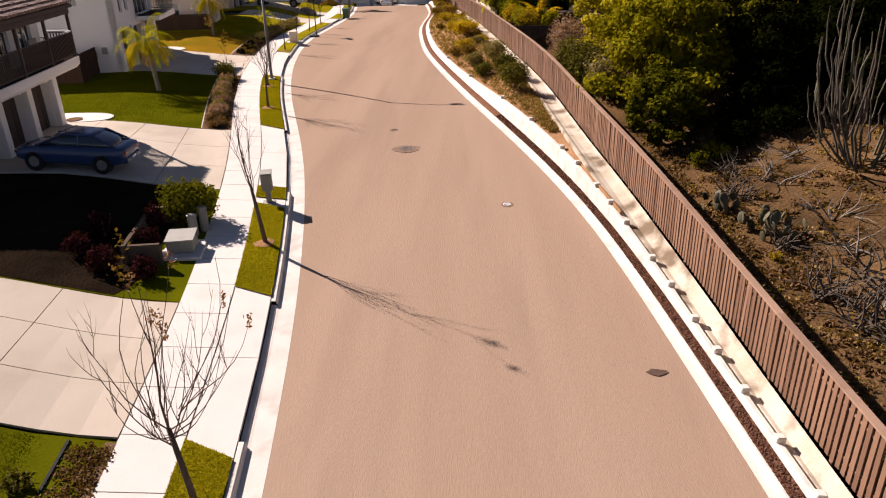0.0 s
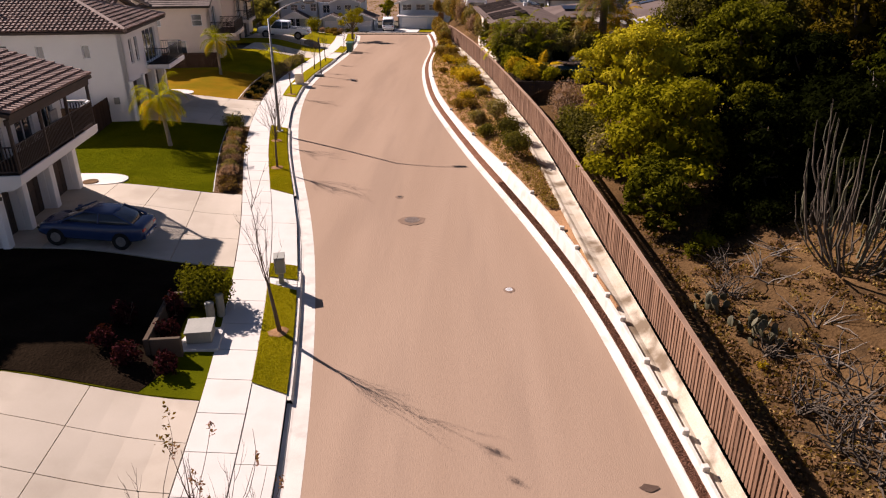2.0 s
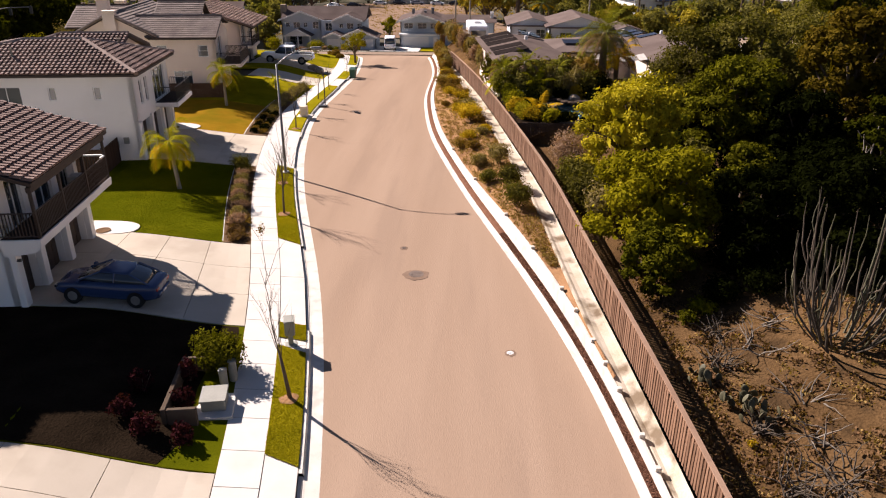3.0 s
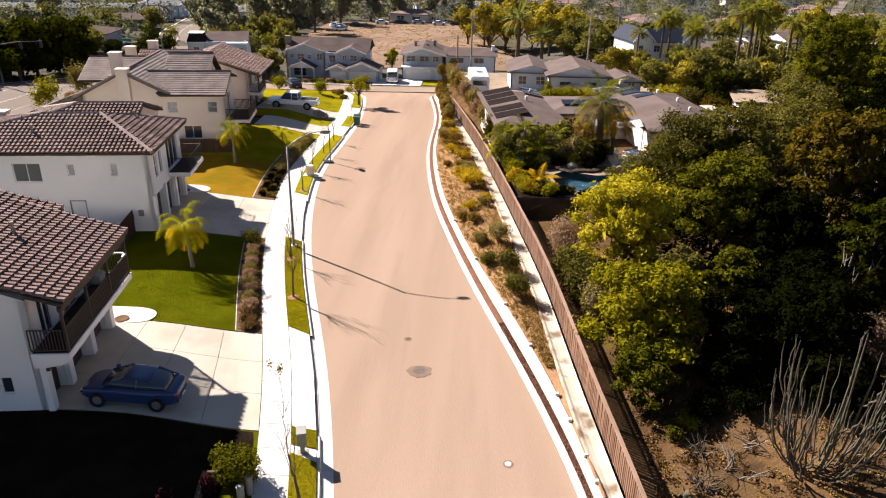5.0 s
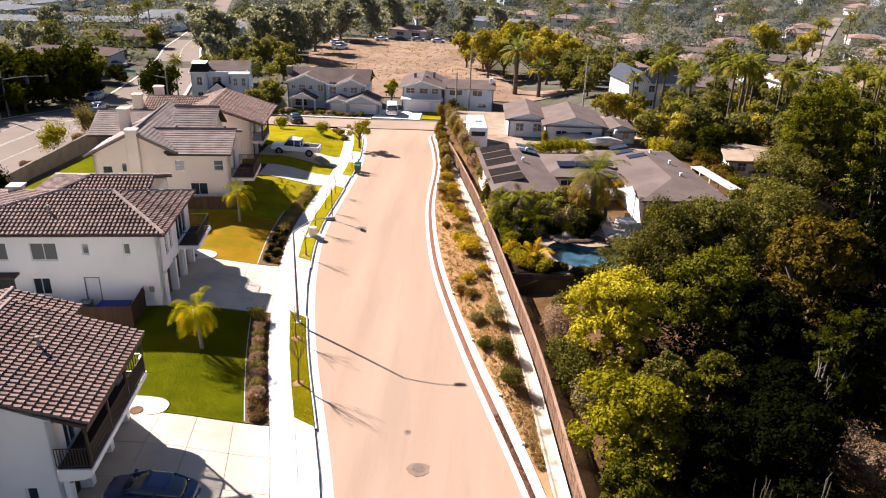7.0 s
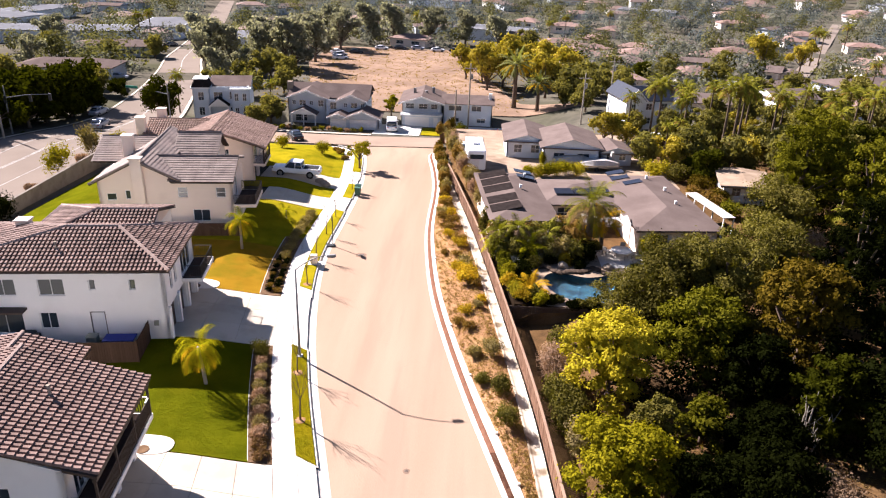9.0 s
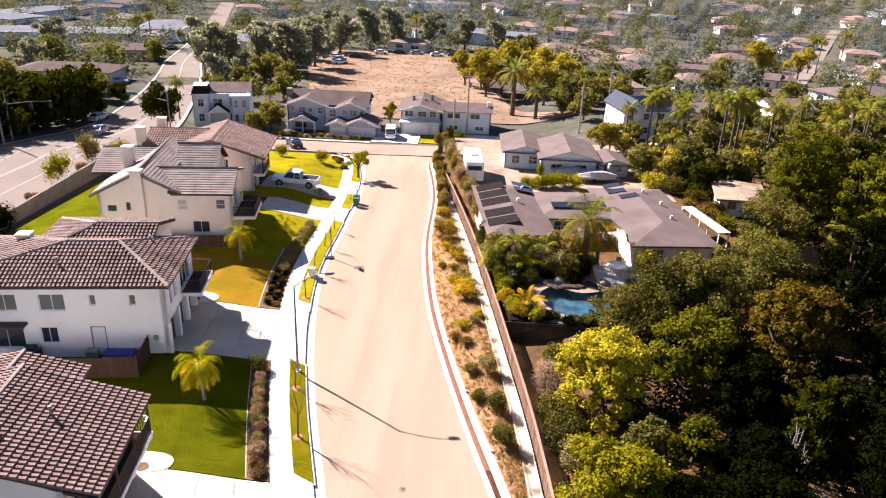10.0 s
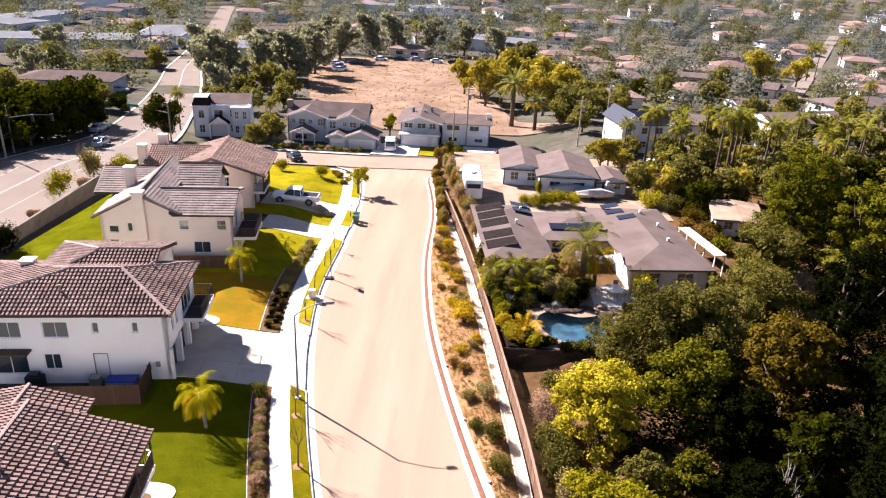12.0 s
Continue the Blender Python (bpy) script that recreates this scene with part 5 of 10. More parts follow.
# ---- the fourth house: tan walls, terracotta tiles ----
def house_four():
    h = thing("house", pose(-24.7, 76.7, 0.35, 0, 0, 6), "two-storey tan stucco house with terracotta tile roof and corner balcony", "house")
    top = 5.0
    bm = bmesh.new()
    ms = wall_run(bm, (-9.0, 0), (0, 0), -0.6, top, 0.25, [(5.6, 6.3, 3.2, 4.4)])
    mf = wall_run(bm, (0, 0), (0, 9), -0.6, top, 0.3, [(0.5, 2.7, 0, 2.3), (3.4, 6.4, 0, 2.3), (0.8, 2.8, 2.8, 4.8), (4.6, 6.2, 2.9, 4.6)])
    wall_run(bm, (0, 9), (-12.5, 9), -0.6, top, 0.25)
    wall_run(bm, (-12.5, 9), (-12.5, 2.5), -0.6, top, 0.25)
    wall_run(bm, (-12.5, 2.5), (-9, 2.5), -0.6, top, 0.25)
    wall_run(bm, (-9, 2.5), (-9, 0), -0.6, top, 0.25)
    gable_wall(bm, -9.0, 0, 0.0, top, top + 1.5, 0.25)
    part("wall", bm, STUCCO_TAN, h)
    window(h, ms, 5.6, 6.3, 3.2, 4.4)
    garage_door(h, mf, 0.5, 2.7, 0, 2.25, WOOD_DARK)
    garage_door(h, mf, 3.4, 6.4, 0, 2.25, WOOD_DARK)
    window(h, mf, 0.8, 2.8, 2.8, 4.8, (1, 0))
    window(h, mf, 4.6, 6.2, 2.9, 4.6)
    z0, zp = top + 0.02, top + 1.65
    right = [(-4.5, -0.5, zp), (1.5, -0.5, z0 - 0.35), (1.5, 9.5, z0 - 0.35), (-4.5, 9.5, zp)]
    left = [(-4.5, -0.5, zp), (-4.5, 9.5, zp), (-9.5, 9.5, z0), (-9.5, -0.5, z0)]
    wing = [(-13.0, 2.0, z0), (-6.0, 2.0, z0), (-6.0, 6.0, z0 + 1.3), (-13.0, 6.0, z0 + 1.3)]
    wing_b = [(-13.0, 6.0, z0 + 1.3), (-6.0, 6.0, z0 + 1.3), (-6.0, 9.6, z0), (-13.0, 9.6, z0)]
    roof(h, [right, left, wing, wing_b], "barrel", TILE_RED, 9, ridges=[(right[0], right[3]), (wing[3], wing[2]), (right[0], right[1]), (left[0], left[3])])
    balcony = part("balcony", boxes((0.0, 1.3, -0.1, 4.0, 2.45, 2.75), bevel=0.02), STUCCO_TAN, h)
    rail(balcony, [(0.05, -0.05, 2.75), (1.25, -0.05, 2.75), (1.25, 3.95, 2.75), (0.05, 3.95, 2.75)], 0.95, 0.14, WOOD_DARK)
    for u in (0.0, 3.9):
        part("post", boxes((1.12, 1.28, u - 0.08, u + 0.08, 2.75, 5.0)), WOOD_DARK, h)
    for x, y in ((-13.2, 3.4), (-12.2, 8.2)):
        part("chimney", boxes((x - 0.5, x + 0.5, y - 0.4, y + 0.4, 2, 7.0), (x - 0.58, x + 0.58, y - 0.48, y + 0.48, 7.0, 7.15), bevel=0.02), STUCCO_TAN, h)
    return h


house_four()
# ---- things along the street ----
def fence():
    """A close-boarded timber fence along the slope."""
    f = thing("fence", pose(x_fence(20), 20, level(20) + rise(20)), "weathered brown timber slat fence along a drain channel", "fence")
    inv = f.matrix_basis.inverted()
    slat = bmesh.new()
    box(slat, -0.012, 0.012, -0.056, 0.056, 0.06, 1.5)
    slat_mesh = mesh_of(slat, "slat")
    post_mesh = mesh_of(boxes((-0.05, 0.05, -0.05, 0.05, -0.1, 1.5), bevel=0.008), "post")
    for me in (slat_mesh, post_mesh):
        me.materials.append(FENCE_WOOD)
    y, i = 1.0, 0
    pitch = 0.175
    far = []
    while y < 84:
        slope = x_fence(y + 0.3) - x_fence(y - 0.3)
        turn = -math.degrees(math.atan2(slope, 0.6))
        m = pose(x_fence(y), y, level(y) + rise(y), 0, random.uniform(-0.8, 0.8), turn + random.uniform(-1.5, 1.5))
        step = pitch * math.cos(math.radians(turn))
        if 5.0 < y < 54:
            ob = new("slat", slat_mesh)
            ob.parent, ob.matrix_basis = f, inv @ m
            # second row, added to close the gaps and make the shadow solid
            ob = new("back_slat", slat_mesh)
            ob.parent, ob.matrix_basis = f, inv @ m @ Matrix.Translation((0.085, pitch / 2, 0))
        else:
            far += [inv @ m, inv @ m @ Matrix.Translation((0.085, pitch / 2, 0))]
        y += step
        i += 1
    bm = bmesh.new()
    for m in far:
        box(bm, -0.012, 0.012, -0.056, 0.056, 0.06, 1.5, m=m)
    tagged(part("slats", bm, FENCE_WOOD, f), kind="stuff")
    y = 1.0
    while y < 84:
        ob = new("post", post_mesh)
        ob.parent, ob.matrix_basis = f, inv @ pose(x_fence(y) + 0.06, y, level(y) + rise(y), 0, 0, 0)
        e = y + 2.4
        bm = bmesh.new()
        for z in (0.35, 1.25):
            a, b = Vector((x_fence(y) + 0.045, y, level(y) + rise(y) + z)), Vector((x_fence(e) + 0.045, e, level(e) + rise(e) + z))
            tube(bm, [inv @ a, inv @ b], 0.04, 4)
        part("rail", bm, FENCE_WOOD, f)
        bm = bmesh.new()
        a, b = Vector((x_fence(y), y, level(y) + rise(y) + 1.53)), Vector((x_fence(e), e, level(e) + rise(e) + 1.53))
        d = (b - a).normalized()
        side = Vector((d.y, -d.x, 0)).normalized() * 0.075
        vs = [bm.verts.new(inv @ (p + s + Vector((0, 0, z)))) for z in (-0.02, 0.025) for p, s in ((a, -side), (a, side), (b, side), (b, -side))]
        for q in ((3, 2, 1, 0), (4, 5, 6, 7), (0, 1, 5, 4), (1, 2, 6, 5), (2, 3, 7, 6), (3, 0, 4, 7)):
            bm.faces.new([vs[k] for k in q])
        part("cap_rail", bm, CAP_WOOD, f)
        y = e
    return f


fence()

# concrete stub posts behind the low wall
stub_mesh = None
for y in (2.9, 4.4, 5.9, 7.4, 8.8, 10.25, 11.6, 12.85, 14.4, 15.75, 17.9, 19.3, 20.65, 22.7, 24.4, 28.3, 32.5, 38.7, 45.5, 58.0):
    bm = bmesh.new()
    box(bm, -0.09, 0.09, -0.09, 0.09, -0.5, 0.12, bevel=0.02)
    x = off(x_right, shoulder(y) - 0.02)(y)
    ob = part("stub_post", bm, KERB)
    ob.matrix_basis = pose(x, y, level(y) + wall_top(y), 0, 0, random.uniform(-8, 8))
    tagged(ob, "short pale concrete stub post behind the low wall", "post", "posts along the low wall")


def street_lamp():
    x, y = -11.38, 40.6
    z = height(x, y)
    lamp = thing("street_lamp", pose(x, y, z), "tall galvanised street lamp with a curved arm over the road", "lamp")
    bm = bmesh.new()
    tube(bm, [(0, 0, 0), (0, 0, 0.25), (0, 0, 6.7)], [0.11, 0.09, 0.055], 10)
    part("pole", bm, STEEL, lamp, smooth=True)
    part("base", boxes((-0.2, 0.2, -0.2, 0.2, -0.05, 0.12), bevel=0.03), CONCRETE, lamp)
    bm = bmesh.new()
    pts = [(2.1 * t, 0.45 * t, 6.65 + 0.95 * (1 - (1 - t) ** 2)) for t in np.linspace(0, 1, 9)]
    tube(bm, pts, [0.045 - 0.015 * i / 8 for i in range(9)], 6)
    part("arm", bm, STEEL, lamp, smooth=True)
    bm = boxes((-0.1, 0.55, -0.14, 0.14, -0.1, 0.06), bevel=0.05)
    bmesh.ops.transform(bm, matrix=pose(2.1, 0.45, 7.6, 0, 0, 12), verts=bm.verts)
    head = part("lamp_head", bm, STEEL, lamp)
    bm = boxes((0.05, 0.45, -0.1, 0.1, -0.14, -0.1), bevel=0.015)
    bmesh.ops.transform(bm, matrix=pose(2.1, 0.45, 7.6, 0, 0, 12), verts=bm.verts)
    part("lens", bm, GLASS_PALE, head)


street_lamp()


def bare_tree(x, y, tall, seed, lean=(0, 0), spread_=0.5, tuft=0, label="young bare street tree with thin upswept branches", fork=0.38, limbs=9, curl=0.14, shoots=0):
    """A leafless sapling: trunk, upswept limbs with twigs, a few last leaves."""
    rng = random.Random(seed)
    t = thing("street_tree", pose(x, y, height(x, y) + 0.05), label, "tree", "young trees in the verge")
    trunk, twigs = bmesh.new(), bmesh.new()
    tips = []
    top = Vector((lean[0] * fork, lean[1] * fork, tall * fork))
    tube(trunk, [(0, 0, -0.1), top * 0.5 + Vector((rng.uniform(-0.04, 0.04), 0, 0)), top], [0.062 * tall / 4, 0.05 * tall / 4, 0.036 * tall / 4], 7)

    def grow(p, d, length, r, depth):
        pts, q = [p], p
        for _ in range(5):
            d = (d + Vector((rng.uniform(-0.16, 0.16), rng.uniform(-0.16, 0.16), curl))).normalized()
            q = q + d * length / 5
            pts.append(q)
        tube(twigs, pts, [r * (1 - 0.16 * k) for k in range(6)], 4, caps=False)
        tips.append(q)
        if depth:
            for k in range(rng.randint(2, 4)):
                at = pts[rng.randint(1, 4)]
                side = Vector((rng.uniform(-1, 1), rng.uniform(-1, 1), rng.uniform(0.1, 0.9))).normalized()
                grow(at, (d * 0.6 + side * 0.7).normalized(), length * rng.uniform(0.35, 0.6), r * 0.5, depth - 1)

    for k in range(limbs):
        a = 2.4 * k + rng.uniform(-0.4, 0.4)
        start = top * rng.uniform(0.8, 1.0)
        out = Vector((math.cos(a) * spread_ + lean[0] * 0.1, math.sin(a) * spread_ + lean[1] * 0.1, 0.75 - 0.5 * (spread_ > 0.8)))
        grow(start, out.normalized(), tall * (1 - fork) * rng.uniform(0.55, 0.9), 0.012 * tall / 4, 2)
    grow(top, Vector((lean[0], lean[1], tall)).normalized(), tall * (1 - fork) * 0.95, 0.02 * tall / 4, 2)
    # long straight shoots that keep a tuft of reddish leaves at the tip
    ends = []
    for k in range(shoots):
        a, f = 2.4 * k + 0.3, 0.35 + 0.65 * rng.random()
        foot = top + Vector((math.cos(a) * 0.3 * f, math.sin(a) * 0.3 * f, 0.15 + 0.2 * rng.random()))
        end = top + Vector((math.cos(a) * 0.9 * f + 0.7, math.sin(a) * 0.7 * f, rng.uniform(1.9, 3.0)))
        pts = [foot]
        for i in range(1, 7):
            q = foot.lerp(end, i / 6)
            bow = 0.28 * math.sin(math.pi * i / 6)
            pts.append(q + Vector((math.cos(a) * bow + rng.uniform(-0.03, 0.03), math.sin(a) * bow, 0)))
        tube(twigs, pts, [0.011, 0.009, 0.008, 0.007, 0.006, 0.005, 0.003], 4, caps=False)
        ends.append(pts[-1])
    part("trunk", trunk, BARK, t, smooth=True)
    part("branchwork", twigs, BARK, t)
    if shoots:
        npr = np.random.default_rng(seed + 1)
        for k, e in enumerate(ends):
            if k % 3 == 2:
                continue
            v = leaves(npr, [(e.x, e.y, e.z, 0.1, 0.1, 0.1), (e.x, e.y, e.z - 0.15, 0.06, 0.06, 0.12)], 26, 0.032, shell=0.1)
            part("leaf_tuft", raw_mesh("leaf_tuft", v, quads_of(v)), LEAF_TUFT, t, "reddish leaf tuft at a branch tip")
    if tuft:
        npr = np.random.default_rng(seed)
        high = sorted(tips, key=lambda p: -p.z)[: max(3, tuft // 12)]
        blobs = [(p.x, p.y, p.z, 0.14, 0.14, 0.24) for p in high]
        v = leaves(npr, blobs, tuft * 5, 0.035, shell=0.1)
        part("foliage", raw_mesh("foliage", v, quads_of(v)), LEAF_BROWN, t)
    return t


bare_tree(-3.95, 6.75, 4.5, 11, (-0.7, 0.3), 1.0, 10, "young bare street tree with a wide fan of branches", 0.44, 11, 0.36, 10)
bare_tree(-5.7, 17.55, 5.0, 12, (-0.57, -0.15), 0.22, 24, "tall thin leaning street tree with a leafy tip", 0.36, 5)
for x, y, tall, s in ((-9.75, 33.5, 4.4, 13), (-11.05, 38.5, 3.6, 14), (-13.3, 51.9, 3.6, 15), (-13.75, 57.8, 3.6, 16), (-13.9, 63.5, 3.4, 17), (-13.8, 68.5, 3.2, 18), (-13.7, 78.6, 3.0, 19)):
    bare_tree(x, y, tall, s, (random.uniform(-0.3, 0.3), 0.1), 0.35)

# soil rings round the saplings
for x, y in ((-5.75, 17.55), (-9.75, 33.5), (-11.05, 38.5), (-13.3, 51.9)):
    bm = bmesh.new()
    ring = [bm.verts.new((0.33 * math.cos(a) * random.uniform(0.85, 1.15), 0.33 * math.sin(a) * random.uniform(0.85, 1.15), 0)) for a in np.linspace(0, 2 * math.pi, 14, endpoint=False)]
    c = bm.verts.new((0, 0, 0.06))
    for i in range(14):
        bm.faces.new((ring[i], ring[(i + 1) % 14], c))
    ob = setting("tree_pit", bm, BANK, "bare soil ring round a sapling", "soil")
    ob.matrix_basis = pose(x, y, height(x, y) + 0.068)


def mailbox():
    x, y = -6.45, 20.85
    m = thing("cluster_mailbox", pose(x, y, height(x, y), 0, 0, 14), "tan metal cluster mailbox on a pedestal beside the kerb", "mailbox")
    part("pedestal", boxes((-0.09, 0.09, -0.09, 0.09, 0, 0.52), (-0.22, 0.22, -0.2, 0.2, 0, 0.05), bevel=0.01), GREEN_BOX, m)
    body = part("cabinet", boxes((-0.18, 0.18, -0.26, 0.26, 0.52, 1.1), bevel=0.03), GREEN_BOX, m)
    part("roof_cap", boxes((-0.2, 0.2, -0.28, 0.28, 1.1, 1.14), bevel=0.015), GREEN_BOX, m)
    for i in range(4):
        for k in range(2):
            part("door", boxes((-0.192, -0.18, -0.24 + 0.245 * k, -0.01 + 0.245 * k, 0.56 + 0.13 * i, 0.67 + 0.13 * i)), STEEL, body)


mailbox()


def utility():
    # transformer, two pedestals and the low garden wall in the shade of the first house
    x, y = -8.05, 17.0
    t = thing("transformer_box", pose(x, y, height(x, y), 0, 0, 10), "pale grey-green pad transformer box with a sloped lid", "utility box")
    part("pad", boxes((-0.62, 0.62, -0.72, 0.62, -0.08, 0.1), bevel=0.02), CONCRETE, t)
    part("cabinet", boxes((-0.38, 0.38, -0.36, 0.4, 0.1, 0.46), bevel=0.02), GREEN_BOX, t)
    bm = bmesh.new()
    prism(bm, [(-0.41, -0.4), (0.41, -0.4), (0.41, 0.43), (-0.41, 0.43)], 0.46, lambda a, b: 0.52 + 0.06 * (b + 0.44))
    part("lid", bm, GREEN_BOX, t)
    for x, y, h in ((-8.1, 18.1, 0.75), (-7.9, 18.5, 0.85)):
        p = thing("telecom_pedestal", pose(x, y, height(x, y), 0, 0, 8), "pale plastic telecom pedestal with a domed cap", "utility box", "pedestals by the wall")
        bm = bmesh.new()
        tube(bm, [(0, 0, 0), (0, 0, h - 0.08)], 0.14, 10)
        part("body", bm, GREEN_BOX, p, smooth=False)
        bm = bmesh.new()
        tube(bm, [(0, 0, h - 0.08), (0, 0, h - 0.03), (0, 0, h)], [0.155, 0.15, 0.1], 10)
        part("cap", bm, GREEN_BOX, p)
    z = height(-9, 17.2)
    w = thing("garden_wall", pose(-9.45, 17.3, z, 0, 0, 8), "low U-shaped stucco garden wall round utility boxes", "wall")
    part("back_panel", boxes((-0.08, 0.08, -1.5, 1.6, -0.2, 0.62), bevel=0.02), SHADED_WALL, w)
    part("end_panel", boxes((0.1, 1.0, -1.5, -1.34, -0.2, 0.6), bevel=0.02), SHADED_WALL, w)
    part("end_panel", boxes((0.1, 1.0, 1.44, 1.6, -0.2, 0.62), bevel=0.02), SHADED_WALL, w)


utility()

# road ironwork, stains
for x, y, r, mat_, label in ((-2.2, 27.05, 0.34, IRON, "round cast-iron manhole cover in the road"), (1.75, 20.85, 0.13, PLATE, "small pale valve cover in the road"), (-9.75, 58.9, 0.3, IRON, "dark iron cover in the road"), (-3.0, 29.8, 0.12, IRON, "small dark valve cover in the road")):
    bm = bmesh.new()
    tube(bm, [(0, 0, -0.03), (0, 0, 0.008)], r, 20)
    for k in range(5):
        box(bm, -r * 0.7, r * 0.7, -r * 0.7 + k * r * 0.3, -r * 0.62 + k * r * 0.3, 0.008, 0.014)
    ob = part("manhole_cover", bm, mat_)
    ob.matrix_basis = pose(x, y, height(x, y) + 0.004)
    tagged(ob, label, "manhole cover")
    bm = bmesh.new()
    n = 26
    inner = [bm.verts.new((r * 1.02 * math.cos(a), r * 1.02 * math.sin(a), 0.005)) for a in np.linspace(0, 2 * math.pi, n, endpoint=False)]
    outer = [bm.verts.new((r * 1.75 * math.cos(a) * random.uniform(0.9, 1.1), r * 1.75 * math.sin(a) * random.uniform(0.9, 1.1), -0.002)) for a in np.linspace(0, 2 * math.pi, n, endpoint=False)]
    for i in range(n):
        bm.faces.new((inner[i], outer[i], outer[(i + 1) % n], inner[(i + 1) % n]))
    ob = setting("asphalt_collar", bm, COLLAR, "darker asphalt collar round a road cover", "road")
    ob.matrix_basis = pose(x, y, height(x, y) + 0.005)
bm = bmesh.new()
ring = [bm.verts.new((0.22 * math.cos(a) * random.uniform(0.7, 1.2), 0.13 * math.sin(a) * random.uniform(0.7, 1.2), 0)) for a in np.linspace(0, 2 * math.pi, 12, endpoint=False)]
bm.faces.new(ring)
ob = setting("road_patch", bm, DARK_PATCH, "small dark patch in the asphalt", "road")
ob.matrix_basis = pose(4.65, 11.35, height(4.65, 11.35) + 0.012)


def wheel(parent, x, y, r=0.33, w=0.21):
    bm = bmesh.new()
    s = -1 if y < 0 else 1
    tube(bm, [(x, y - s * w / 2, r), (x, y - s * w * 0.4, r), (x, y + s * w * 0.4, r), (x, y + s * w / 2, r)], [r * 0.93, r, r, r * 0.93], 18)
    t = part("wheel", bm, RUBBER, parent)
    bm = bmesh.new()
    tube(bm, [(x, y + s * w * 0.45, r), (x, y + s * (w / 2 + 0.01), r)], [r * 0.68, r * 0.62], 14)
    for k in range(5):
        a = 2 * math.pi * k / 5
        tube(bm, [(x, y + s * (w / 2 + 0.015), r), (x + 0.6 * r * math.cos(a), y + s * (w / 2 + 0.015), r + 0.6 * r * math.sin(a))], 0.03, 4)
    part("rim", bm, STEEL, t)


def loft(bm, rings, close=True):
    vs = [[bm.verts.new(p) for p in r] for r in rings]
    for u, v in zip(vs, vs[1:]):
        for k in range(len(u)):
            j = (k + 1) % len(u)
            bm.faces.new((u[k], u[j], v[j], v[k]))
    if close:
        bm.faces.new(vs[0][::-1]), bm.faces.new(vs[-1])
    bmesh.ops.recalc_face_normals(bm, faces=bm.faces)


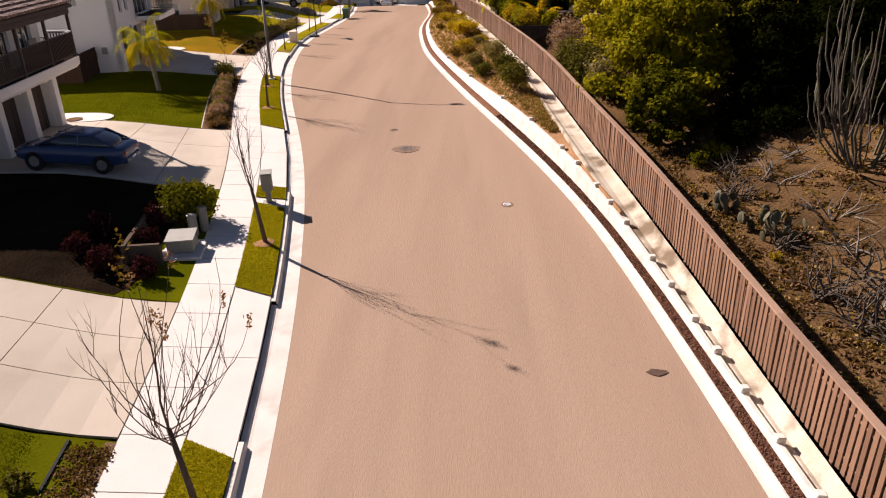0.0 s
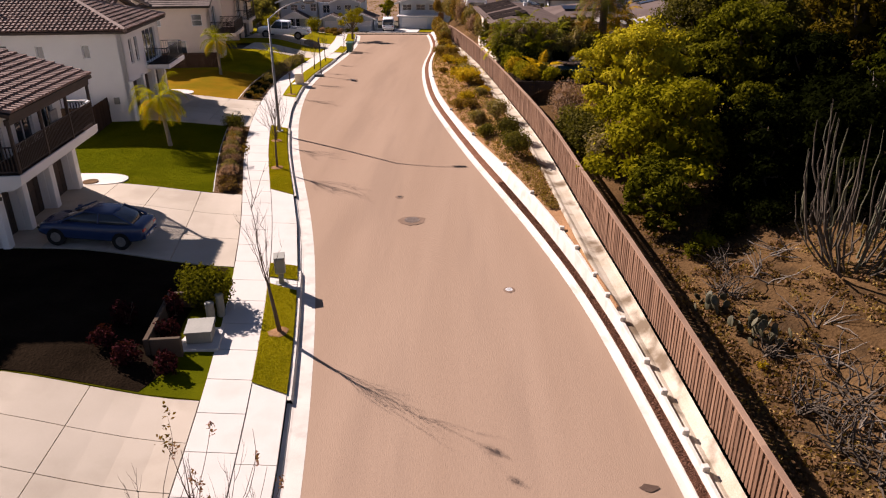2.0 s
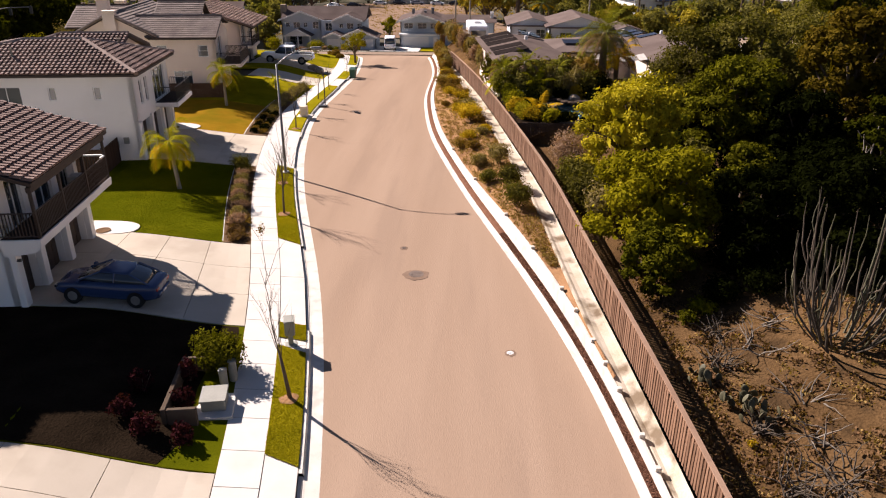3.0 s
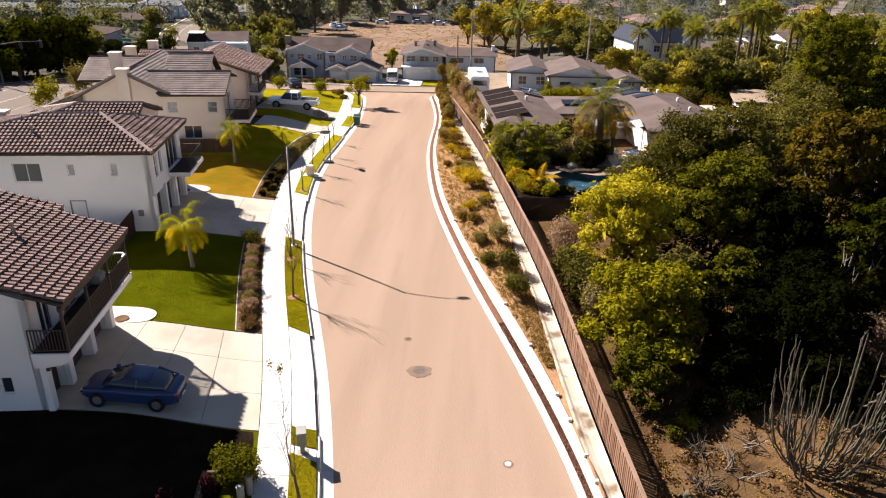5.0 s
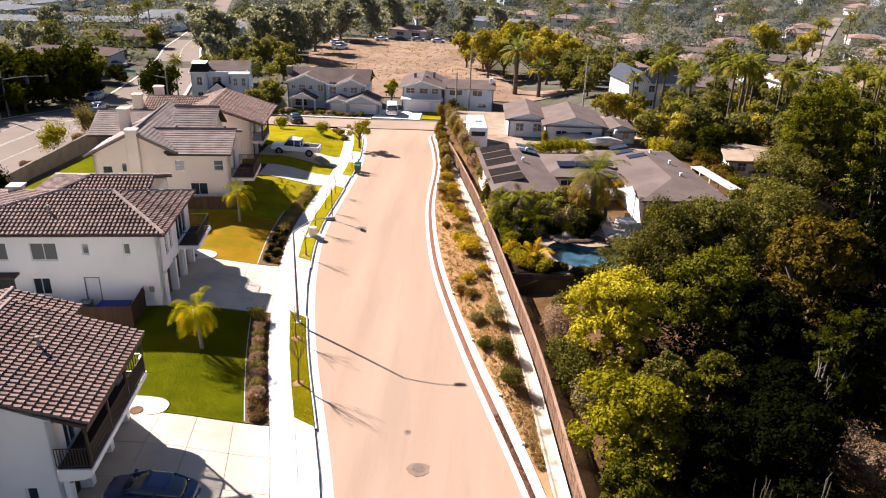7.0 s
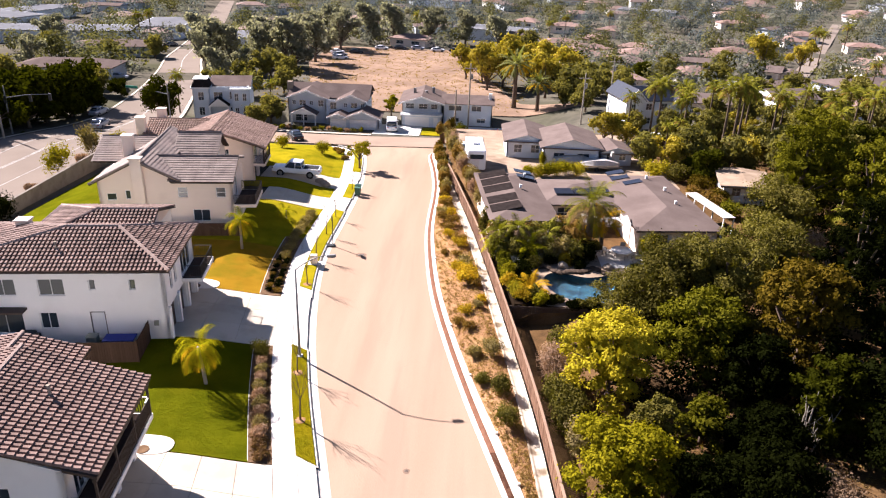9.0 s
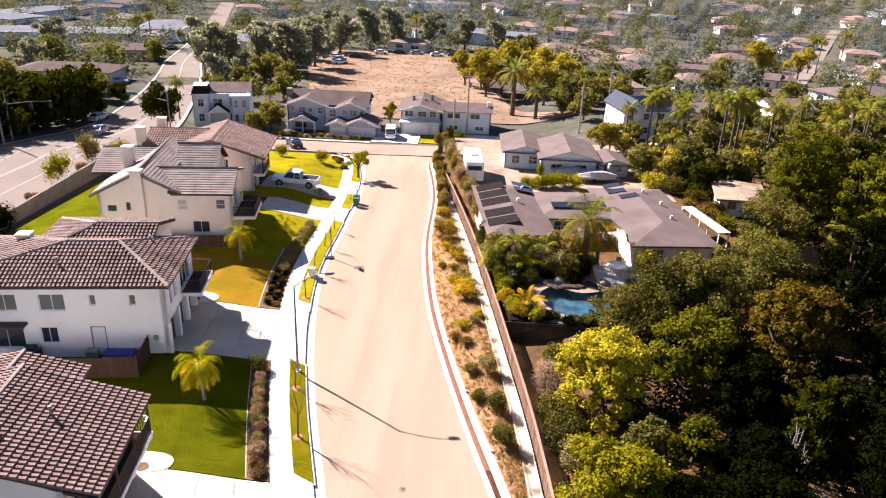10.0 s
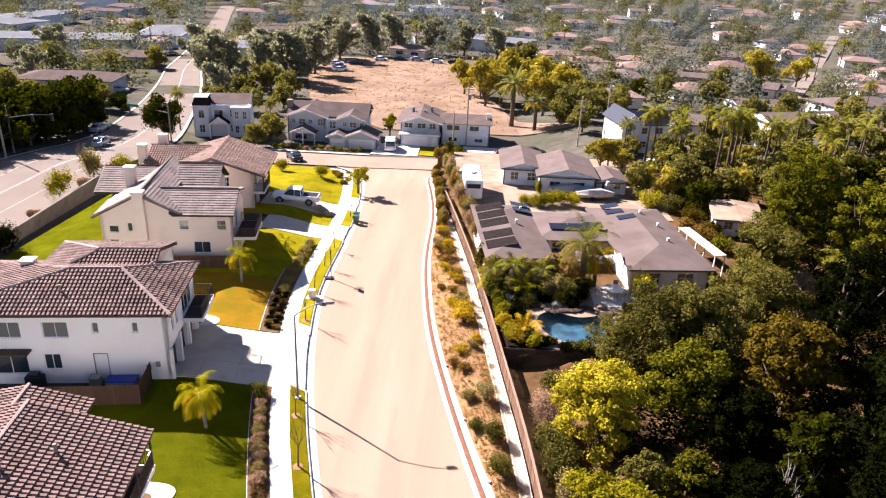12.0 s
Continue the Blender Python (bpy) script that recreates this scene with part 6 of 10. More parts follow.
def car(m, paint, label, kind="sedan", group="", name="car"):
    """A car whose nose points along +x."""
    c = thing(name, m, label, "car", group)
    if kind == "pickup":
        L, W = 5.7, 1.95
        stations = [(-2.85, 0.86, 0.55, 0.98), (-2.7, 0.95, 0.45, 1.02), (-0.6, 0.97, 0.42, 1.04), (1.2, 0.97, 0.42, 1.06), (2.4, 0.95, 0.45, 1.04), (2.78, 0.88, 0.5, 0.98), (2.85, 0.8, 0.55, 0.85)]
        cabin = [(-0.75, 0.82, 1.05), (-0.62, 0.74, 1.78), (0.75, 0.74, 1.8), (1.45, 0.84, 1.06)]
        axles, r = (-1.75, 1.8), 0.39
    elif kind == "van":
        L, W = 5.2, 1.95
        stations = [(-2.6, 0.85, 0.45, 1.0), (-2.5, 0.95, 0.35, 1.1), (0, 0.97, 0.32, 1.1), (1.6, 0.96, 0.32, 1.08), (2.4, 0.9, 0.38, 0.98), (2.6, 0.8, 0.45, 0.8)]
        cabin = [(-2.5, 0.9, 1.1), (-2.4, 0.82, 2.0), (1.0, 0.82, 2.0), (1.9, 0.86, 1.08)]
        axles, r = (-1.6, 1.6), 0.34
    else:
        L, W = 4.7, 1.8
        stations = [(-2.34, 0.66, 0.46, 0.9), (-2.26, 0.79, 0.34, 1.0), (-1.9, 0.86, 0.28, 1.04), (-1.0, 0.9, 0.25, 1.0), (0.5, 0.9, 0.25, 0.98), (1.3, 0.88, 0.26, 0.95), (1.9, 0.84, 0.3, 0.86), (2.22, 0.74, 0.36, 0.74), (2.34, 0.58, 0.42, 0.6)]
        cabin = [(-1.98, 0.7, 1.03), (-1.02, 0.6, 1.45), (0.2, 0.61, 1.47), (1.3, 0.75, 0.97)]
        axles, r = (-1.4, 1.42), 0.34
    bm = bmesh.new()
    rings = []
    # finer stations between the given ones keep the flanks smooth
    xs = [q[0] for q in stations]
    fine = sorted(set(xs) | set(np.linspace(xs[0], xs[-1], 17)))
    for x in fine:
        w, lo, hi = (float(np.interp(x, xs, [q[i] for q in stations])) for i in (1, 2, 3))
        half = [(0.7, lo), (0.93, lo + 0.05), (1.0, lo + 0.17), (1.0, lo + (hi - lo) * 0.55), (0.975, hi - 0.11), (0.93, hi - 0.03), (0.82, hi), (0.4, hi + 0.015)]
        rings.append([(x, -w * a, z) for a, z in half] + [(x, w * a, z) for a, z in half[::-1]])
    loft(bm, rings)
    body = part("body", bm, paint, c, smooth=True)
    # dark wheel arches
    for ax in axles:
        for s in (-1, 1):
            bm = bmesh.new()
            tube(bm, [(ax, s * (W / 2 - 0.24), r), (ax, s * (W / 2 + 0.004), r)], r * 1.14, 18)
            part("wheel_arch", bm, RUBBER, body)
    (x0, w0, z0), (x1, w1, z1), (x2, w2, z2), (x3, w3, z3) = cabin
    bm = bmesh.new()
    layers = []
    for f in (0.0, 0.5, 1.0):
        bow = 0.05 * math.sin(math.pi * f)
        xa, xb, w, z = x0 + (x1 - x0) * f - bow, x3 + (x2 - x3) * f + bow, w0 + (w1 - w0) * f + bow * 0.6, z0 - 0.03 + (z1 - z0 + 0.02) * f
        layers.append([(xa, -w * 0.8, z), (xa + 0.1, -w, z), (xb - 0.14, -w, z), (xb, -w * 0.78, z), (xb + 0.05, 0, z), (xb, w * 0.78, z), (xb - 0.14, w, z), (xa + 0.1, w, z), (xa, w * 0.8, z), (xa - 0.04, 0, z)])
    loft(bm, layers)
    part("glasshouse", bm, GLASS, c, smooth=True)
    bm = bmesh.new()
    loft(bm, [[(x1 + dx, -w1 * k, z1 + dz), (x2 - dx, -w2 * k, z2 + dz), (x2 - dx + 0.06, 0, z2 + dz), (x2 - dx, w2 * k, z2 + dz), (x1 + dx, w1 * k, z1 + dz), (x1 + dx - 0.05, 0, z1 + dz)] for dx, k, dz in ((-0.05, 1.02, -0.05), (-0.04, 1.03, -0.005), (0.08, 0.86, 0.035), (0.25, 0.5, 0.05))])
    part("roof", bm, paint, c, smooth=True)
    mid = (x1 + x2) / 2
    for s in (-1, 1):
        for a, b in ((((x0 + 0.02), w0, z0), (x1, w1, z1)), ((mid, w0 + 0.06, z0), (mid, w1 + 0.01, z1)), ((x3, w3, z3), (x2, w2, z2))):
            bm = bmesh.new()
            tube(bm, [(a[0], s * (a[1] - 0.01), a[2]), (b[0], s * (b[1] - 0.01), b[2])], 0.04, 6)
            part("pillar", bm, paint, c)
        bm = boxes((x3 - 0.25, x3 - 0.08, s * (w3 + 0.16) - 0.09, s * (w3 + 0.16) + 0.09, z3 + 0.02, z3 + 0.16), bevel=0.03)
        part("mirror", bm, paint, c)
        part("headlight", boxes((stations[-2][0] - 0.12, stations[-2][0] + 0.06, s * stations[-2][1] * 0.78 - 0.17, s * stations[-2][1] * 0.78 + 0.17, stations[-2][3] - 0.14, stations[-2][3] - 0.01), bevel=0.02), CHROME, body)
        part("tail_light", boxes((stations[0][0] - 0.015, stations[0][0] + 0.12, s * stations[0][1] * 0.85 - 0.14, s * stations[0][1] * 0.85 + 0.14, stations[0][3] - 0.16, stations[0][3] - 0.02), bevel=0.02), RED_LENS, body)
        for x in axles:
            wheel(c, x, s * (W / 2 - 0.1), r)
    part("bumper", boxes((stations[0][0] - 0.06, stations[0][0] + 0.1, -stations[0][1], stations[0][1], stations[0][2] - 0.06, stations[0][2] + 0.14), bevel=0.03), paint if kind == "sedan" else CHROME, c)
    part("number_plate", boxes((stations[0][0] - 0.075, stations[0][0] - 0.06, -0.16, 0.16, stations[0][2] + 0.02, stations[0][2] + 0.13)), PLATE, c)
    if kind == "pickup":
        part("bed_floor", boxes((-2.62, -0.85, -0.78, 0.78, 1.02, 1.055)), RUBBER, c)
        for s in (-1, 1):
            part("bed_rail", boxes((-2.75, -0.8, s * 0.88 - 0.06, s * 0.88 + 0.06, 1.0, 1.12), bevel=0.02), paint, c)
        part("tailgate", boxes((-2.8, -2.72, -0.82, 0.82, 0.75, 1.12), bevel=0.02), paint, c)
    return c


def on_ground(x, y, turn):
    return pose(x, y, height(x, y) + 0.05, 0, 0, turn)


slope = math.degrees(math.atan2(height(-16, 23.4) - height(-12, 23.4), 4))
car(pose(-14.1, 23.05, height(-14.1, 23.05) + 0.05, 0, -slope, 182) @ Matrix.Diagonal((0.86, 0.92, 0.9, 1)), CAR_BLUE, "dark blue sedan parked nose-in on a shaded driveway")
car(pose(-20.6, 80.2, height(-20.6, 80.2) + 0.06, 0, -2.5, 180), CAR_WHITE, "white extended-cab pickup truck on a driveway", "pickup", name="pickup_truck")


def wheelie_bin(x, y, turn, material):
    b = thing("wheelie_bin", pose(x, y, height(x, y) + 0.02, 0, 0, turn), "green wheeled refuse bin standing at the kerb", "bin", "bins at the kerb")
    bm = bmesh.new()
    loft(bm, [[(-w, -d, z), (w, -d, z), (w, d, z), (-w, d, z)] for z, w, d in ((0.08, 0.22, 0.24), (0.9, 0.28, 0.32), (0.98, 0.31, 0.36))])
    part("body", bm, material, b)
    part("lid", boxes((-0.32, 0.32, -0.38, 0.38, 0.98, 1.05), bevel=0.025), material, b)
    for s in (-1, 1):
        bm = bmesh.new()
        tube(bm, [(s * 0.24 - 0.03, 0.26, 0.11), (s * 0.24 + 0.03, 0.26, 0.11)], 0.11, 10)
        part("wheel", bm, RUBBER, b)


wheelie_bin(-12.85, 78.0, 80, BIN_GREEN)
wheelie_bin(-12.75, 76.9, 84, BIN_GREEN)

# a pole on a flat base standing in the gutter, and a small brown box in the verge
x, y = -12.75, 60.9
s = thing("basketball_hoop", pose(x, y, height(x, y) + 0.02, 0, 0, 5), "dark pole on a flat weighted base at the kerb", "hoop")
bm = bmesh.new()
tube(bm, [(0, 0, 0.1), (0, 0, 3.0)], 0.045, 8)
part("pole", bm, BLACK, s)
part("base", boxes((-0.75, 0.2, -0.3, 0.3, 0, 0.14), bevel=0.04), BLACK, s)
part("backboard", boxes((-0.06, -0.02, -0.35, 0.35, 2.75, 3.25), bevel=0.01), BLACK, s)
x, y = -13.6, 56.2
s = thing("utility_cabinet", pose(x, y, height(x, y) + 0.05), "small brown utility cabinet on a pad in the verge", "utility box")
part("pad", boxes((-0.55, 0.7, -0.4, 0.4, -0.05, 0.05)), CONCRETE, s)
part("cabinet", boxes((-0.3, 0.3, -0.25, 0.25, 0.05, 0.85), bevel=0.02), STUCCO_TAN, s)
# ---- plants ----
def clumps(rng, r, h, base, n=14, flat=1.0):
    """Blob centres for a crown r wide, from base up to h, as many rounded clumps with gaps."""
    out = []
    for k in range(n):
        a = rng.random() * 2 * math.pi
        f = rng.random() ** 0.45
        z = base + (h - base) * (0.12 + 0.76 * rng.random())
        narrow = math.sin(math.pi * min(1, max(0.06, (z - base) / (h - base) * 0.88 + 0.1))) ** 0.6
        s = r * (0.12 + 0.18 * rng.random() ** 1.3)
        out.append((math.cos(a) * f * r * 0.86 * narrow, math.sin(a) * f * r * 0.86 * narrow, z, s, s, s * 0.8 * flat))
    out.append((0, 0, base + (h - base) * 0.5, r * 0.42, r * 0.42, (h - base) * 0.32))
    return out


def sprays(rng, r, h, base, n):
    """Flat tufts of foliage held out by the limbs of a crown, in loose tiers with gaps between them."""
    out = []
    for k in range(n):
        a = 2.39996 * k + rng.uniform(-0.35, 0.35)
        z = base + (h - base) * ((k + 0.5) / n) ** 0.8
        t = (z - base) / (h - base)
        wide = r * (0.25 + 0.95 * math.sin(math.pi * min(0.97, 0.12 + 0.84 * t)) ** 0.7) * rng.uniform(0.8, 1.08)
        f = rng.uniform(0.45, 0.92)
        s = r * rng.uniform(0.12, 0.27)
        out.append((math.cos(a) * wide * f, math.sin(a) * wide * f, z + rng.uniform(-0.2, 0.2), s * rng.uniform(0.9, 1.4), s * rng.uniform(0.9, 1.4), s * rng.uniform(0.5, 0.95)))
    out.append((0, 0, h * 0.93, r * 0.22, r * 0.22, r * 0.2))
    return out


def broad_tree(x, y, r, h, leaf, seed, label, count=5000, size=0.16, z=None, bark=BARK, name="tree", n=16, base=None, group="", tiers=0):
    rng = np.random.default_rng(seed)
    rr = random.Random(seed)
    z = height(x, y) if z is None else z
    t = thing(name, pose(x, y, z, 0, 0, seed * 37 % 360), label, "tree", group)
    base = h * 0.25 if base is None else base
    blobs = sprays(rng, r, h, base, tiers) if tiers else clumps(rng, r, h, base, n)
    bm = bmesh.new()
    w = 0.05 * h * 0.6 + 0.05
    tube(bm, [(0, 0, -0.2), (0.1 * rr.uniform(-1, 1), 0.1, base * 0.6), (0.2 * rr.uniform(-1, 1), 0, h * 0.62)], [w, w * 0.75, w * 0.35], 8)
    for b in blobs[:: 3] if tiers else blobs[: 9]:
        start = Vector((0, 0, base * rr.uniform(0.5, 1.0) + 0.2 + (b[2] - base) * 0.4 * (tiers > 0)))
        end = Vector(b[:3])
        tube(bm, [start, start.lerp(end, 0.5) + Vector((0, 0, 0.15 * r * rr.uniform(-0.3, 0.6))), end], [w * 0.5, w * 0.3, w * 0.08], 5, caps=False)
    part("trunk", bm, bark, t, smooth=True)
    if tiers:
        v = leaves(rng, blobs, count, size, out=0.7, shell=0.35, rag=0.3, up=0.3, stray=0.42)
        # broad hidden leaves that keep light out of the crown's middle
        heart = leaves(rng, [(0, 0, base + (h - base) * 0.48, r * 0.5, r * 0.5, (h - base) * 0.4)], 260, r * 0.13, shell=0.2)
        v = np.concatenate([v, heart])
        part("crown", raw_mesh("crown", v, quads_of(v)), leaf, t)
    else:
        part("crown", leaf_mesh("crown", rng, blobs, count, size, rag=0.32), leaf, t)
    return t


def bush(x, y, r, h, leaf, seed, label, count=900, size=0.06, name="bush", group="", z=None, long=1.0, turn=0.0):
    rng = np.random.default_rng(seed)
    z = height(x, y) if z is None else z
    t = thing(name, pose(x, y, z, 0, 0, turn), label, "bush", group)
    n = max(5, int(7 * long))
    blobs = [(rng.uniform(-0.45, 0.45) * r, rng.uniform(-0.5, 0.5) * r * long, h * (0.35 + 0.3 * rng.random()), r * 0.55, r * 0.55, h * 0.42) for _ in range(n)]
    blobs.append((0, 0, h * 0.5, r * 0.7, r * 0.75 * long, h * 0.46))
    bm = bmesh.new()
    for k in range(6):
        a = k * 1.05
        tube(bm, [(0, 0, -0.05), (0.3 * r * math.cos(a), 0.3 * r * math.sin(a), h * 0.4), (0.6 * r * math.cos(a), 0.6 * r * long * math.sin(a), h * 0.75)], [0.03, 0.02, 0.008], 4, caps=False)
    part("stem_work", bm, BARK, t)
    part("foliage", leaf_mesh("foliage", rng, blobs, count, size, shell=0.45), leaf, t)
    return t


def fronds(rng, n, length, width, rise_, droop, leaflets=16, base_z=0.0, start=0.12, thin=0.42):
    """The quads of palm fronds springing from one point."""
    quads = []
    for k in range(n):
        a = k * 2.39996 + rng.uniform(-0.2, 0.2)
        lift = rise_ * (1.0 - 1.5 * (k / n)) + rng.uniform(-0.15, 0.15)
        out = Vector((math.cos(a), math.sin(a), 0))
        L = length * rng.uniform(0.85, 1.1)
        prev = None
        d = (out * math.cos(lift) + Vector((0, 0, math.sin(lift)))).normalized()
        p = Vector((0, 0, base_z)) + out * start
        pts = []
        for i in range(9):
            pts.append((p.copy(), d.copy()))
            p = p + d * L / 8
            d = (d + Vector((0, 0, -droop * (0.35 + 0.16 * i)))).normalized()
        for i in range(8):
            (p0, d0), (p1, d1) = pts[i], pts[i + 1]
            side = d0.cross(Vector((0, 0, 1)))
            side = side.normalized() if side.length > 0.05 else out.cross(Vector((0, 0, 1)))
            s = side * 0.018
            quads.append((p0 - s, p0 + s, p1 + s, p1 - s))
            if i == 0:
                continue
            per = max(1, leaflets // 8)
            for j in range(per):
                q = p0.lerp(p1, j / per)
                w = width * math.sin(math.pi * min(0.97, (i + j / per) / 8.2 + 0.05)) ** 0.7
                for sg in (-1, 1):
                    tip = q + side * sg * w + d0 * w * 0.55 + Vector((0, 0, -w * 0.45 * rng.uniform(0.4, 1.3)))
                    b = d0 * (L / 8 / per * thin)
                    quads.append((q - b, q + b, tip + b * 0.4, tip - b * 0.3))
    return np.array([[tuple(v) for v in q] for q in quads]).reshape(-1, 3)


def palm(x, y, trunk, r, length, n, leaf, seed, label, z=None, width=0.45, droop=0.22, rise_=1.15, leaflets=24, bark=BARK_PALE, lean=(0, 0), old=None, group="", thin=0.42, skirt=3):
    rng = random.Random(seed)
    z = height(x, y) if z is None else z
    t = thing("palm_tree", pose(x, y, z, 0, 0, seed * 53 % 360), label, "palm", group)
    bm = bmesh.new()
    k = 10
    pts = [(lean[0] * i / k, lean[1] * (i / k) ** 2, -0.1 + (trunk + 0.1) * i / k) for i in range(k + 1)]
    tube(bm, pts, [r * (1.25 - 0.4 * i / k) * (1.06 if i % 2 else 1.0) for i in range(k + 1)], 9)
    part("trunk", bm, bark, t, smooth=True)
    v = fronds(rng, n, length, width, rise_, droop, leaflets, 0.0, thin=thin)
    v += np.array([pts[-1]])
    part("crown", raw_mesh("crown", v, quads_of(v)), leaf, t)
    if old:
        v = fronds(rng, max(6, n // skirt), length * 0.85, width * 0.9, 0.05, droop * 1.1, leaflets, -0.15, thin=thin) + np.array([pts[-1]])
        part("dead_skirt", raw_mesh("dead_skirt", v, quads_of(v)), old, t)
    return t


# front gardens of the houses
palm(-16.45, 36.3, 2.75, 0.1, 2.0, 19, PALM_LEAF, 1, "small queen palm with golden lower fronds on a lawn", width=0.42, droop=0.46, rise_=1.25, old=PALM_GOLD, leaflets=72, thin=0.3, skirt=2, lean=(-0.15, 0.2))
palm(-20.5, 57.6, 2.8, 0.1, 1.9, 16, PALM_LEAF, 2, "small queen palm with bright fronds on a dry lawn", width=0.42, droop=0.44, rise_=1.25, old=PALM_GOLD, leaflets=72, thin=0.3)
palm(-18.6, 66.6, 0.9, 0.07, 1.2, 10, PALM_LEAF, 3, "very small palm on the shaded lawn", width=0.3, droop=0.28)
bush(-8.6, 19.2, 1.12, 1.4, LEAF_MID, 21, "large rounded green bush beside the pavement", 5200, 0.06, long=1.15)
for k, (x, y, r, h) in enumerate(((-10.5, 17.3, 0.55, 0.9), (-9.0, 16.7, 0.4, 0.8), (-9.6, 15.4, 0.5, 0.8), (-8.4, 15.2, 0.45, 0.7), (-10.6, 16.0, 0.45, 0.7), (-9.3, 18.2, 0.35, 0.9))):
    bush(x, y, r, h, LEAF_RED, 700 + k, "dark red-leaved shrub beside the low garden wall", 500, 0.06, group="red shrubs by the wall")
for k, (x, y, r, h) in enumerate(((-8.9, 5.6, 0.5, 0.5), (-8.3, 5.3, 0.45, 0.4), (-9.6, 6.0, 0.5, 0.5))):
    bush(x, y, r, h, LEAF_SHADED, 710 + k, "low dark shrub at the edge of the lawn", 500, 0.05, group="dark shrubs by the near lawn")
for k in range(11):
    y = 30.2 + k * 0.9
    x = off(x_left, -3.62)(y)
    bush(x, y, 0.56, 0.62 if k > 1 else 0.35, (LEAF_TAN, LEAF_HEDGE)[k % 2] if k > 1 else LEAF_BARK, 30 + k, "low clipped tan-brown hedge plant along the pavement" if k > 1 else "low rusty-brown shrub in a mulched bed", 1900, 0.04, "hedge_plant", "hedge along the pavement", long=1.35)
bush(off(x_left, -3.7)(40.8), 40.5, 0.95, 1.1, LEAF_OLIVE, 40, "rounded olive-green clipped bush", 1500, 0.05)
for k in range(20):
    y = 50.3 + (k // 2) * 0.75 + random.uniform(-0.3, 0.3)
    x = off(x_left, -3.4 - 0.7 * (k % 2))(y)
    bush(x, y, 0.42, 0.42, LEAF_SHADED if k % 3 else LEAF_BROWN, 50 + k, "small dark shrub in a mulched bed", 300, 0.05, "shrub", "dark shrubs in the bed")
for k in range(13):
    y = 57.0 + k * 1.0
    bush(off(x_left, -3.7)(y), y, 0.8, 0.75, LEAF_HEDGE, 80 + k, "low olive hedge plant along the pavement", 500, 0.055, "hedge_plant", "far hedge along the pavement")
for k, (x, y) in enumerate(((-6.9, 6.9), (-7.5, 7.4), (-8.6, 6.5))):
    bush(x, y, 0.4, 0.35, LEAF_OLIVE, 95 + k, "low grey-green shrub in a mulch bed", 300, 0.045, "shrub", "low shrubs by the near lawn")
broad_tree(-14.2, 88.3, 1.7, 3.9, LEAF_YELLOW, 5, "small round olive-green street tree at the corner", 2600, 0.1, base=1.6)
for k, (x, y, r, h) in enumerate(((-26.0, 94.5, 1.4, 1.9), (-20.2, 93.5, 1.5, 1.9), (-18.0, 95.5, 0.8, 0.8), (-16.8, 92.0, 0.7, 0.6), (-19.0, 98, 0.7, 0.6))):
    bush(x, y, r, h, LEAF_LIME if k < 2 else LEAF_BROWN, 100 + k, "rounded bright shrub on the corner lawn" if k < 2 else "low brown shrub at the lawn edge", 900, 0.08)
for x, y in ((-17.3, 79.6), (-16.9, 79.0), (-17.8, 80.0)):
    bm = bmesh.new()
    bmesh.ops.create_icosphere(bm, subdivisions=2, radius=0.55)
    for v in bm.verts:
        v.co *= 1 + 0.3 * noise.noise(v.co * 2 + Vector((x, y, 0)))
        v.co.z *= 0.75
    ob = part("boulder", bm, STONE)
    ob.matrix_basis = pose(x, y, height(x, y) + 0.2, 0, 0, x * 50)
    tagged(ob, "rough brown landscape boulder on the lawn", "rock", "boulders by the drive")

# planted bank between road and channel
BALLS = [(2.45, 36.4, 0.85, 1.15), (2.15, 40.7, 0.85, 1.15), (2.4, 33.2, 0.85, 1.3), (0.65, 40.9, 0.6, 0.75), (0.95, 37.6, 0.5, 0.65), (0.4, 44.5, 0.6, 0.6), (1.6, 51.6, 0.55, 0.6), (-0.9, 57.8, 0.5, 0.5), (-2.0, 58.6, 0.45, 0.45), (-0.9, 65.8, 0.9, 0.9), (-2.4, 67.5, 0.8, 0.9), (-2.2, 71.5, 0.9, 1.0), (-1.3, 74.3, 0.8, 0.9)]
for k, (x, y, r, h) in enumerate(BALLS):
    x = max(min(x, x_channel(y) - r * 0.95 - 0.1), x_right(y) + shoulder(y) + 0.1 + r * 0.75)
    bush(x, y, r * 1.2, h * 1.15, (LEAF_OLIVE, LEAF_HEDGE)[k % 2] if k < 5 else LEAF_BROWN, 120 + k, "dense rounded clipped bush on the bank" if k < 5 else "low brownish shrub on the dry bank", 1900 if k < 5 else 700, 0.05, group="bushes on the bank")
GOLD = [(0.1, 52.4, 1.0, 1.1), (1.1, 53.6, 0.9, 1.0), (-0.6, 54.6, 0.8, 0.8), (-0.9, 45.6, 0.55, 0.5), (0.1, 47.1, 0.6, 0.55), (1.0, 47.8, 0.5, 0.5), (-1.6, 62.5, 0.7, 0.7), (0.3, 61.0, 0.7, 0.8), (1.3, 48.9, 0.5, 0.4)]
GOLD += [(0.9, 55.4, 0.9, 0.9), (-0.7, 60.0, 0.8, 0.7), (-1.9, 64.4, 0.8, 0.7), (-0.4, 68.6, 0.7, 0.7), (-2.6, 69.5, 0.8, 0.8), (-1.8, 73.0, 0.8, 0.8)]
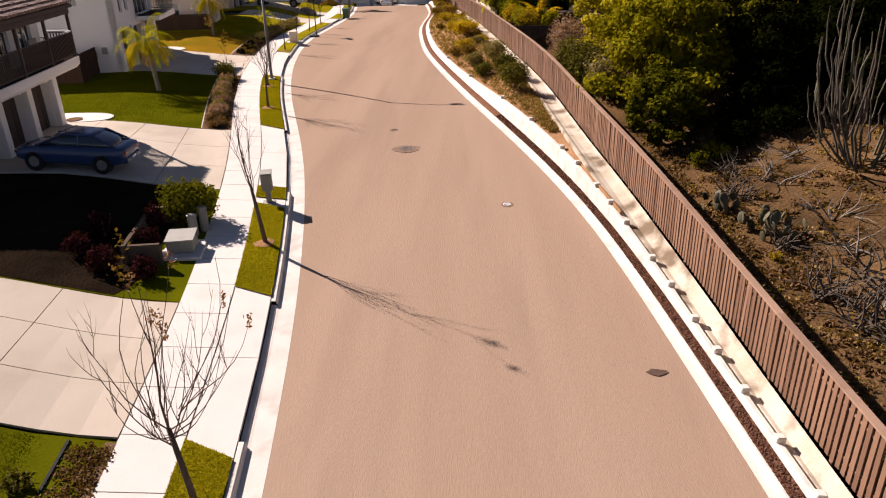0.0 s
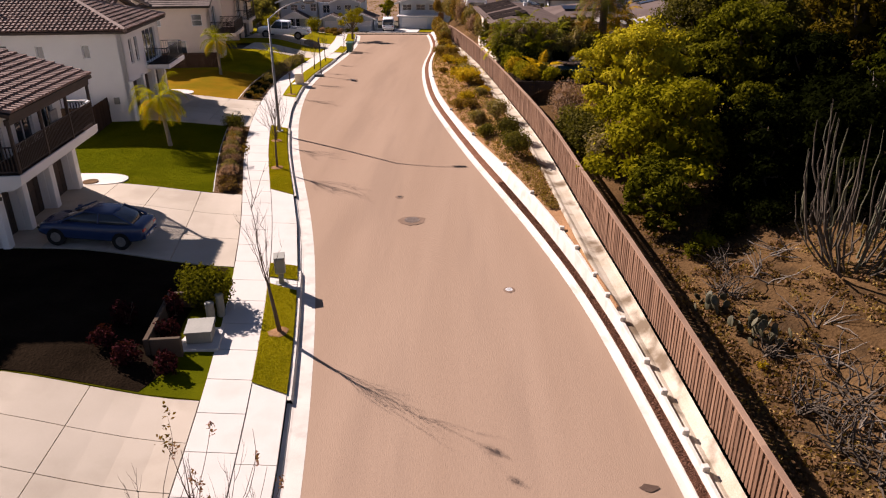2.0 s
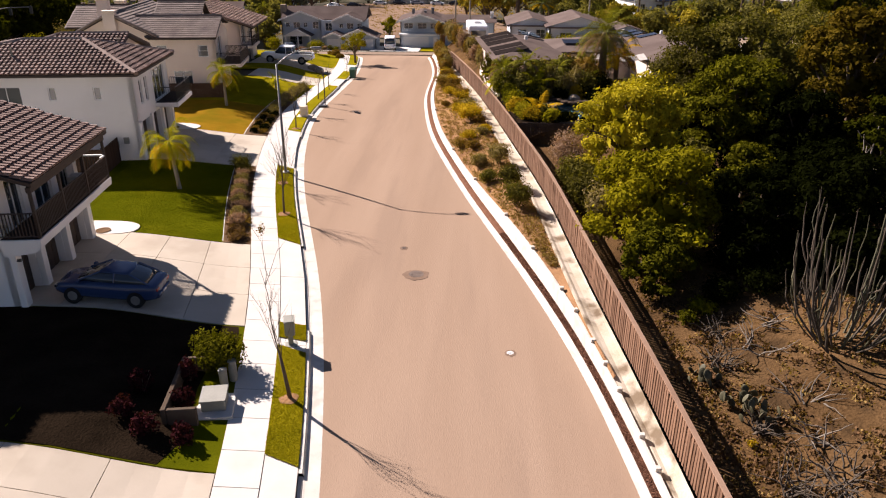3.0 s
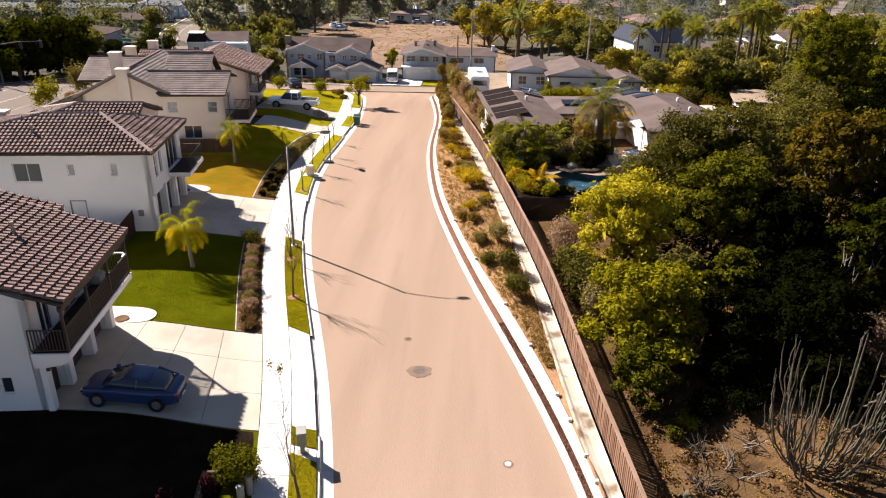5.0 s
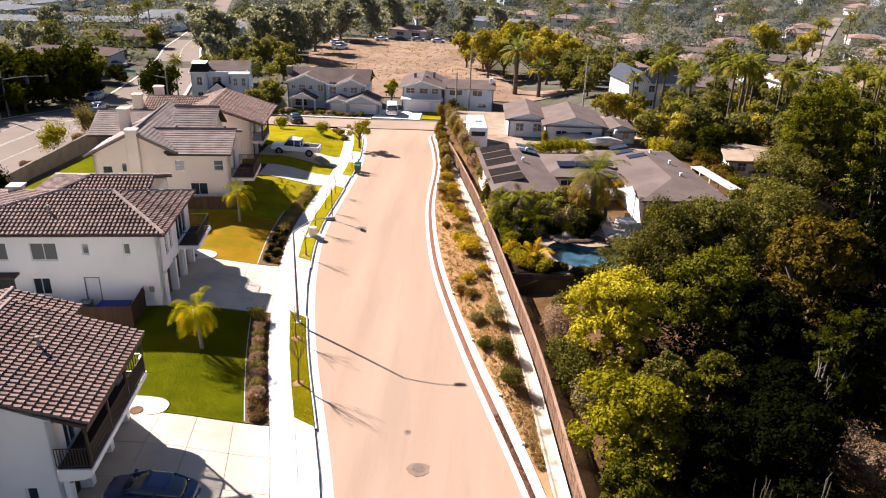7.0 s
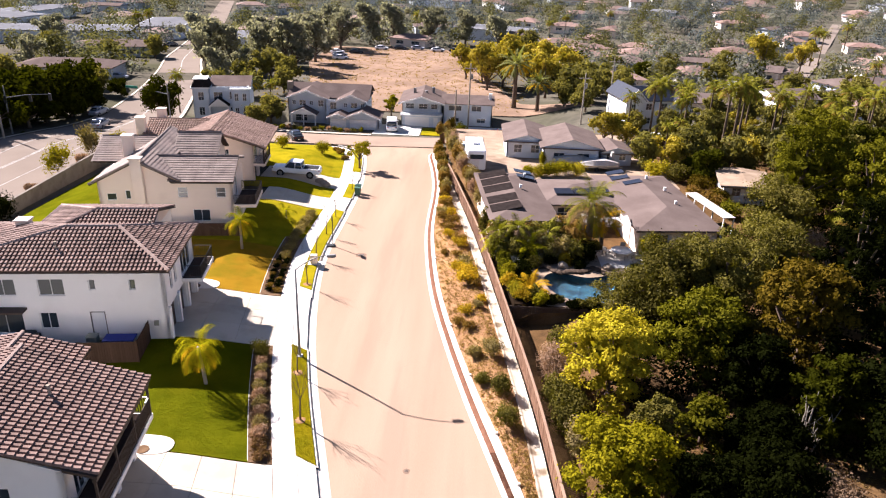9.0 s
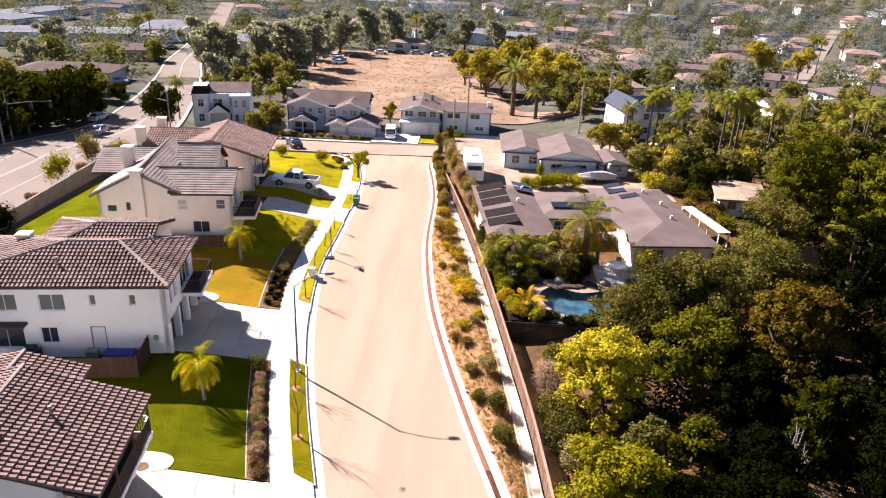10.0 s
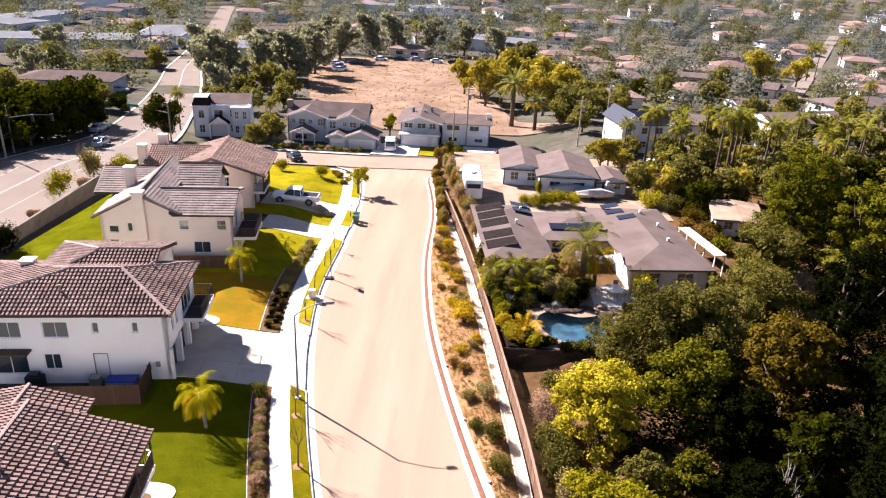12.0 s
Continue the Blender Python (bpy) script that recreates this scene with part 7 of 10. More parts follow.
for k, (x, y, r, h) in enumerate(GOLD):
    x = max(min(x, x_channel(y) - r * 1.0 - 0.1), x_right(y) + shoulder(y) + 0.1 + r * 0.75)
    bush(x, y, r * 1.35, h * 1.2, (LEAF_GOLD, LEAF_HEDGE, LEAF_GOLD, LEAF_BROWN)[k % 4] if k > 2 else LEAF_GOLD, 140 + k, "loose golden-flowering shrub on the dry bank" if k < 3 or k % 2 == 0 else "loose dry brownish shrub on the bank", 620, 0.055, group="golden shrubs on the bank")
for k in range(24):
    y = 75 + k * 1.25
    x = x_right(min(y, 104)) + 1.9 + 0.6 * math.sin(k * 2.1)
    x = min(x_right(min(y, 104)) + 1.75 + 0.3 * math.sin(k * 2.1), max(x_channel(min(y, 100)) - 0.45, x_right(min(y, 104)) + 1.4))
    bush(x, y, 0.85, 1.7 + 0.4 * math.sin(k * 1.7), (LEAF_BROWN, LEAF_HEDGE, LEAF_BROWN, LEAF_RUST)[k % 4], 160 + k, "tall rusty-brown roadside shrub at the bend", 1000, 0.09, group="shrub row beside the fence")
for k in range(16):
    y = 68 + k * 1.7
    bush(x_fence(y) + 1.1 + 0.3 * math.sin(k * 1.9), y, 0.95, 2.3 + 0.4 * math.sin(k * 2.3), (LEAF_HEDGE, LEAF_BROWN, LEAF_TAN, LEAF_HEDGE)[k % 4], 330 + k, "dry brownish hedge shrub behind the fence", 900, 0.08, group="shrub row behind the fence")
bush(-1.2, 110.5, 2.2, 3.4, LEAF_GREEN, 180, "large dark green shrub at the corner", 2600, 0.12, z=level(110) + 0.1)
# dry tufts over the bank
rng = np.random.default_rng(8)
spots = []
for _ in range(3600):
    y = rng.uniform(21, 80)
    a, b = x_right(y) + 1.0, x_channel(y) - 0.1
    if b > a + 0.3:
        x = rng.uniform(a, b)
        spots.append((x, y, height(x, y) + 0.06, 0.16, 0.16, 0.09))
v = leaves(rng, spots, 34000, 0.042, shell=0.1)
ob = part("dry_tufts", raw_mesh("dry_tufts", v, quads_of(v)), LEAF_STRAW)
tagged(ob, "scattered dry weeds over the bank", "weeds", "", "stuff")

# trees of the slope behind the fence
WOODS = [
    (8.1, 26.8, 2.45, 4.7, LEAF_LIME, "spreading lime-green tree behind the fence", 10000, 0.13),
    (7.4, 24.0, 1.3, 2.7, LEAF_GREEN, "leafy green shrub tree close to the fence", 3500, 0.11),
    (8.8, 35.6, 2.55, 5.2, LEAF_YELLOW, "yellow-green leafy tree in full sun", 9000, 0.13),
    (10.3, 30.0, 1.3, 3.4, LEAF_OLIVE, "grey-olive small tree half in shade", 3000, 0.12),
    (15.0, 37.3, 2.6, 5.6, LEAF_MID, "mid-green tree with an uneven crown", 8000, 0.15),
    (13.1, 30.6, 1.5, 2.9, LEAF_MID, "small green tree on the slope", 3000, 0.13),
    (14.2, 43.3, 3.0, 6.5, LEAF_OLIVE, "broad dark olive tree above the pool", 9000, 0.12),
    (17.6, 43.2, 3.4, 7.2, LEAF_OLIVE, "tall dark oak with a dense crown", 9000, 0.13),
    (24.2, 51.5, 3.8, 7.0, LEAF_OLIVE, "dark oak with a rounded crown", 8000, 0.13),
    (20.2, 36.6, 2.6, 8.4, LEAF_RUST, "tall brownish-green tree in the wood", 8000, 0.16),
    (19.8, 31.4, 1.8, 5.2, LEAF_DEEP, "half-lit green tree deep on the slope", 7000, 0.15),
    (24.5, 32.7, 3.2, 7.7, LEAF_SHADED, "tall green tree deep on the slope", 8000, 0.16),
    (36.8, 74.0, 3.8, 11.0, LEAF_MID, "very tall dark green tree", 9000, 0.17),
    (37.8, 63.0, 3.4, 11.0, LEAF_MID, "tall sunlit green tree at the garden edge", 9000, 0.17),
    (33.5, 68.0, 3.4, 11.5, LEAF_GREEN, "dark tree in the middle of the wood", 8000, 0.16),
    (39.5, 50.5, 4.6, 9.5, LEAF_SHADED, "dark crowned tree at the wood's far side", 8000, 0.18),
    (31.1, 38.5, 3.9, 8.2, LEAF_SHADED, "dark crowned tree in deep shade", 8000, 0.18),
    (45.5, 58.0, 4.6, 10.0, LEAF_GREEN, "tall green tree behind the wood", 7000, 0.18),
    (28.0, 25.2, 3.7, 7.1, LEAF_SHADED, "dark tree on the edge of the slope", 7000, 0.17),
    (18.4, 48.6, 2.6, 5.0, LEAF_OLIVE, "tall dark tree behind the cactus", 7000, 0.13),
    (15.6, 29.2, 1.8, 3.2, LEAF_SHADED, "low dark tree on the slope", 7000, 0.13),
    (23.1, 27.8, 2.7, 6.2, LEAF_SHADED, "green tree on the slope", 7000, 0.13),
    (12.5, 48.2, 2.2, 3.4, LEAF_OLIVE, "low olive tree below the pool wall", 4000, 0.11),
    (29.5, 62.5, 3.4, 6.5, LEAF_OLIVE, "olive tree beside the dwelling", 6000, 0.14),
    (44.0, 70.0, 4.4, 9.0, LEAF_SHADED, "dark tree beyond the white roof", 7000, 0.18),
    (51.0, 48.0, 5.0, 10.0, LEAF_SHADED, "large dark tree at the wood's rim", 7000, 0.2),
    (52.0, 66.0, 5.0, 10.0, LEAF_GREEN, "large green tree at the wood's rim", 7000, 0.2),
    (17.2, 34.9, 2.3, 4.5, LEAF_SHADED, "dark understorey tree in shade", 5000, 0.15),
    (37.3, 33.6, 4.3, 8.5, LEAF_SHADED, "dark tree on the shaded slope", 7000, 0.2),
    (18.2, 47.8, 2.8, 5.4, LEAF_SHADED, "dark shrub tree under the oaks", 5000, 0.14),
    (28.8, 47.5, 2.9, 11.5, LEAF_SHADED, "dark tree crowded among oaks", 5000, 0.15),
    # near-black trees added to darken the slope behind the cactus
    (11.6, 24.8, 1.8, 3.4, LEAF_SHADED, "low near-black tree added where the slope lies in shade", 4000, 0.13),
    (14.6, 25.2, 2.2, 3.8, LEAF_SHADED, "spreading near-black tree added where the slope lies in shade", 5000, 0.13),
    (14.6, 22.4, 1.7, 1.9, LEAF_SHADED, "low near-black shrub tree added to darken the ground behind the cactus", 4000, 0.13),
    (16.2, 28.6, 1.8, 3.4, LEAF_SHADED, "low near-black tree added where the slope lies in shade", 4000, 0.13),
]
built = set(bpy.data.objects)
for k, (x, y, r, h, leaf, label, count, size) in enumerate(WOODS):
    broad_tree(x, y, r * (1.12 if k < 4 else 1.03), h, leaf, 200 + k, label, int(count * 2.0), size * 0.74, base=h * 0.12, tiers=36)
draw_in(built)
# near-black low growth, added so that the floor under the trees reads as shade
rng = np.random.default_rng(88)
spots = []
while len(spots) < 420:
    x, y = rng.uniform(9, 58), rng.uniform(26, 76)
    if (x < 24 and y > 48) or (x < 30 and y > 58) or y < 26 + (0 if x > 20 else 5) or (x < 18 and y < 33):
        continue
    r = rng.uniform(0.7, 1.7)
    spots.append((x, y, height(x, y) + r * 0.5, r, r, r * 0.8))
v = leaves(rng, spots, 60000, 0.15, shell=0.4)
tagged(part("understorey", raw_mesh("understorey", v, quads_of(v)), LEAF_SHADED), "near-black leaves standing in for shade on the wood floor", "undergrowth", "", "stuff")
bush(6.0, 37.7, 1.7, 2.9, LEAF_TAN, 240, "large dry tan shrub beside the fence", 7000, 0.05)
bush(6.6, 30.8, 1.3, 2.0, LEAF_HEDGE, 248, "dense olive-brown thicket beside the fence", 2600, 0.08)
bush(6.3, 32.8, 1.4, 2.1, LEAF_OLIVE, 249, "dense olive-brown thicket beside the fence", 2600, 0.08)
bush(6.0, 35.4, 1.4, 2.2, LEAF_OLIVE, 250, "dense olive-brown thicket beside the fence", 2800, 0.08)
bush(6.4, 34.2, 1.3, 1.9, LEAF_OLIVE, 241, "rounded olive shrub beside the fence", 2600, 0.08)
bush(6.8, 41.6, 1.2, 1.6, LEAF_OLIVE, 242, "olive shrub under the pool wall", 1500, 0.08)
bush(17.8, 25.6, 2.4, 2.2, LEAF_TWIG, 243, "leafless tan thicket on the slope", 6000, 0.05)
bush(21.8, 23.4, 2.3, 2.4, LEAF_OLIVE, 244, "olive thicket on the slope", 3500, 0.09)
# near-black bushes added over lit soil to stand in for shade
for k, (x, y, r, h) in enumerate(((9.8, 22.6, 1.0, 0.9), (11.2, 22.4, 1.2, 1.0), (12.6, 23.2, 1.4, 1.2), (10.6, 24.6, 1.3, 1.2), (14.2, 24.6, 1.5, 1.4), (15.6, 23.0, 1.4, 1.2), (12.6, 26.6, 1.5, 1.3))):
    bush(x, y, r, h, LEAF_SHADED, 720 + k, "near-black bush standing in for shade on the slope", 1300, 0.08, group="dark undergrowth bushes")
bush(9.0, 22.3, 0.7, 0.5, LEAF_LIME, 245, "bright low weeds in a patch of sun", 500, 0.07)
bush(8.3, 21.5, 0.45, 0.6, LEAF_GREEN, 246, "small green shrub in leaf litter", 300, 0.06)


def column_cactus(x, y, seed, n, tall, r):
    """A clump of thin upswept columns that branch like candelabra, most of them dry."""
    rng = random.Random(seed)
    t = thing("column_cactus", pose(x, y, height(x, y)), "tall clump of grey dry column cactus with upswept arms", "cactus")

    def arm(p, a, out, h, w, branch):
        bm = bmesh.new()
        pts = [p]
        for k in range(1, 7):
            f = k / 6
            swing = out * (1 - (1 - f) ** 2.2)
            pts.append(p + Vector((math.cos(a) * swing + rng.uniform(-0.06, 0.06), math.sin(a) * swing + rng.uniform(-0.06, 0.06), h * f ** 1.25)))
        tube(bm, pts, [w * 0.9, w, w, w, w * 0.9, w * 0.8, w * 0.35], 6)
        part("stem", bm, CACTUS_DRY if rng.random() < 0.7 else CACTUS, t)
        for _ in range(branch):
            q = pts[rng.randint(2, 4)]
            arm(q, a + rng.uniform(-1.6, 1.6), rng.uniform(0.2, 0.7), (p.z + h - q.z) * rng.uniform(0.6, 1.05), w * 0.8, 0)

    for k in range(n):
        a, f = rng.random() * 2 * math.pi, rng.random() ** 0.5
        base = Vector((math.cos(a) * f * r * 0.35, math.sin(a) * f * r * 0.35, -0.1))
        arm(base, a + rng.uniform(-0.5, 0.5), f * r * rng.uniform(0.4, 0.9), tall * rng.uniform(0.4, 1.0) * (1.1 - 0.35 * f), rng.uniform(0.025, 0.042), rng.choice((0, 1, 2, 3)))


column_cactus(12.3, 18.8, 31, 28, 6.6, 2.0)


def prickly_pear(x, y, seed):
    rng = random.Random(seed)
    t = thing("prickly_pear", pose(x, y, height(x, y)), "prickly pear cactus with flat grey-green pads", "cactus", "prickly pears on the slope")
    for k in range(17):
        a = rng.random() * 6.28
        p = Vector((math.cos(a) * rng.uniform(0, 0.62), math.sin(a) * rng.uniform(0, 0.5), rng.uniform(0.06, 0.6)))
        bm = bmesh.new()
        bmesh.ops.create_icosphere(bm, subdivisions=2, radius=0.115)
        bmesh.ops.transform(bm, matrix=Matrix.Translation(p) @ Matrix.Rotation(rng.random() * 6.28, 4, "Z") @ Matrix.Rotation(rng.uniform(-0.5, 0.5), 4, "X") @ Matrix.Diagonal((1, 0.22, 1.45, 1)), verts=bm.verts)
        part("pad", bm, CACTUS, t)


prickly_pear(8.75, 16.9, 1)
prickly_pear(9.1, 16.2, 2)
prickly_pear(7.9, 18.1, 3)
bush(8.5, 15.1, 0.22, 0.3, LEAF_GOLD, 247, "small yellow-flowering weed in leaf litter", 120, 0.04)


def dead_brush(x, y, seed, size, n=26, wood=CACTUS_DRY):
    rng = random.Random(seed)
    t = thing("dead_brush", pose(x, y, height(x, y)), "tangle of pale dead branches on the ground", "brush", "dead brush on the slope")
    bm = bmesh.new()
    for k in range(n):
        p = Vector((rng.uniform(-0.4, 0.4) * size, rng.uniform(-0.4, 0.4) * size, 0))
        d = Vector((rng.uniform(-1, 1), rng.uniform(-1, 1), rng.uniform(0.1, 1.1))).normalized()
        pts = [p]
        for _ in range(5):
            d = (d + Vector((rng.uniform(-0.5, 0.5), rng.uniform(-0.5, 0.5), rng.uniform(-0.35, 0.25)))).normalized()
            p = p + d * size * 0.2
            pts.append(Vector((p.x, p.y, max(0.02, p.z))))
        tube(bm, pts, [0.028, 0.024, 0.02, 0.014, 0.01, 0.005], 4, caps=False)
    tagged(part("branchwork", bm, wood, t), kind="stuff")


for k, (x, y, s) in enumerate(((8.7, 19.0, 0.9), (9.5, 12.4, 1.2), (9.2, 13.6, 1.2), (8.9, 15.9, 0.8), (10.3, 13.8, 1.3), (9.9, 11.2, 1.0), (18.2, 30.4, 1.4), (9.0, 20.6, 0.9))):
    dead_brush(x, y, 60 + k, s)
for k, (x, y, s) in enumerate(((10.4, 15.2, 1.6), (9.9, 19.4, 1.8), (10.6, 16.6, 1.5), (10.2, 12.6, 1.3), (10.9, 20.6, 1.5))):
    dead_brush(x, y, 160 + k, s * 0.7, 12, DEAD_WOOD)


def dead_tree(x, y, seed, tall):
    """A bare pale trunk that forks low, with broken limbs."""
    rng = random.Random(seed)
    t = thing("dead_tree", pose(x, y, height(x, y)), "bare pale dead tree with forked trunks", "tree", "dead trees on the slope")
    bm = bmesh.new()
    for k in range(5):
        a, out = rng.random() * 6.28, rng.uniform(0.2, 0.9)
        pts = [Vector((0, 0, -0.2))] + [Vector((math.cos(a) * out * f + rng.uniform(-0.08, 0.08), math.sin(a) * out * f + rng.uniform(-0.08, 0.08), tall * f * (1 - 0.12 * k))) for f in (0.25, 0.5, 0.75, 1.0)]
        tube(bm, pts, [0.09, 0.075, 0.06, 0.04, 0.015], 6)
        for q in pts[2:4]:
            d = Vector((rng.uniform(-1, 1), rng.uniform(-1, 1), rng.uniform(0.2, 0.9)))
            tube(bm, [q, q + d * 0.5, q + d * 0.9 + Vector((0, 0, 0.15))], [0.03, 0.02, 0.006], 4)
    part("trunk", bm, DEAD_WOOD, t, smooth=True)


dead_tree(18.0, 29.8, 1, 4.0)
dead_tree(18.8, 30.2, 2, 3.2)
dead_tree(24.8, 51.0, 3, 4.4)
# leaf litter on the sunlit floor of the slope
spots = [(x, y, height(x, y) + 0.03, 0.5, 0.5, 0.04) for x, y in ((rng.uniform(7.5, 24), rng.uniform(8, 34)) for _ in range(500))]
v = leaves(rng, spots, 30000, 0.05, shell=0.05)
tagged(part("leaf_litter", raw_mesh("leaf_litter", v, quads_of(v)), LEAF_STRAW), "dry leaf litter over bare soil", "leaf litter", "", "stuff")

spots = [(x, y, height(x, y) + 0.04, 0.35, 0.35, 0.06) for x, y in ((7.2 + 9 * rng.random() ** 1.5, rng.uniform(7, 26)) for _ in range(500))]
v = leaves(rng, spots, 26000, 0.06, shell=0.05)
tagged(part("bark_litter", raw_mesh("bark_litter", v, quads_of(v)), LEAF_BARK), "dark twigs and leaves strewn over soil", "leaf litter", "", "stuff")

# chips and dead leaves over the near mulch beds
spots = []
for _ in range(700):
    y = rng.uniform(3, 8.6) if rng.random() < 0.6 else rng.uniform(29.8, 41.4)
    x = rng.uniform(off(x_left, -3.78 if y < 10 else -4.2)(y), walk_out(y) - 0.08)
    spots.append((x, y, height(x, y) + 0.06, 0.2, 0.2, 0.05))
v = leaves(rng, spots, 16000, 0.04, shell=0.05)
tagged(part("mulch_chips", raw_mesh("mulch_chips", v, quads_of(v)), LEAF_BARK), "loose bark chips and dead leaves in mulched beds", "mulch", "", "stuff")

# short grass on the sunlit verges and lawns
def grass_on(name, count, pick, material, label, tall=0.05, seed=4):
    rng = np.random.default_rng(seed)
    pts = np.array([pick(rng) for _ in range(count)])
    a = rng.random(count) * 2 * np.pi
    w = 0.011
    side = np.stack([np.cos(a) * w, np.sin(a) * w, np.zeros(count)], 1)
    up = np.stack([rng.normal(0, 0.018, count), rng.normal(0, 0.018, count), tall * (0.5 + rng.random(count))], 1)
    v = np.stack([pts - side, pts + side, pts + side * 0.3 + up, pts - side * 0.3 + up], 1).reshape(-1, 3)
    return tagged(part(name, raw_mesh(name, v, quads_of(v)), material), label, "grass", "", "stuff")


def on_verge(rng):
    a, b, s = STRIPS[rng.choice(4, p=[0.35, 0.2, 0.05, 0.4])]
    u = rng.random()
    y = rng.uniform(max(a + s * u, 1), b - s * (1 - u))
    x = walk_in(y) * (1 - u) + verge_in(y) * u
    return (x, y, height(x, y) + 0.05)


def on_lawns(rng):
    if rng.random() < 0.3:
        y = rng.uniform(4, 8.75)
        x = rng.uniform(-10.5, off(x_left, -3.95)(y))
    else:
        y = rng.uniform(29.7, 41.5)
        x = rng.uniform(-21, off(x_left, -4.35)(y))
    return (x, y, height(x, y) + 0.02)


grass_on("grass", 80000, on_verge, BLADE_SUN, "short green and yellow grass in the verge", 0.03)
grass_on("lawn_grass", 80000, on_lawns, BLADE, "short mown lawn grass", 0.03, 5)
# ---- the garden with the pool, behind the fence ----
built = set(bpy.data.objects)
POOL = [(6.5, 53.6), (7.0, 51.4), (8.2, 50.0), (10.2, 49.4), (12.2, 50.0), (13.4, 51.6), (13.6, 53.8), (12.6, 55.0), (11.2, 54.3), (10.0, 54.2), (8.8, 54.9), (7.4, 55.0)]


def rounded(outline, n=3):
    pts = outline
    for _ in range(n):
        out = []
        for (x0, y0), (x1, y1) in zip(pts, pts[1:] + pts[:1]):
            out += [(x0 * 0.75 + x1 * 0.25, y0 * 0.75 + y1 * 0.25), (x0 * 0.25 + x1 * 0.75, y0 * 0.25 + y1 * 0.75)]
        pts = out
    return pts


def grown(outline, d):
    cx, cy = sum(p[0] for p in outline) / len(outline), sum(p[1] for p in outline) / len(outline)
    out = []
    for x, y in outline:
        r = math.hypot(x - cx, y - cy)
        out.append((cx + (x - cx) * (r + d) / r, cy + (y - cy) * (r + d) / r))
    return out


def pool():
    edge = rounded(POOL, 2)
    zt = 2.67
    p = thing("swimming_pool", pose(10, 52, zt), "freeform swimming pool with clear blue water and pale coping", "pool")
    put = lambda pts: [(x - 10, y - 52) for x, y in pts]
    e, big = put(edge), put(grown(edge, 0.35))
    bm = bmesh.new()
    a = [bm.verts.new((x, y, 0.05)) for x, y in e]
    b = [bm.verts.new((x, y, 0.05)) for x, y in big]
    c = [bm.verts.new((x, y, -0.3)) for x, y in big]
    n = len(e)
    for i in range(n):
        k = (i + 1) % n
        bm.faces.new((a[i], a[k], b[k], b[i])), bm.faces.new((b[i], b[k], c[k], c[i]))
    bmesh.ops.recalc_face_normals(bm, faces=bm.faces)
    part("coping", bm, PAVER, p)
    bm = bmesh.new()
    a = [bm.verts.new((x, y, 0.05)) for x, y in e]
    b = [bm.verts.new((x * 0.9, y * 0.9, -0.95)) for x, y in e]
    for i in range(n):
        k = (i + 1) % n
        bm.faces.new((a[k], a[i], b[i], b[k]))
    bm.faces.new(b)
    part("basin", bm, POOL_SIDE, p)
    bm = bmesh.new()
    bm.faces.new([bm.verts.new((x * 0.998, y * 0.998, -0.08)) for x, y in e])
    w = part("water", bm, WATER, p)
    w.visible_shadow = False
    # paved terrace with the hole for the pool
    bm = bmesh.new()
    outer = [(6.0, 48.7), (8, 48.6), (14.8, 48.7), (16.6, 50), (16.8, 56), (15.4, 60.6), (9, 60.6), (6.0, 60.6), (5.8, 55)]
    ring = grown(edge, 0.3)
    out_pts = []
    for x, y in ring:
        d = Vector((x - 10, y - 52))
        best = 99
        for (x0, y0), (x1, y1) in zip(outer, outer[1:] + outer[:1]):
            ex, ey = x1 - x0, y1 - y0
            det = d.x * -ey + d.y * ex
            if abs(det) > 1e-9:
                s = ((x0 - 10) * -ey + (y0 - 52) * ex) / det
                q = (d.x * (y0 - 52) - d.y * (x0 - 10)) / det
                if s > 0 and -0.01 <= q <= 1.01:
                    best = min(best, s)
        out_pts.append((10 + d.x * best, 52 + d.y * best))
    a = [bm.verts.new((x - 10, y - 52, 0.03)) for x, y in ring]
    b = [bm.verts.new((x - 10, y - 52, 0.03)) for x, y in out_pts]
    for i in range(n):
        k = (i + 1) % n
        bm.faces.new((a[i], b[i], b[k], a[k]))
    bmesh.ops.recalc_face_normals(bm, faces=bm.faces)
    for f in bm.faces:
        if f.normal.z < 0:
            f.normal_flip()
    setting("terrace", bm, PAVER, "tan paved pool terrace", "terrace").matrix_basis = pose(10, 52, zt)


pool()
f = thing("garden_fence", pose(9, 48.35, 1.75), "dark timber fence below the pool terrace", "fence")
for k in range(74):
    x = 3.5 + k * 0.155
    part("board", boxes((x - 9 - 0.07, x - 9 + 0.07, -0.015, 0.015, -2.4, 1.05 + 0.02 * (k % 2))), WOOD_DARK, f)
part("rail", boxes((-5.6, 5.9, 0.02, 0.08, 0.75, 0.85)), WOOD_DARK, f)


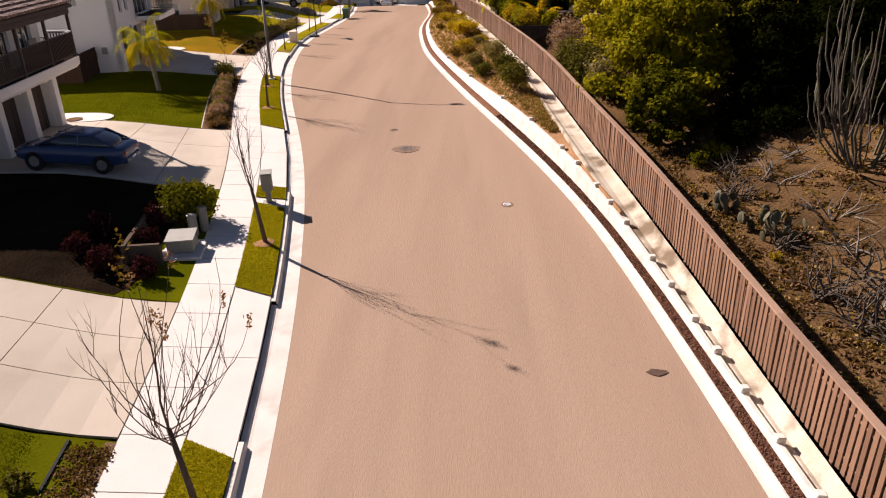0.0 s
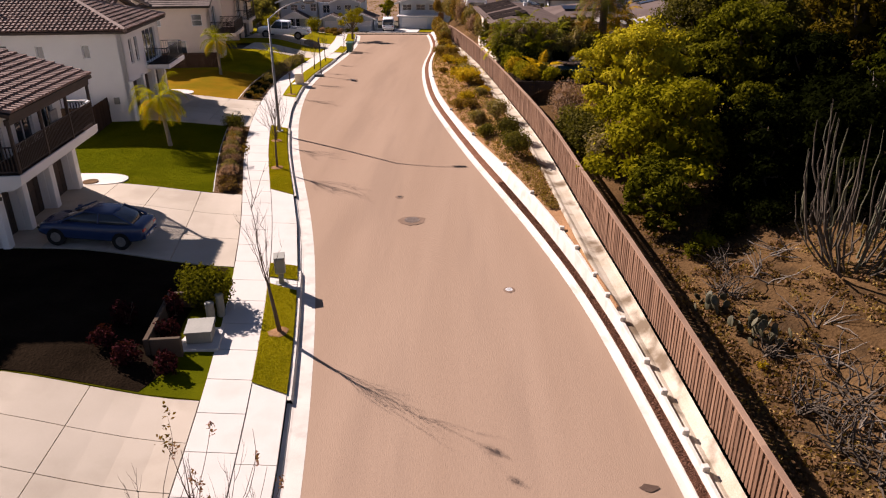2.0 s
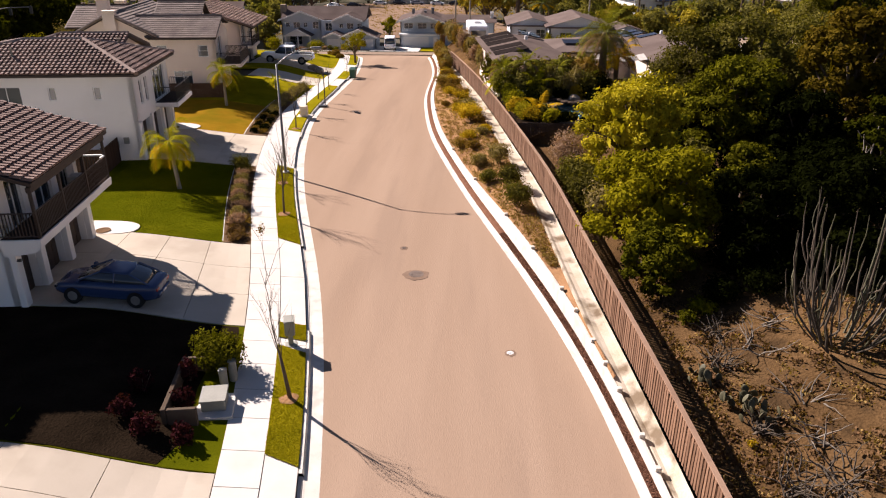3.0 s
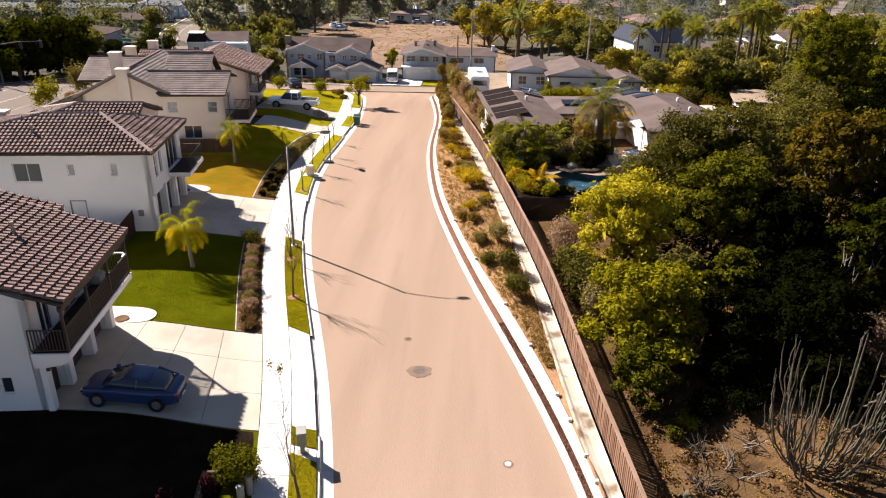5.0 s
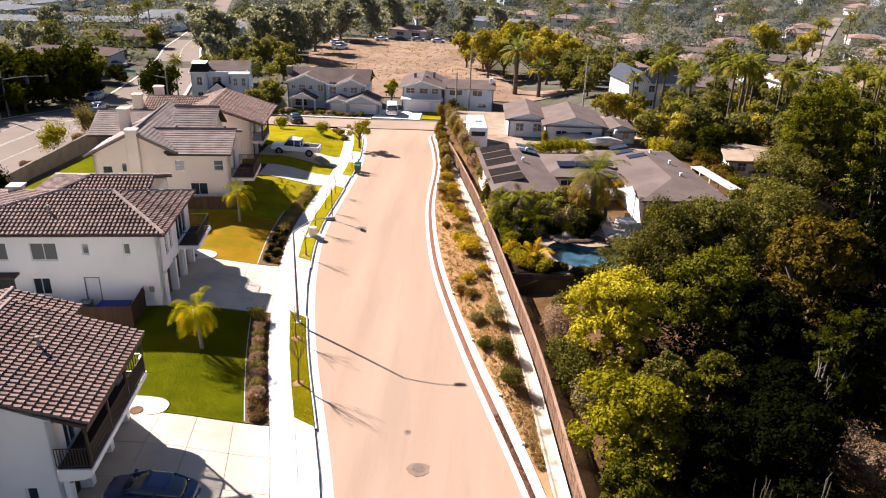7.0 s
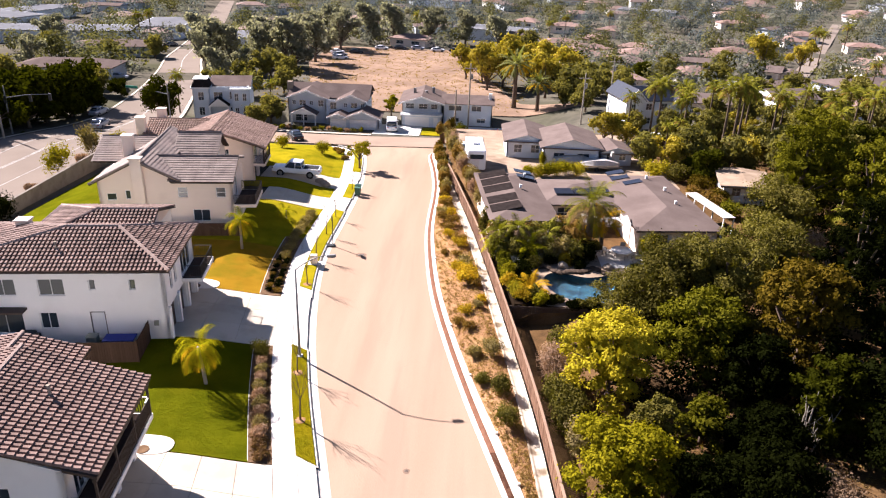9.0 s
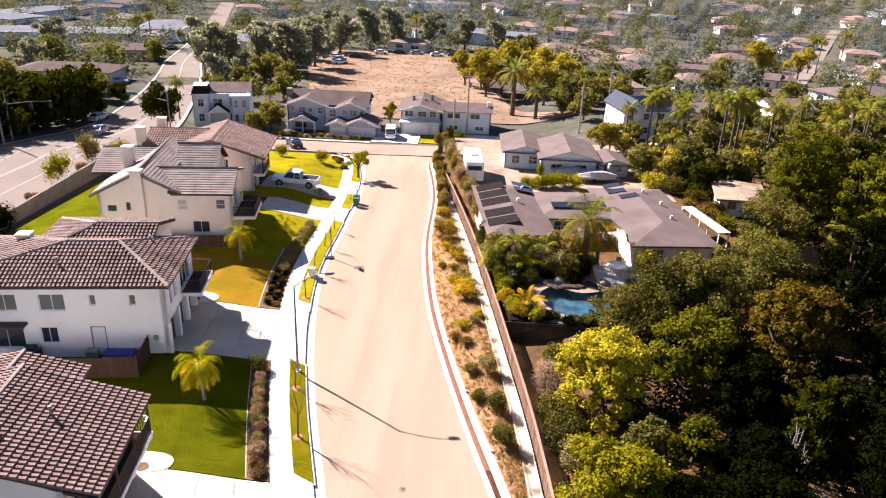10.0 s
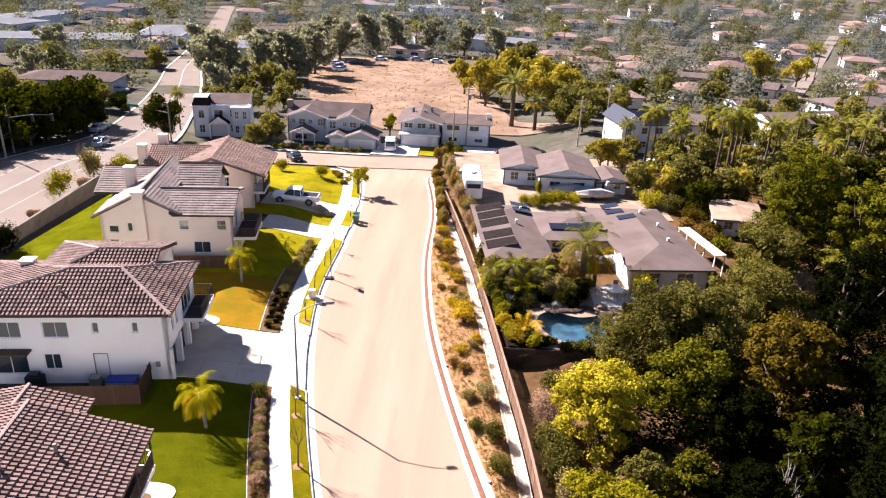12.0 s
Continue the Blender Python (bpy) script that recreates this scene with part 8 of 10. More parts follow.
def low_house(name, m, blocks, wall, roof_material, label, hip=True, slope=0.24, eave=0.5, windows=True):
    """A dwelling of rectangular blocks (x0, x1, y0, y1, height), each with its own pitched roof along its long side."""
    h = thing(name, m, label, "house")
    for x0, x1, y0, y1, t in blocks:
        bm = bmesh.new()
        holes_s = [(0.18 * (x1 - x0), 0.38 * (x1 - x0), 0.9, 2.1), (0.6 * (x1 - x0), 0.82 * (x1 - x0), 0.9, 2.1)] if windows and x1 - x0 > 3 else []
        if t > 4.5 and holes_s:
            holes_s += [(a, b, c + 2.8, d + 2.8) for a, b, c, d in holes_s]
        holes_w = [(0.3 * (y1 - y0), 0.5 * (y1 - y0), 0.9, 2.1)] if windows and y1 - y0 > 3 else []
        ms = wall_run(bm, (x0, y0), (x1, y0), -1.0, t, 0.2, holes_s)
        wall_run(bm, (x1, y0), (x1, y1), -1.0, t, 0.2)
        wall_run(bm, (x1, y1), (x0, y1), -1.0, t, 0.2)
        mw = wall_run(bm, (x0, y1), (x0, y0), -1.0, t, 0.2, holes_w)
        part("wall", bm, wall, h)
        for q in holes_s:
            window(h, ms, *q)
        for q in holes_w:
            window(h, mw, *q)
        bm = bmesh.new()
        a, b, c, d = x0 - eave, x1 + eave, y0 - eave, y1 + eave
        along_x = (b - a) >= (d - c)
        half = ((d - c) if along_x else (b - a)) / 2
        zr, ze = t + half * slope, t - 0.02
        if along_x:
            run = half if hip else 0
            r0, r1 = (a + run, (c + d) / 2, zr), (b - run, (c + d) / 2, zr)
        else:
            run = half if hip else 0
            r0, r1 = ((a + b) / 2, c + run, zr), ((a + b) / 2, d - run, zr)
        low = [(a, c, ze), (b, c, ze), (b, d, ze), (a, d, ze)]
        base = [bm.verts.new(p) for p in low]
        rim = [bm.verts.new((p[0], p[1], p[2] - 0.18)) for p in low]
        p, q = bm.verts.new(r0), bm.verts.new(r1)
        faces = ((base[0], base[1], q, p), (base[1], base[2], q), (base[2], base[3], p, q), (base[3], base[0], p)) if along_x else ((base[0], base[1], p), (base[1], base[2], q, p), (base[2], base[3], q), (base[3], base[0], p, q))
        if not hip:
            # pitched ends are walled, a little under the overhang
            ends = [f_ for f_ in faces if len(f_) == 3]
            for f_ in ends:
                gb = bmesh.new()
                mid = Vector(((a + b) / 2, (c + d) / 2, 0))
                pts_ = [v_.co.copy() for v_ in f_]
                for p_ in pts_:
                    if along_x:
                        p_.x += math.copysign(0.3, mid.x - p_.x)
                    else:
                        p_.y += math.copysign(0.3, mid.y - p_.y)
                    p_.z -= 0.06
                gb.faces.new([gb.verts.new(p_) for p_ in pts_])
                gb.normal_update()
                bmesh.ops.solidify(gb, geom=gb.faces[:], thickness=0.12)
                part("gable", gb, wall, h)
            faces = [f_ for f_ in faces if len(f_) == 4]
        for f_ in faces:
            bm.faces.new(f_)
        for i in range(4):
            k = (i + 1) % 4
            bm.faces.new((rim[i], rim[k], base[k], base[i]))
        bm.faces.new(rim[::-1])
        bm.normal_update()
        part("roof", bm, roof_material, h)
    return h


# the grey-roofed dwelling with solar mats
d = low_house("dwelling", pose(0, 0, 0), [(1.6, 7.3, 61.2, 75.0, 2.7), (7.3, 14.8, 66.0, 73.2, 2.6), (14.8, 22.2, 58.9, 74.6, 2.7)], STUCCO_TAN, SHINGLE, "low single-storey house with grey shingle roof and solar mats", slope=0.2)
for k in range(5):
    y0 = 62.6 + k * 2.35 + (0.8 if k > 1 else 0)
    bm = bmesh.new()
    z = lambda x: 2.68 + (x - 1.1) * 0.2 + 0.04
    vs = [bm.verts.new(p) for p in ((1.5, y0, z(1.5)), (4.4, y0, z(4.4)), (4.4, y0 + 2.0, z(4.4)), (1.5, y0 + 2.0, z(1.5)))]
    bm.faces.new(vs)
    bm.normal_update()
    bmesh.ops.solidify(bm, geom=bm.faces[:], thickness=0.05)
    part("solar_mat", bm, SOLAR_MAT, d)
for x, y, zz, rx, ry in ((6.4, 72.6, 3.2, 0, 11), (6.4, 74.4, 3.2, 0, 11), (9.6, 67.9, 3.2, 11, 0), (11.6, 67.9, 3.2, 11, 0), (13.4, 68.2, 3.25, 11, 0), (16.8, 72.6, 3.25, 0, -11), (16.8, 74.4, 3.25, 0, -11), (17.6, 70.6, 3.4, 0, -11)):
    ob = part("solar_panel", boxes((-0.95, 0.95, -0.55, 0.55, -0.03, 0.03)), SOLAR, d)
    ob.matrix_basis = pose(x, y, zz, rx, ry, 0)
for x, y, z in ((19.6, 72.0, 3.6), (20.4, 68.4, 3.5), (20.0, 64.2, 3.5), (5.2, 68.5, 3.6), (6.4, 73.0, 3.4)):
    part("roof_vent", boxes((x - 0.13, x + 0.13, y - 0.13, y + 0.13, z - 0.3, z + 0.06), bevel=0.03), WHITE, d)
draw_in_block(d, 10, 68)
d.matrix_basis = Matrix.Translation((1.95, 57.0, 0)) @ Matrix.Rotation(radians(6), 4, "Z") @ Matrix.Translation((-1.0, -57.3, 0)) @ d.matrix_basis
low_house("outbuilding", pose(32.6, 80.5, 2.2, 0, 0, -12), [(-2.5, 2.5, -3.4, 3.4, 2.2)], STUCCO, PAVER, "white outbuilding with a pale flat roof", False, 0.06)
# patio set and shade sail
t = thing("patio_table", pose(14.2, 58.9, 2.7), "round white patio table on thin legs by the pool", "table")
bm = bmesh.new()
tube(bm, [(0, 0, 0.72), (0, 0, 0.77)], 0.95, 20)
part("tabletop", bm, WHITE, t)
for k in range(4):
    a = k * math.pi / 2 + 0.4
    bm = bmesh.new()
    tube(bm, [(0.7 * math.cos(a), 0.7 * math.sin(a), 0), (0.6 * math.cos(a), 0.6 * math.sin(a), 0.72)], 0.025, 5)
    part("leg", bm, STEEL, t)
for k, (x, y, a) in enumerate(((12.9, 59.3, 40), (15.4, 58.6, 150), (14.6, 60.2, 260))):
    c = thing("patio_chair", pose(x, y, 2.7, 0, 0, a), "pale metal patio chair beside a round table", "chair", "chairs round the patio table")
    part("seat", boxes((-0.24, 0.24, -0.24, 0.24, 0.42, 0.46), bevel=0.01), TARP, c)
    part("backrest", boxes((-0.27, -0.23, -0.24, 0.24, 0.46, 0.9), bevel=0.01), TARP, c)
    for u in (-0.21, 0.21):
        for v_ in (-0.21, 0.21):
            part("leg", boxes((u - 0.018, u + 0.018, v_ - 0.018, v_ + 0.018, 0, 0.42)), STEEL, c)
slab = thing("patio_slab", pose(14.2, 58.6, 2.62), "pale concrete patio slab under a round table", "paving")
for i in range(3):
    for k in range(3):
        part("paving_slab", boxes((-2.1 + 1.4 * i, -0.72 + 1.4 * i, -2.1 + 1.4 * k, -0.72 + 1.4 * k, 0, 0.1), bevel=0.01), CONCRETE, slab)
sail = thing("shade_sail", pose(13.0, 61.6, 2.55), "cream canvas shade sail sagging before the dwelling", "shade sail")
bm = bmesh.new()
grid_ = [[bm.verts.new((-2.2 + 0.55 * i, -0.9 + 0.45 * k, 2.75 - 0.35 * math.sin(math.pi * i / 8) * (0.6 + 0.1 * k) + 0.06 * k)) for i in range(9)] for k in range(5)]
for u, v_ in zip(grid_, grid_[1:]):
    for i in range(8):
        bm.faces.new((u[i], u[i + 1], v_[i + 1], v_[i]))
bm.normal_update()
bmesh.ops.solidify(bm, geom=bm.faces[:], thickness=0.02)
part("canvas", bm, TARP, sail)
for u in (-2.2, 2.2):
    bm = bmesh.new()
    tube(bm, [(u, -0.9, 0), (u, -0.9, 2.8)], 0.04, 6)
    part("post", bm, STEEL, sail)


def agave(x, y, seed, r, label):
    """A rosette of stiff pointed blades."""
    rng = random.Random(seed)
    t = thing("agave", pose(x, y, height(x, y)), label, "agave", "agaves beside the pool")
    for k in range(26):
        a, lift = 2.39996 * k, 0.15 + 1.15 * (k / 26) + rng.uniform(-0.1, 0.1)
        d = Vector((math.cos(a) * math.cos(lift), math.sin(a) * math.cos(lift), math.sin(lift)))
        side = Vector((-math.sin(a), math.cos(a), 0))
        up = d.cross(side) * -0.02
        L = r * rng.uniform(0.8, 1.1)
        bm = bmesh.new()
        rows_ = []
        for f_, w_ in ((0.03, 0.05), (0.35, 0.085), (0.75, 0.055), (1.0, 0.006)):
            p = d * (L * f_) + Vector((0, 0, 0.12))
            rows_.append([bm.verts.new(p - side * w_ * r), bm.verts.new(p + up), bm.verts.new(p + side * w_ * r), bm.verts.new(p - up)])
        for a_, b_ in zip(rows_, rows_[1:]):
            for i in range(4):
                bm.faces.new((a_[i], a_[(i + 1) % 4], b_[(i + 1) % 4], b_[i]))
        bm.faces.new(rows_[-1])
        bmesh.ops.recalc_face_normals(bm, faces=bm.faces)
        part("blade", bm, AGAVE, t)


AGAVE = surface("grey_agave", (0.16, 0.165, 0.14), (0.3, 0.3, 0.26), 0.7, 2, 20, 0.1)
for k, (x, y, r) in enumerate(((5.0, 58.0, 1.1), (6.4, 57.5, 0.9), (7.3, 58.4, 1.0), (4.3, 56.4, 0.9), (8.9, 58.8, 0.8))):
    agave(x, y, 70 + k, r, "pale grey-green agave rosette in a dark bed")
# dark low planting and ledge stones round the pool
for k, (x, y, r, h_, leaf) in enumerate(((5.6, 50.2, 0.9, 1.1, LEAF_OLIVE), (6.9, 49.3, 0.8, 0.8, LEAF_SHADED), (5.2, 52.6, 1.0, 1.2, LEAF_SHADED), (5.0, 54.6, 1.1, 1.4, LEAF_SHADED), (6.0, 56.0, 1.0, 1.2, LEAF_OLIVE), (7.6, 56.9, 0.9, 1.2, LEAF_SHADED), (9.6, 57.2, 1.0, 1.6, LEAF_SHADED), (11.0, 57.8, 1.1, 2.4, LEAF_SHADED), (10.4, 58.9, 1.2, 2.8, LEAF_BROWN), (12.0, 60.4, 0.8, 1.2, LEAF_OLIVE), (13.0, 48.9, 0.9, 1.1, LEAF_HEDGE), (11.2, 48.7, 0.7, 0.7, LEAF_HEDGE), (10.0, 48.8, 0.7, 0.9, LEAF_OLIVE), (8.6, 48.8, 0.8, 0.8, LEAF_SHADED), (14.4, 49.4, 1.1, 1.7, LEAF_OLIVE), (14.9, 52.4, 1.2, 2.2, LEAF_OLIVE), (4.2, 50.6, 0.9, 1.2, LEAF_YELLOW), (3.6, 52.4, 0.8, 1.3, LEAF_GOLD), (8.4, 59.0, 0.9, 1.9, LEAF_YELLOW))):
    bush(x, y, r, h_, leaf, 620 + k, "leafy shrub crowding the pool terrace", 1300, 0.07, group="planting round the pool")
for k in range(17):
    f_ = k / 16
    x, y = 6.4 + 7.0 * f_, 55.35 + 0.45 * math.cos(9.5 * f_) + 0.25 * math.sin(20 * f_)
    bm = bmesh.new()
    bmesh.ops.create_icosphere(bm, subdivisions=2, radius=0.38)
    for v_ in bm.verts:
        v_.co *= 1 + 0.4 * noise.noise(v_.co * 2.5 + Vector((x, y, 0)))
        v_.co.z *= 0.42
    ob = part("ledge_stone", bm, LEDGE)
    ob.matrix_basis = pose(x, y, 2.78, 0, 0, x * 90)
    tagged(ob, "dark brown rough ledge stone at the pool's edge", "rock", "ledge stones by the pool")
palm(11.2, 59.6, 5.1, 0.3, 3.2, 24, PALM_TALL, 7, "broad feathery palm with hanging dead fronds by the pool", width=0.62, droop=0.32, rise_=1.35, leaflets=64, bark=BARK, old=LEAF_BARK, thin=0.3, skirt=2)
palm(12.6, 60.6, 3.2, 0.2, 2.2, 18, PALM_GOLD, 13, "shorter yellowing palm behind the pool", width=0.5, droop=0.26, leaflets=40, bark=BARK, old=LEAF_BARK)
palm(9.9, 60.2, 2.4, 0.2, 1.9, 18, LEAF_BROWN, 14, "half-dead brown palm behind the pool", width=0.5, droop=0.32, leaflets=40, bark=BARK, old=LEAF_BARK)
palm(5.4, 51.3, 0.4, 0.16, 1.9, 18, PALM_GOLD, 8, "low yellow-green palm beside the pool", width=0.4, droop=0.22, leaflets=32)
palm(4.0, 58.8, 0.9, 0.15, 2.0, 16, PALM_DARK, 9, "dark low palm beside the dwelling", width=0.42, droop=0.24, leaflets=32)
palm(6.6, 59.2, 1.4, 0.13, 1.7, 13, PALM_DARK, 10, "dark slender palm beside the dwelling", width=0.38, droop=0.25, leaflets=32)
palm(2.6, 60.0, 1.0, 0.12, 1.6, 12, PALM_LEAF, 12, "pale low palm by the fence", width=0.35, droop=0.22, leaflets=24)
for k, (x, y, r, h_, leaf) in enumerate(((3.6, 54.0, 0.9, 1.5, LEAF_LIME), (3.4, 56.0, 0.9, 1.6, LEAF_GREEN), (8.3, 58.6, 0.9, 1.8, LEAF_YELLOW), (5.2, 57.2, 0.9, 1.2, LEAF_SHADED), (4.6, 50.0, 0.9, 1.2, LEAF_GOLD), (13.2, 49.6, 0.7, 1.0, LEAF_OLIVE), (7.6, 49.4, 0.5, 0.8, LEAF_OLIVE), (16.8, 58.4, 1.7, 3.0, LEAF_YELLOW), (10.2, 87.0, 1.7, 2.0, LEAF_LIME), (12.8, 88.2, 1.8, 2.2, LEAF_LIME), (8.0, 88.0, 1.2, 1.4, LEAF_LIME), (10.4, 95.0, 0.8, 2.0, LEAF_LIME), (1.0, 80.5, 0.8, 1.4, LEAF_OLIVE), (0.2, 76.5, 0.7, 1.2, LEAF_BROWN))):
    bush(x, y, r, h_, leaf, 260 + k, "leafy garden shrub near the low dwelling", 900, 0.08, group="garden shrubs")

# dense planting between the dwelling and the fence
rr = random.Random(19)
for k in range(34):
    x, y = rr.uniform(2.2, 10.4), rr.uniform(57.0, 60.8)
    if (k % 5) == 0:
        palm(x, y, rr.uniform(0.5, 1.6), 0.1, rr.uniform(1.3, 1.9), 12, rr.choice((PALM_TALL, PALM_LEAF)), 30 + k, "slender garden palm before the dwelling", width=0.35, droop=0.25, leaflets=24, group="garden palms")
    else:
        bush(x, y, rr.uniform(0.7, 1.2), rr.uniform(1.6, 2.9), rr.choice((LEAF_HEDGE, LEAF_OLIVE, LEAF_MID, LEAF_FADED)), 500 + k, "dense garden shrub before the dwelling", 700, 0.09, group="shrubs before the dwelling")
for k, (x, y, r, h_, leaf) in enumerate(((3.2, 51.8, 0.9, 1.2, LEAF_GREEN), (3.4, 53.0, 0.8, 1.3, LEAF_LIME), (4.4, 54.8, 0.8, 1.0, LEAF_OLIVE), (6.0, 49.2, 0.8, 1.1, LEAF_LIME), (9.2, 48.9, 0.6, 0.8, LEAF_OLIVE), (14.6, 50.8, 1.2, 1.9, LEAF_OLIVE), (15.6, 53.0, 1.4, 2.4, LEAF_SHADED), (15.0, 55.6, 0.8, 1.2, LEAF_OLIVE), (10.2, 56.4, 0.9, 1.1, LEAF_SHADED), (8.8, 57.0, 0.8, 1.4, LEAF_GOLD), (17.0, 60.0, 1.4, 2.6, LEAF_LIME), (11.4, 87.6, 1.7, 2.2, LEAF_LIME), (9.2, 86.8, 1.5, 1.9, LEAF_YELLOW), (14.0, 87.6, 1.6, 2.2, LEAF_YELLOW))):
    bush(x, y, r, h_, leaf, 540 + k, "leafy shrub in the garden behind the fence", 1100, 0.085, group="shrubs round the terrace")
# tall shrubs close against the front of the dwelling
for k in range(22):
    x, y = 1.9 + k * 0.62 + rr.uniform(-0.2, 0.2), rr.uniform(59.8, 60.6)
    if k > 10:
        y += 2.0
    if k > 14:
        continue
    bush(x, y, rr.uniform(0.75, 1.1), rr.uniform(2.5, 3.5), (LEAF_OLIVE, LEAF_BROWN, LEAF_FADED, LEAF_HEDGE, LEAF_MID)[k % 5], 580 + k, "tall loose shrub against the front of the dwelling", 1100, 0.1, group="tall shrubs before the dwelling")
for k, (x, y, h_) in enumerate(((2.9, 59.4, 2.2), (4.7, 59.0, 2.8), (7.4, 59.3, 2.3))):
    palm(x, y, h_, 0.12, 1.7, 16, PALM_TALL, 60 + k, "slender grey-green garden palm before the dwelling", width=0.4, droop=0.25, leaflets=32, old=LEAF_TAN, group="garden palms")
# grey rocks beside the pool
for k, (x, y) in enumerate(((8.6, 56.2), (12.6, 56.3))):
    bm = bmesh.new()
    bmesh.ops.create_icosphere(bm, subdivisions=2, radius=0.5)
    for v in bm.verts:
        v.co *= 1 + 0.35 * noise.noise(v.co * 2 + Vector((x, y, 0)))
        v.co.z *= 0.8
    ob = part("boulder", bm, STONE)
    ob.matrix_basis = pose(x, y, 2.8, 0, 0, x * 70)
    tagged(ob, "rough brown boulder at the pool's edge", "rock", "boulders by the pool")

# yard with trailer, boats and the small grey house
setting("gravel_yard", sheet(76, 105.4, lambda y: x_fence(min(y, 100)) + 2.6, lot_line(24), 12, 1.5, 0.06), PAVER, "pale dirt yard with parked boats", "yard")
cabin = low_house("small_house", pose(0, 0, 0), [(5.6, 11.5, 100.5, 110.0, 2.7), (10.6, 18.6, 97.0, 106.5, 2.9)], SIDING_PALE, SHINGLE, "low grey house with a shallow shingle roof", False, 0.28)
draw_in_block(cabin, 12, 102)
low_house("shed", pose(20.8, 100.0, height(20, 100), 0, 0, 5), [(-2.2, 2.2, -2.5, 2.5, 2.1)], SIDING, SHINGLE, "grey garden shed with a dark shingle roof", False, 0.3)
t = thing("travel_trailer", pose(0.9, 92.0, height(1, 92) + 0.1, 0, 0, 3), "white boxy travel trailer parked in a yard", "trailer")
part("body", boxes((-1.2, 1.2, -3.6, 3.6, 0.45, 3.0), bevel=0.12), CAR_WHITE, t)
part("door", boxes((-0.35, 0.35, -3.63, -3.58, 0.7, 2.4)), WHITE, t)
part("window", boxes((-0.9, 0.9, -3.64, -3.6, 1.9, 2.5)), GLASS, t)
part("stripe", boxes((-1.22, 1.22, -3.0, 3.4, 1.1, 1.2)), CAR_GREY, t)
part("roof_unit", boxes((-0.4, 0.4, -0.6, 0.6, 3.0, 3.25), bevel=0.05), WHITE, t)
for y in (-0.5, 0.45):
    for s_ in (-1, 1):
        bm = bmesh.new()
        tube(bm, [(s_ * 1.0, y, 0.3), (s_ * 1.2, y, 0.3)], 0.34, 14)
        part("wheel", bm, RUBBER, t)
car(on_ground(-0.2, 103.5, 80), CAR_GREY, "silver car parked beside a hedge")
car(pose(-27.4, 108.2, level(108.2) + 0.2, 0, 0, 118), CAR_DARK, "black car parked at the kerb of the cross street")
car(pose(-13.5, 122.2, level(122) + 0.25, 0, 0, 95), CAR_WHITE, "white van parked before the garage", "van", name="van")


def boat(x, y, turn, L):
    b = thing("covered_boat", pose(x, y, height(x, y) + 0.1, 0, 0, turn), "boat on a trailer under a white cover", "boat", "boats in the yard")
    bm = bmesh.new()
    loft(bm, [[(L * a, -w, 0.9), (L * a, -w * 0.7, 0.45), (L * a, w * 0.7, 0.45), (L * a, w, 0.9), (L * a, w * 0.5, top), (L * a, -w * 0.5, top)] for a, w, top in ((-0.5, 0.95, 1.1), (-0.2, 1.1, 1.45), (0.15, 1.05, 1.5), (0.38, 0.6, 1.2), (0.5, 0.12, 1.0))])
    part("cover", bm, TARP, b)
    for s_ in (-1, 1):
        bm = bmesh.new()
        tube(bm, [(-0.5, s_ * 0.8, 0.3), (-0.5, s_ * 1.0, 0.3)], 0.3, 12)
        part("wheel", bm, RUBBER, b)
    part("chassis", boxes((-L * 0.45, L * 0.6, -0.06, 0.06, 0.35, 0.45)), STEEL, b)


boat(14.6, 94.6, 10, 5.6)
boat(17.8, 92.4, 4, 5.4)
for k, (x, y) in enumerate(((16.8, 95.8), (19.8, 94.4))):
    bm = bmesh.new()
    prism(bm, [(-0.45, -0.25), (0.45, -0.25), (0.45, 0.25), (-0.45, 0.25)], 0, 2.3)
    bmesh.ops.transform(bm, matrix=Matrix.Diagonal((1, 1, 1, 1)), verts=bm.verts)
    for v in bm.verts:
        if v.co.z > 1:
            v.co.x *= 0.35
    ob = part("canvas_cover", bm, TARP)
    ob.matrix_basis = pose(x, y, height(x, y) + 0.05, 0, 0, 10)
    tagged(ob, "tall pointed white canvas cover in the yard", "cover", "canvas covers")


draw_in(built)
s = thing("patio_cover", pose(23.5, 63.7, 2.5, 0, 0, 12.8), "pale flat patio cover along the grey-roofed dwelling", "patio cover")
for k in range(5):
    part("roof_sheet", boxes((-0.62, 0.62, -2.9 + k * 1.45, -1.47 + k * 1.45, 2.3, 2.36), bevel=0.01), TARP, s)
for x in (-0.5, 0.5):
    for y in (-2.8, 0.7, 4.2):
        part("post", boxes((x - 0.05, x + 0.05, y - 0.05, y + 0.05, -0.2, 2.3)), WHITE, s)
# shrubs round the dwelling's yard
for k, (x, y, r, h_, leaf) in enumerate(((26.3, 76.4, 1.6, 1.8, LEAF_RUST), (26.6, 82.6, 1.9, 2.4, LEAF_OLIVE), (26.0, 70.8, 1.5, 1.6, LEAF_BROWN), (24.4, 79.1, 1.7, 2.4, LEAF_OLIVE), (22.4, 80.9, 1.9, 2.2, LEAF_YELLOW), (26.8, 67.4, 1.4, 1.8, LEAF_MID), (27.2, 72.8, 1.3, 1.5, LEAF_RUST), (24.9, 74.2, 1.2, 1.3, LEAF_BROWN), (28.0, 78.8, 1.3, 1.8, LEAF_YELLOW), (33.0, 82.0, 2.4, 3.6, LEAF_OLIVE), (29.8, 56.4, 1.8, 3.4, LEAF_TAN), (27.6, 62.6, 1.6, 2.8, LEAF_MID))):
    bush(x, y, r, h_, leaf, 900 + k, "loose leafy shrub beside the dwelling's yard", 1500, 0.1, group="shrubs beside the yard")
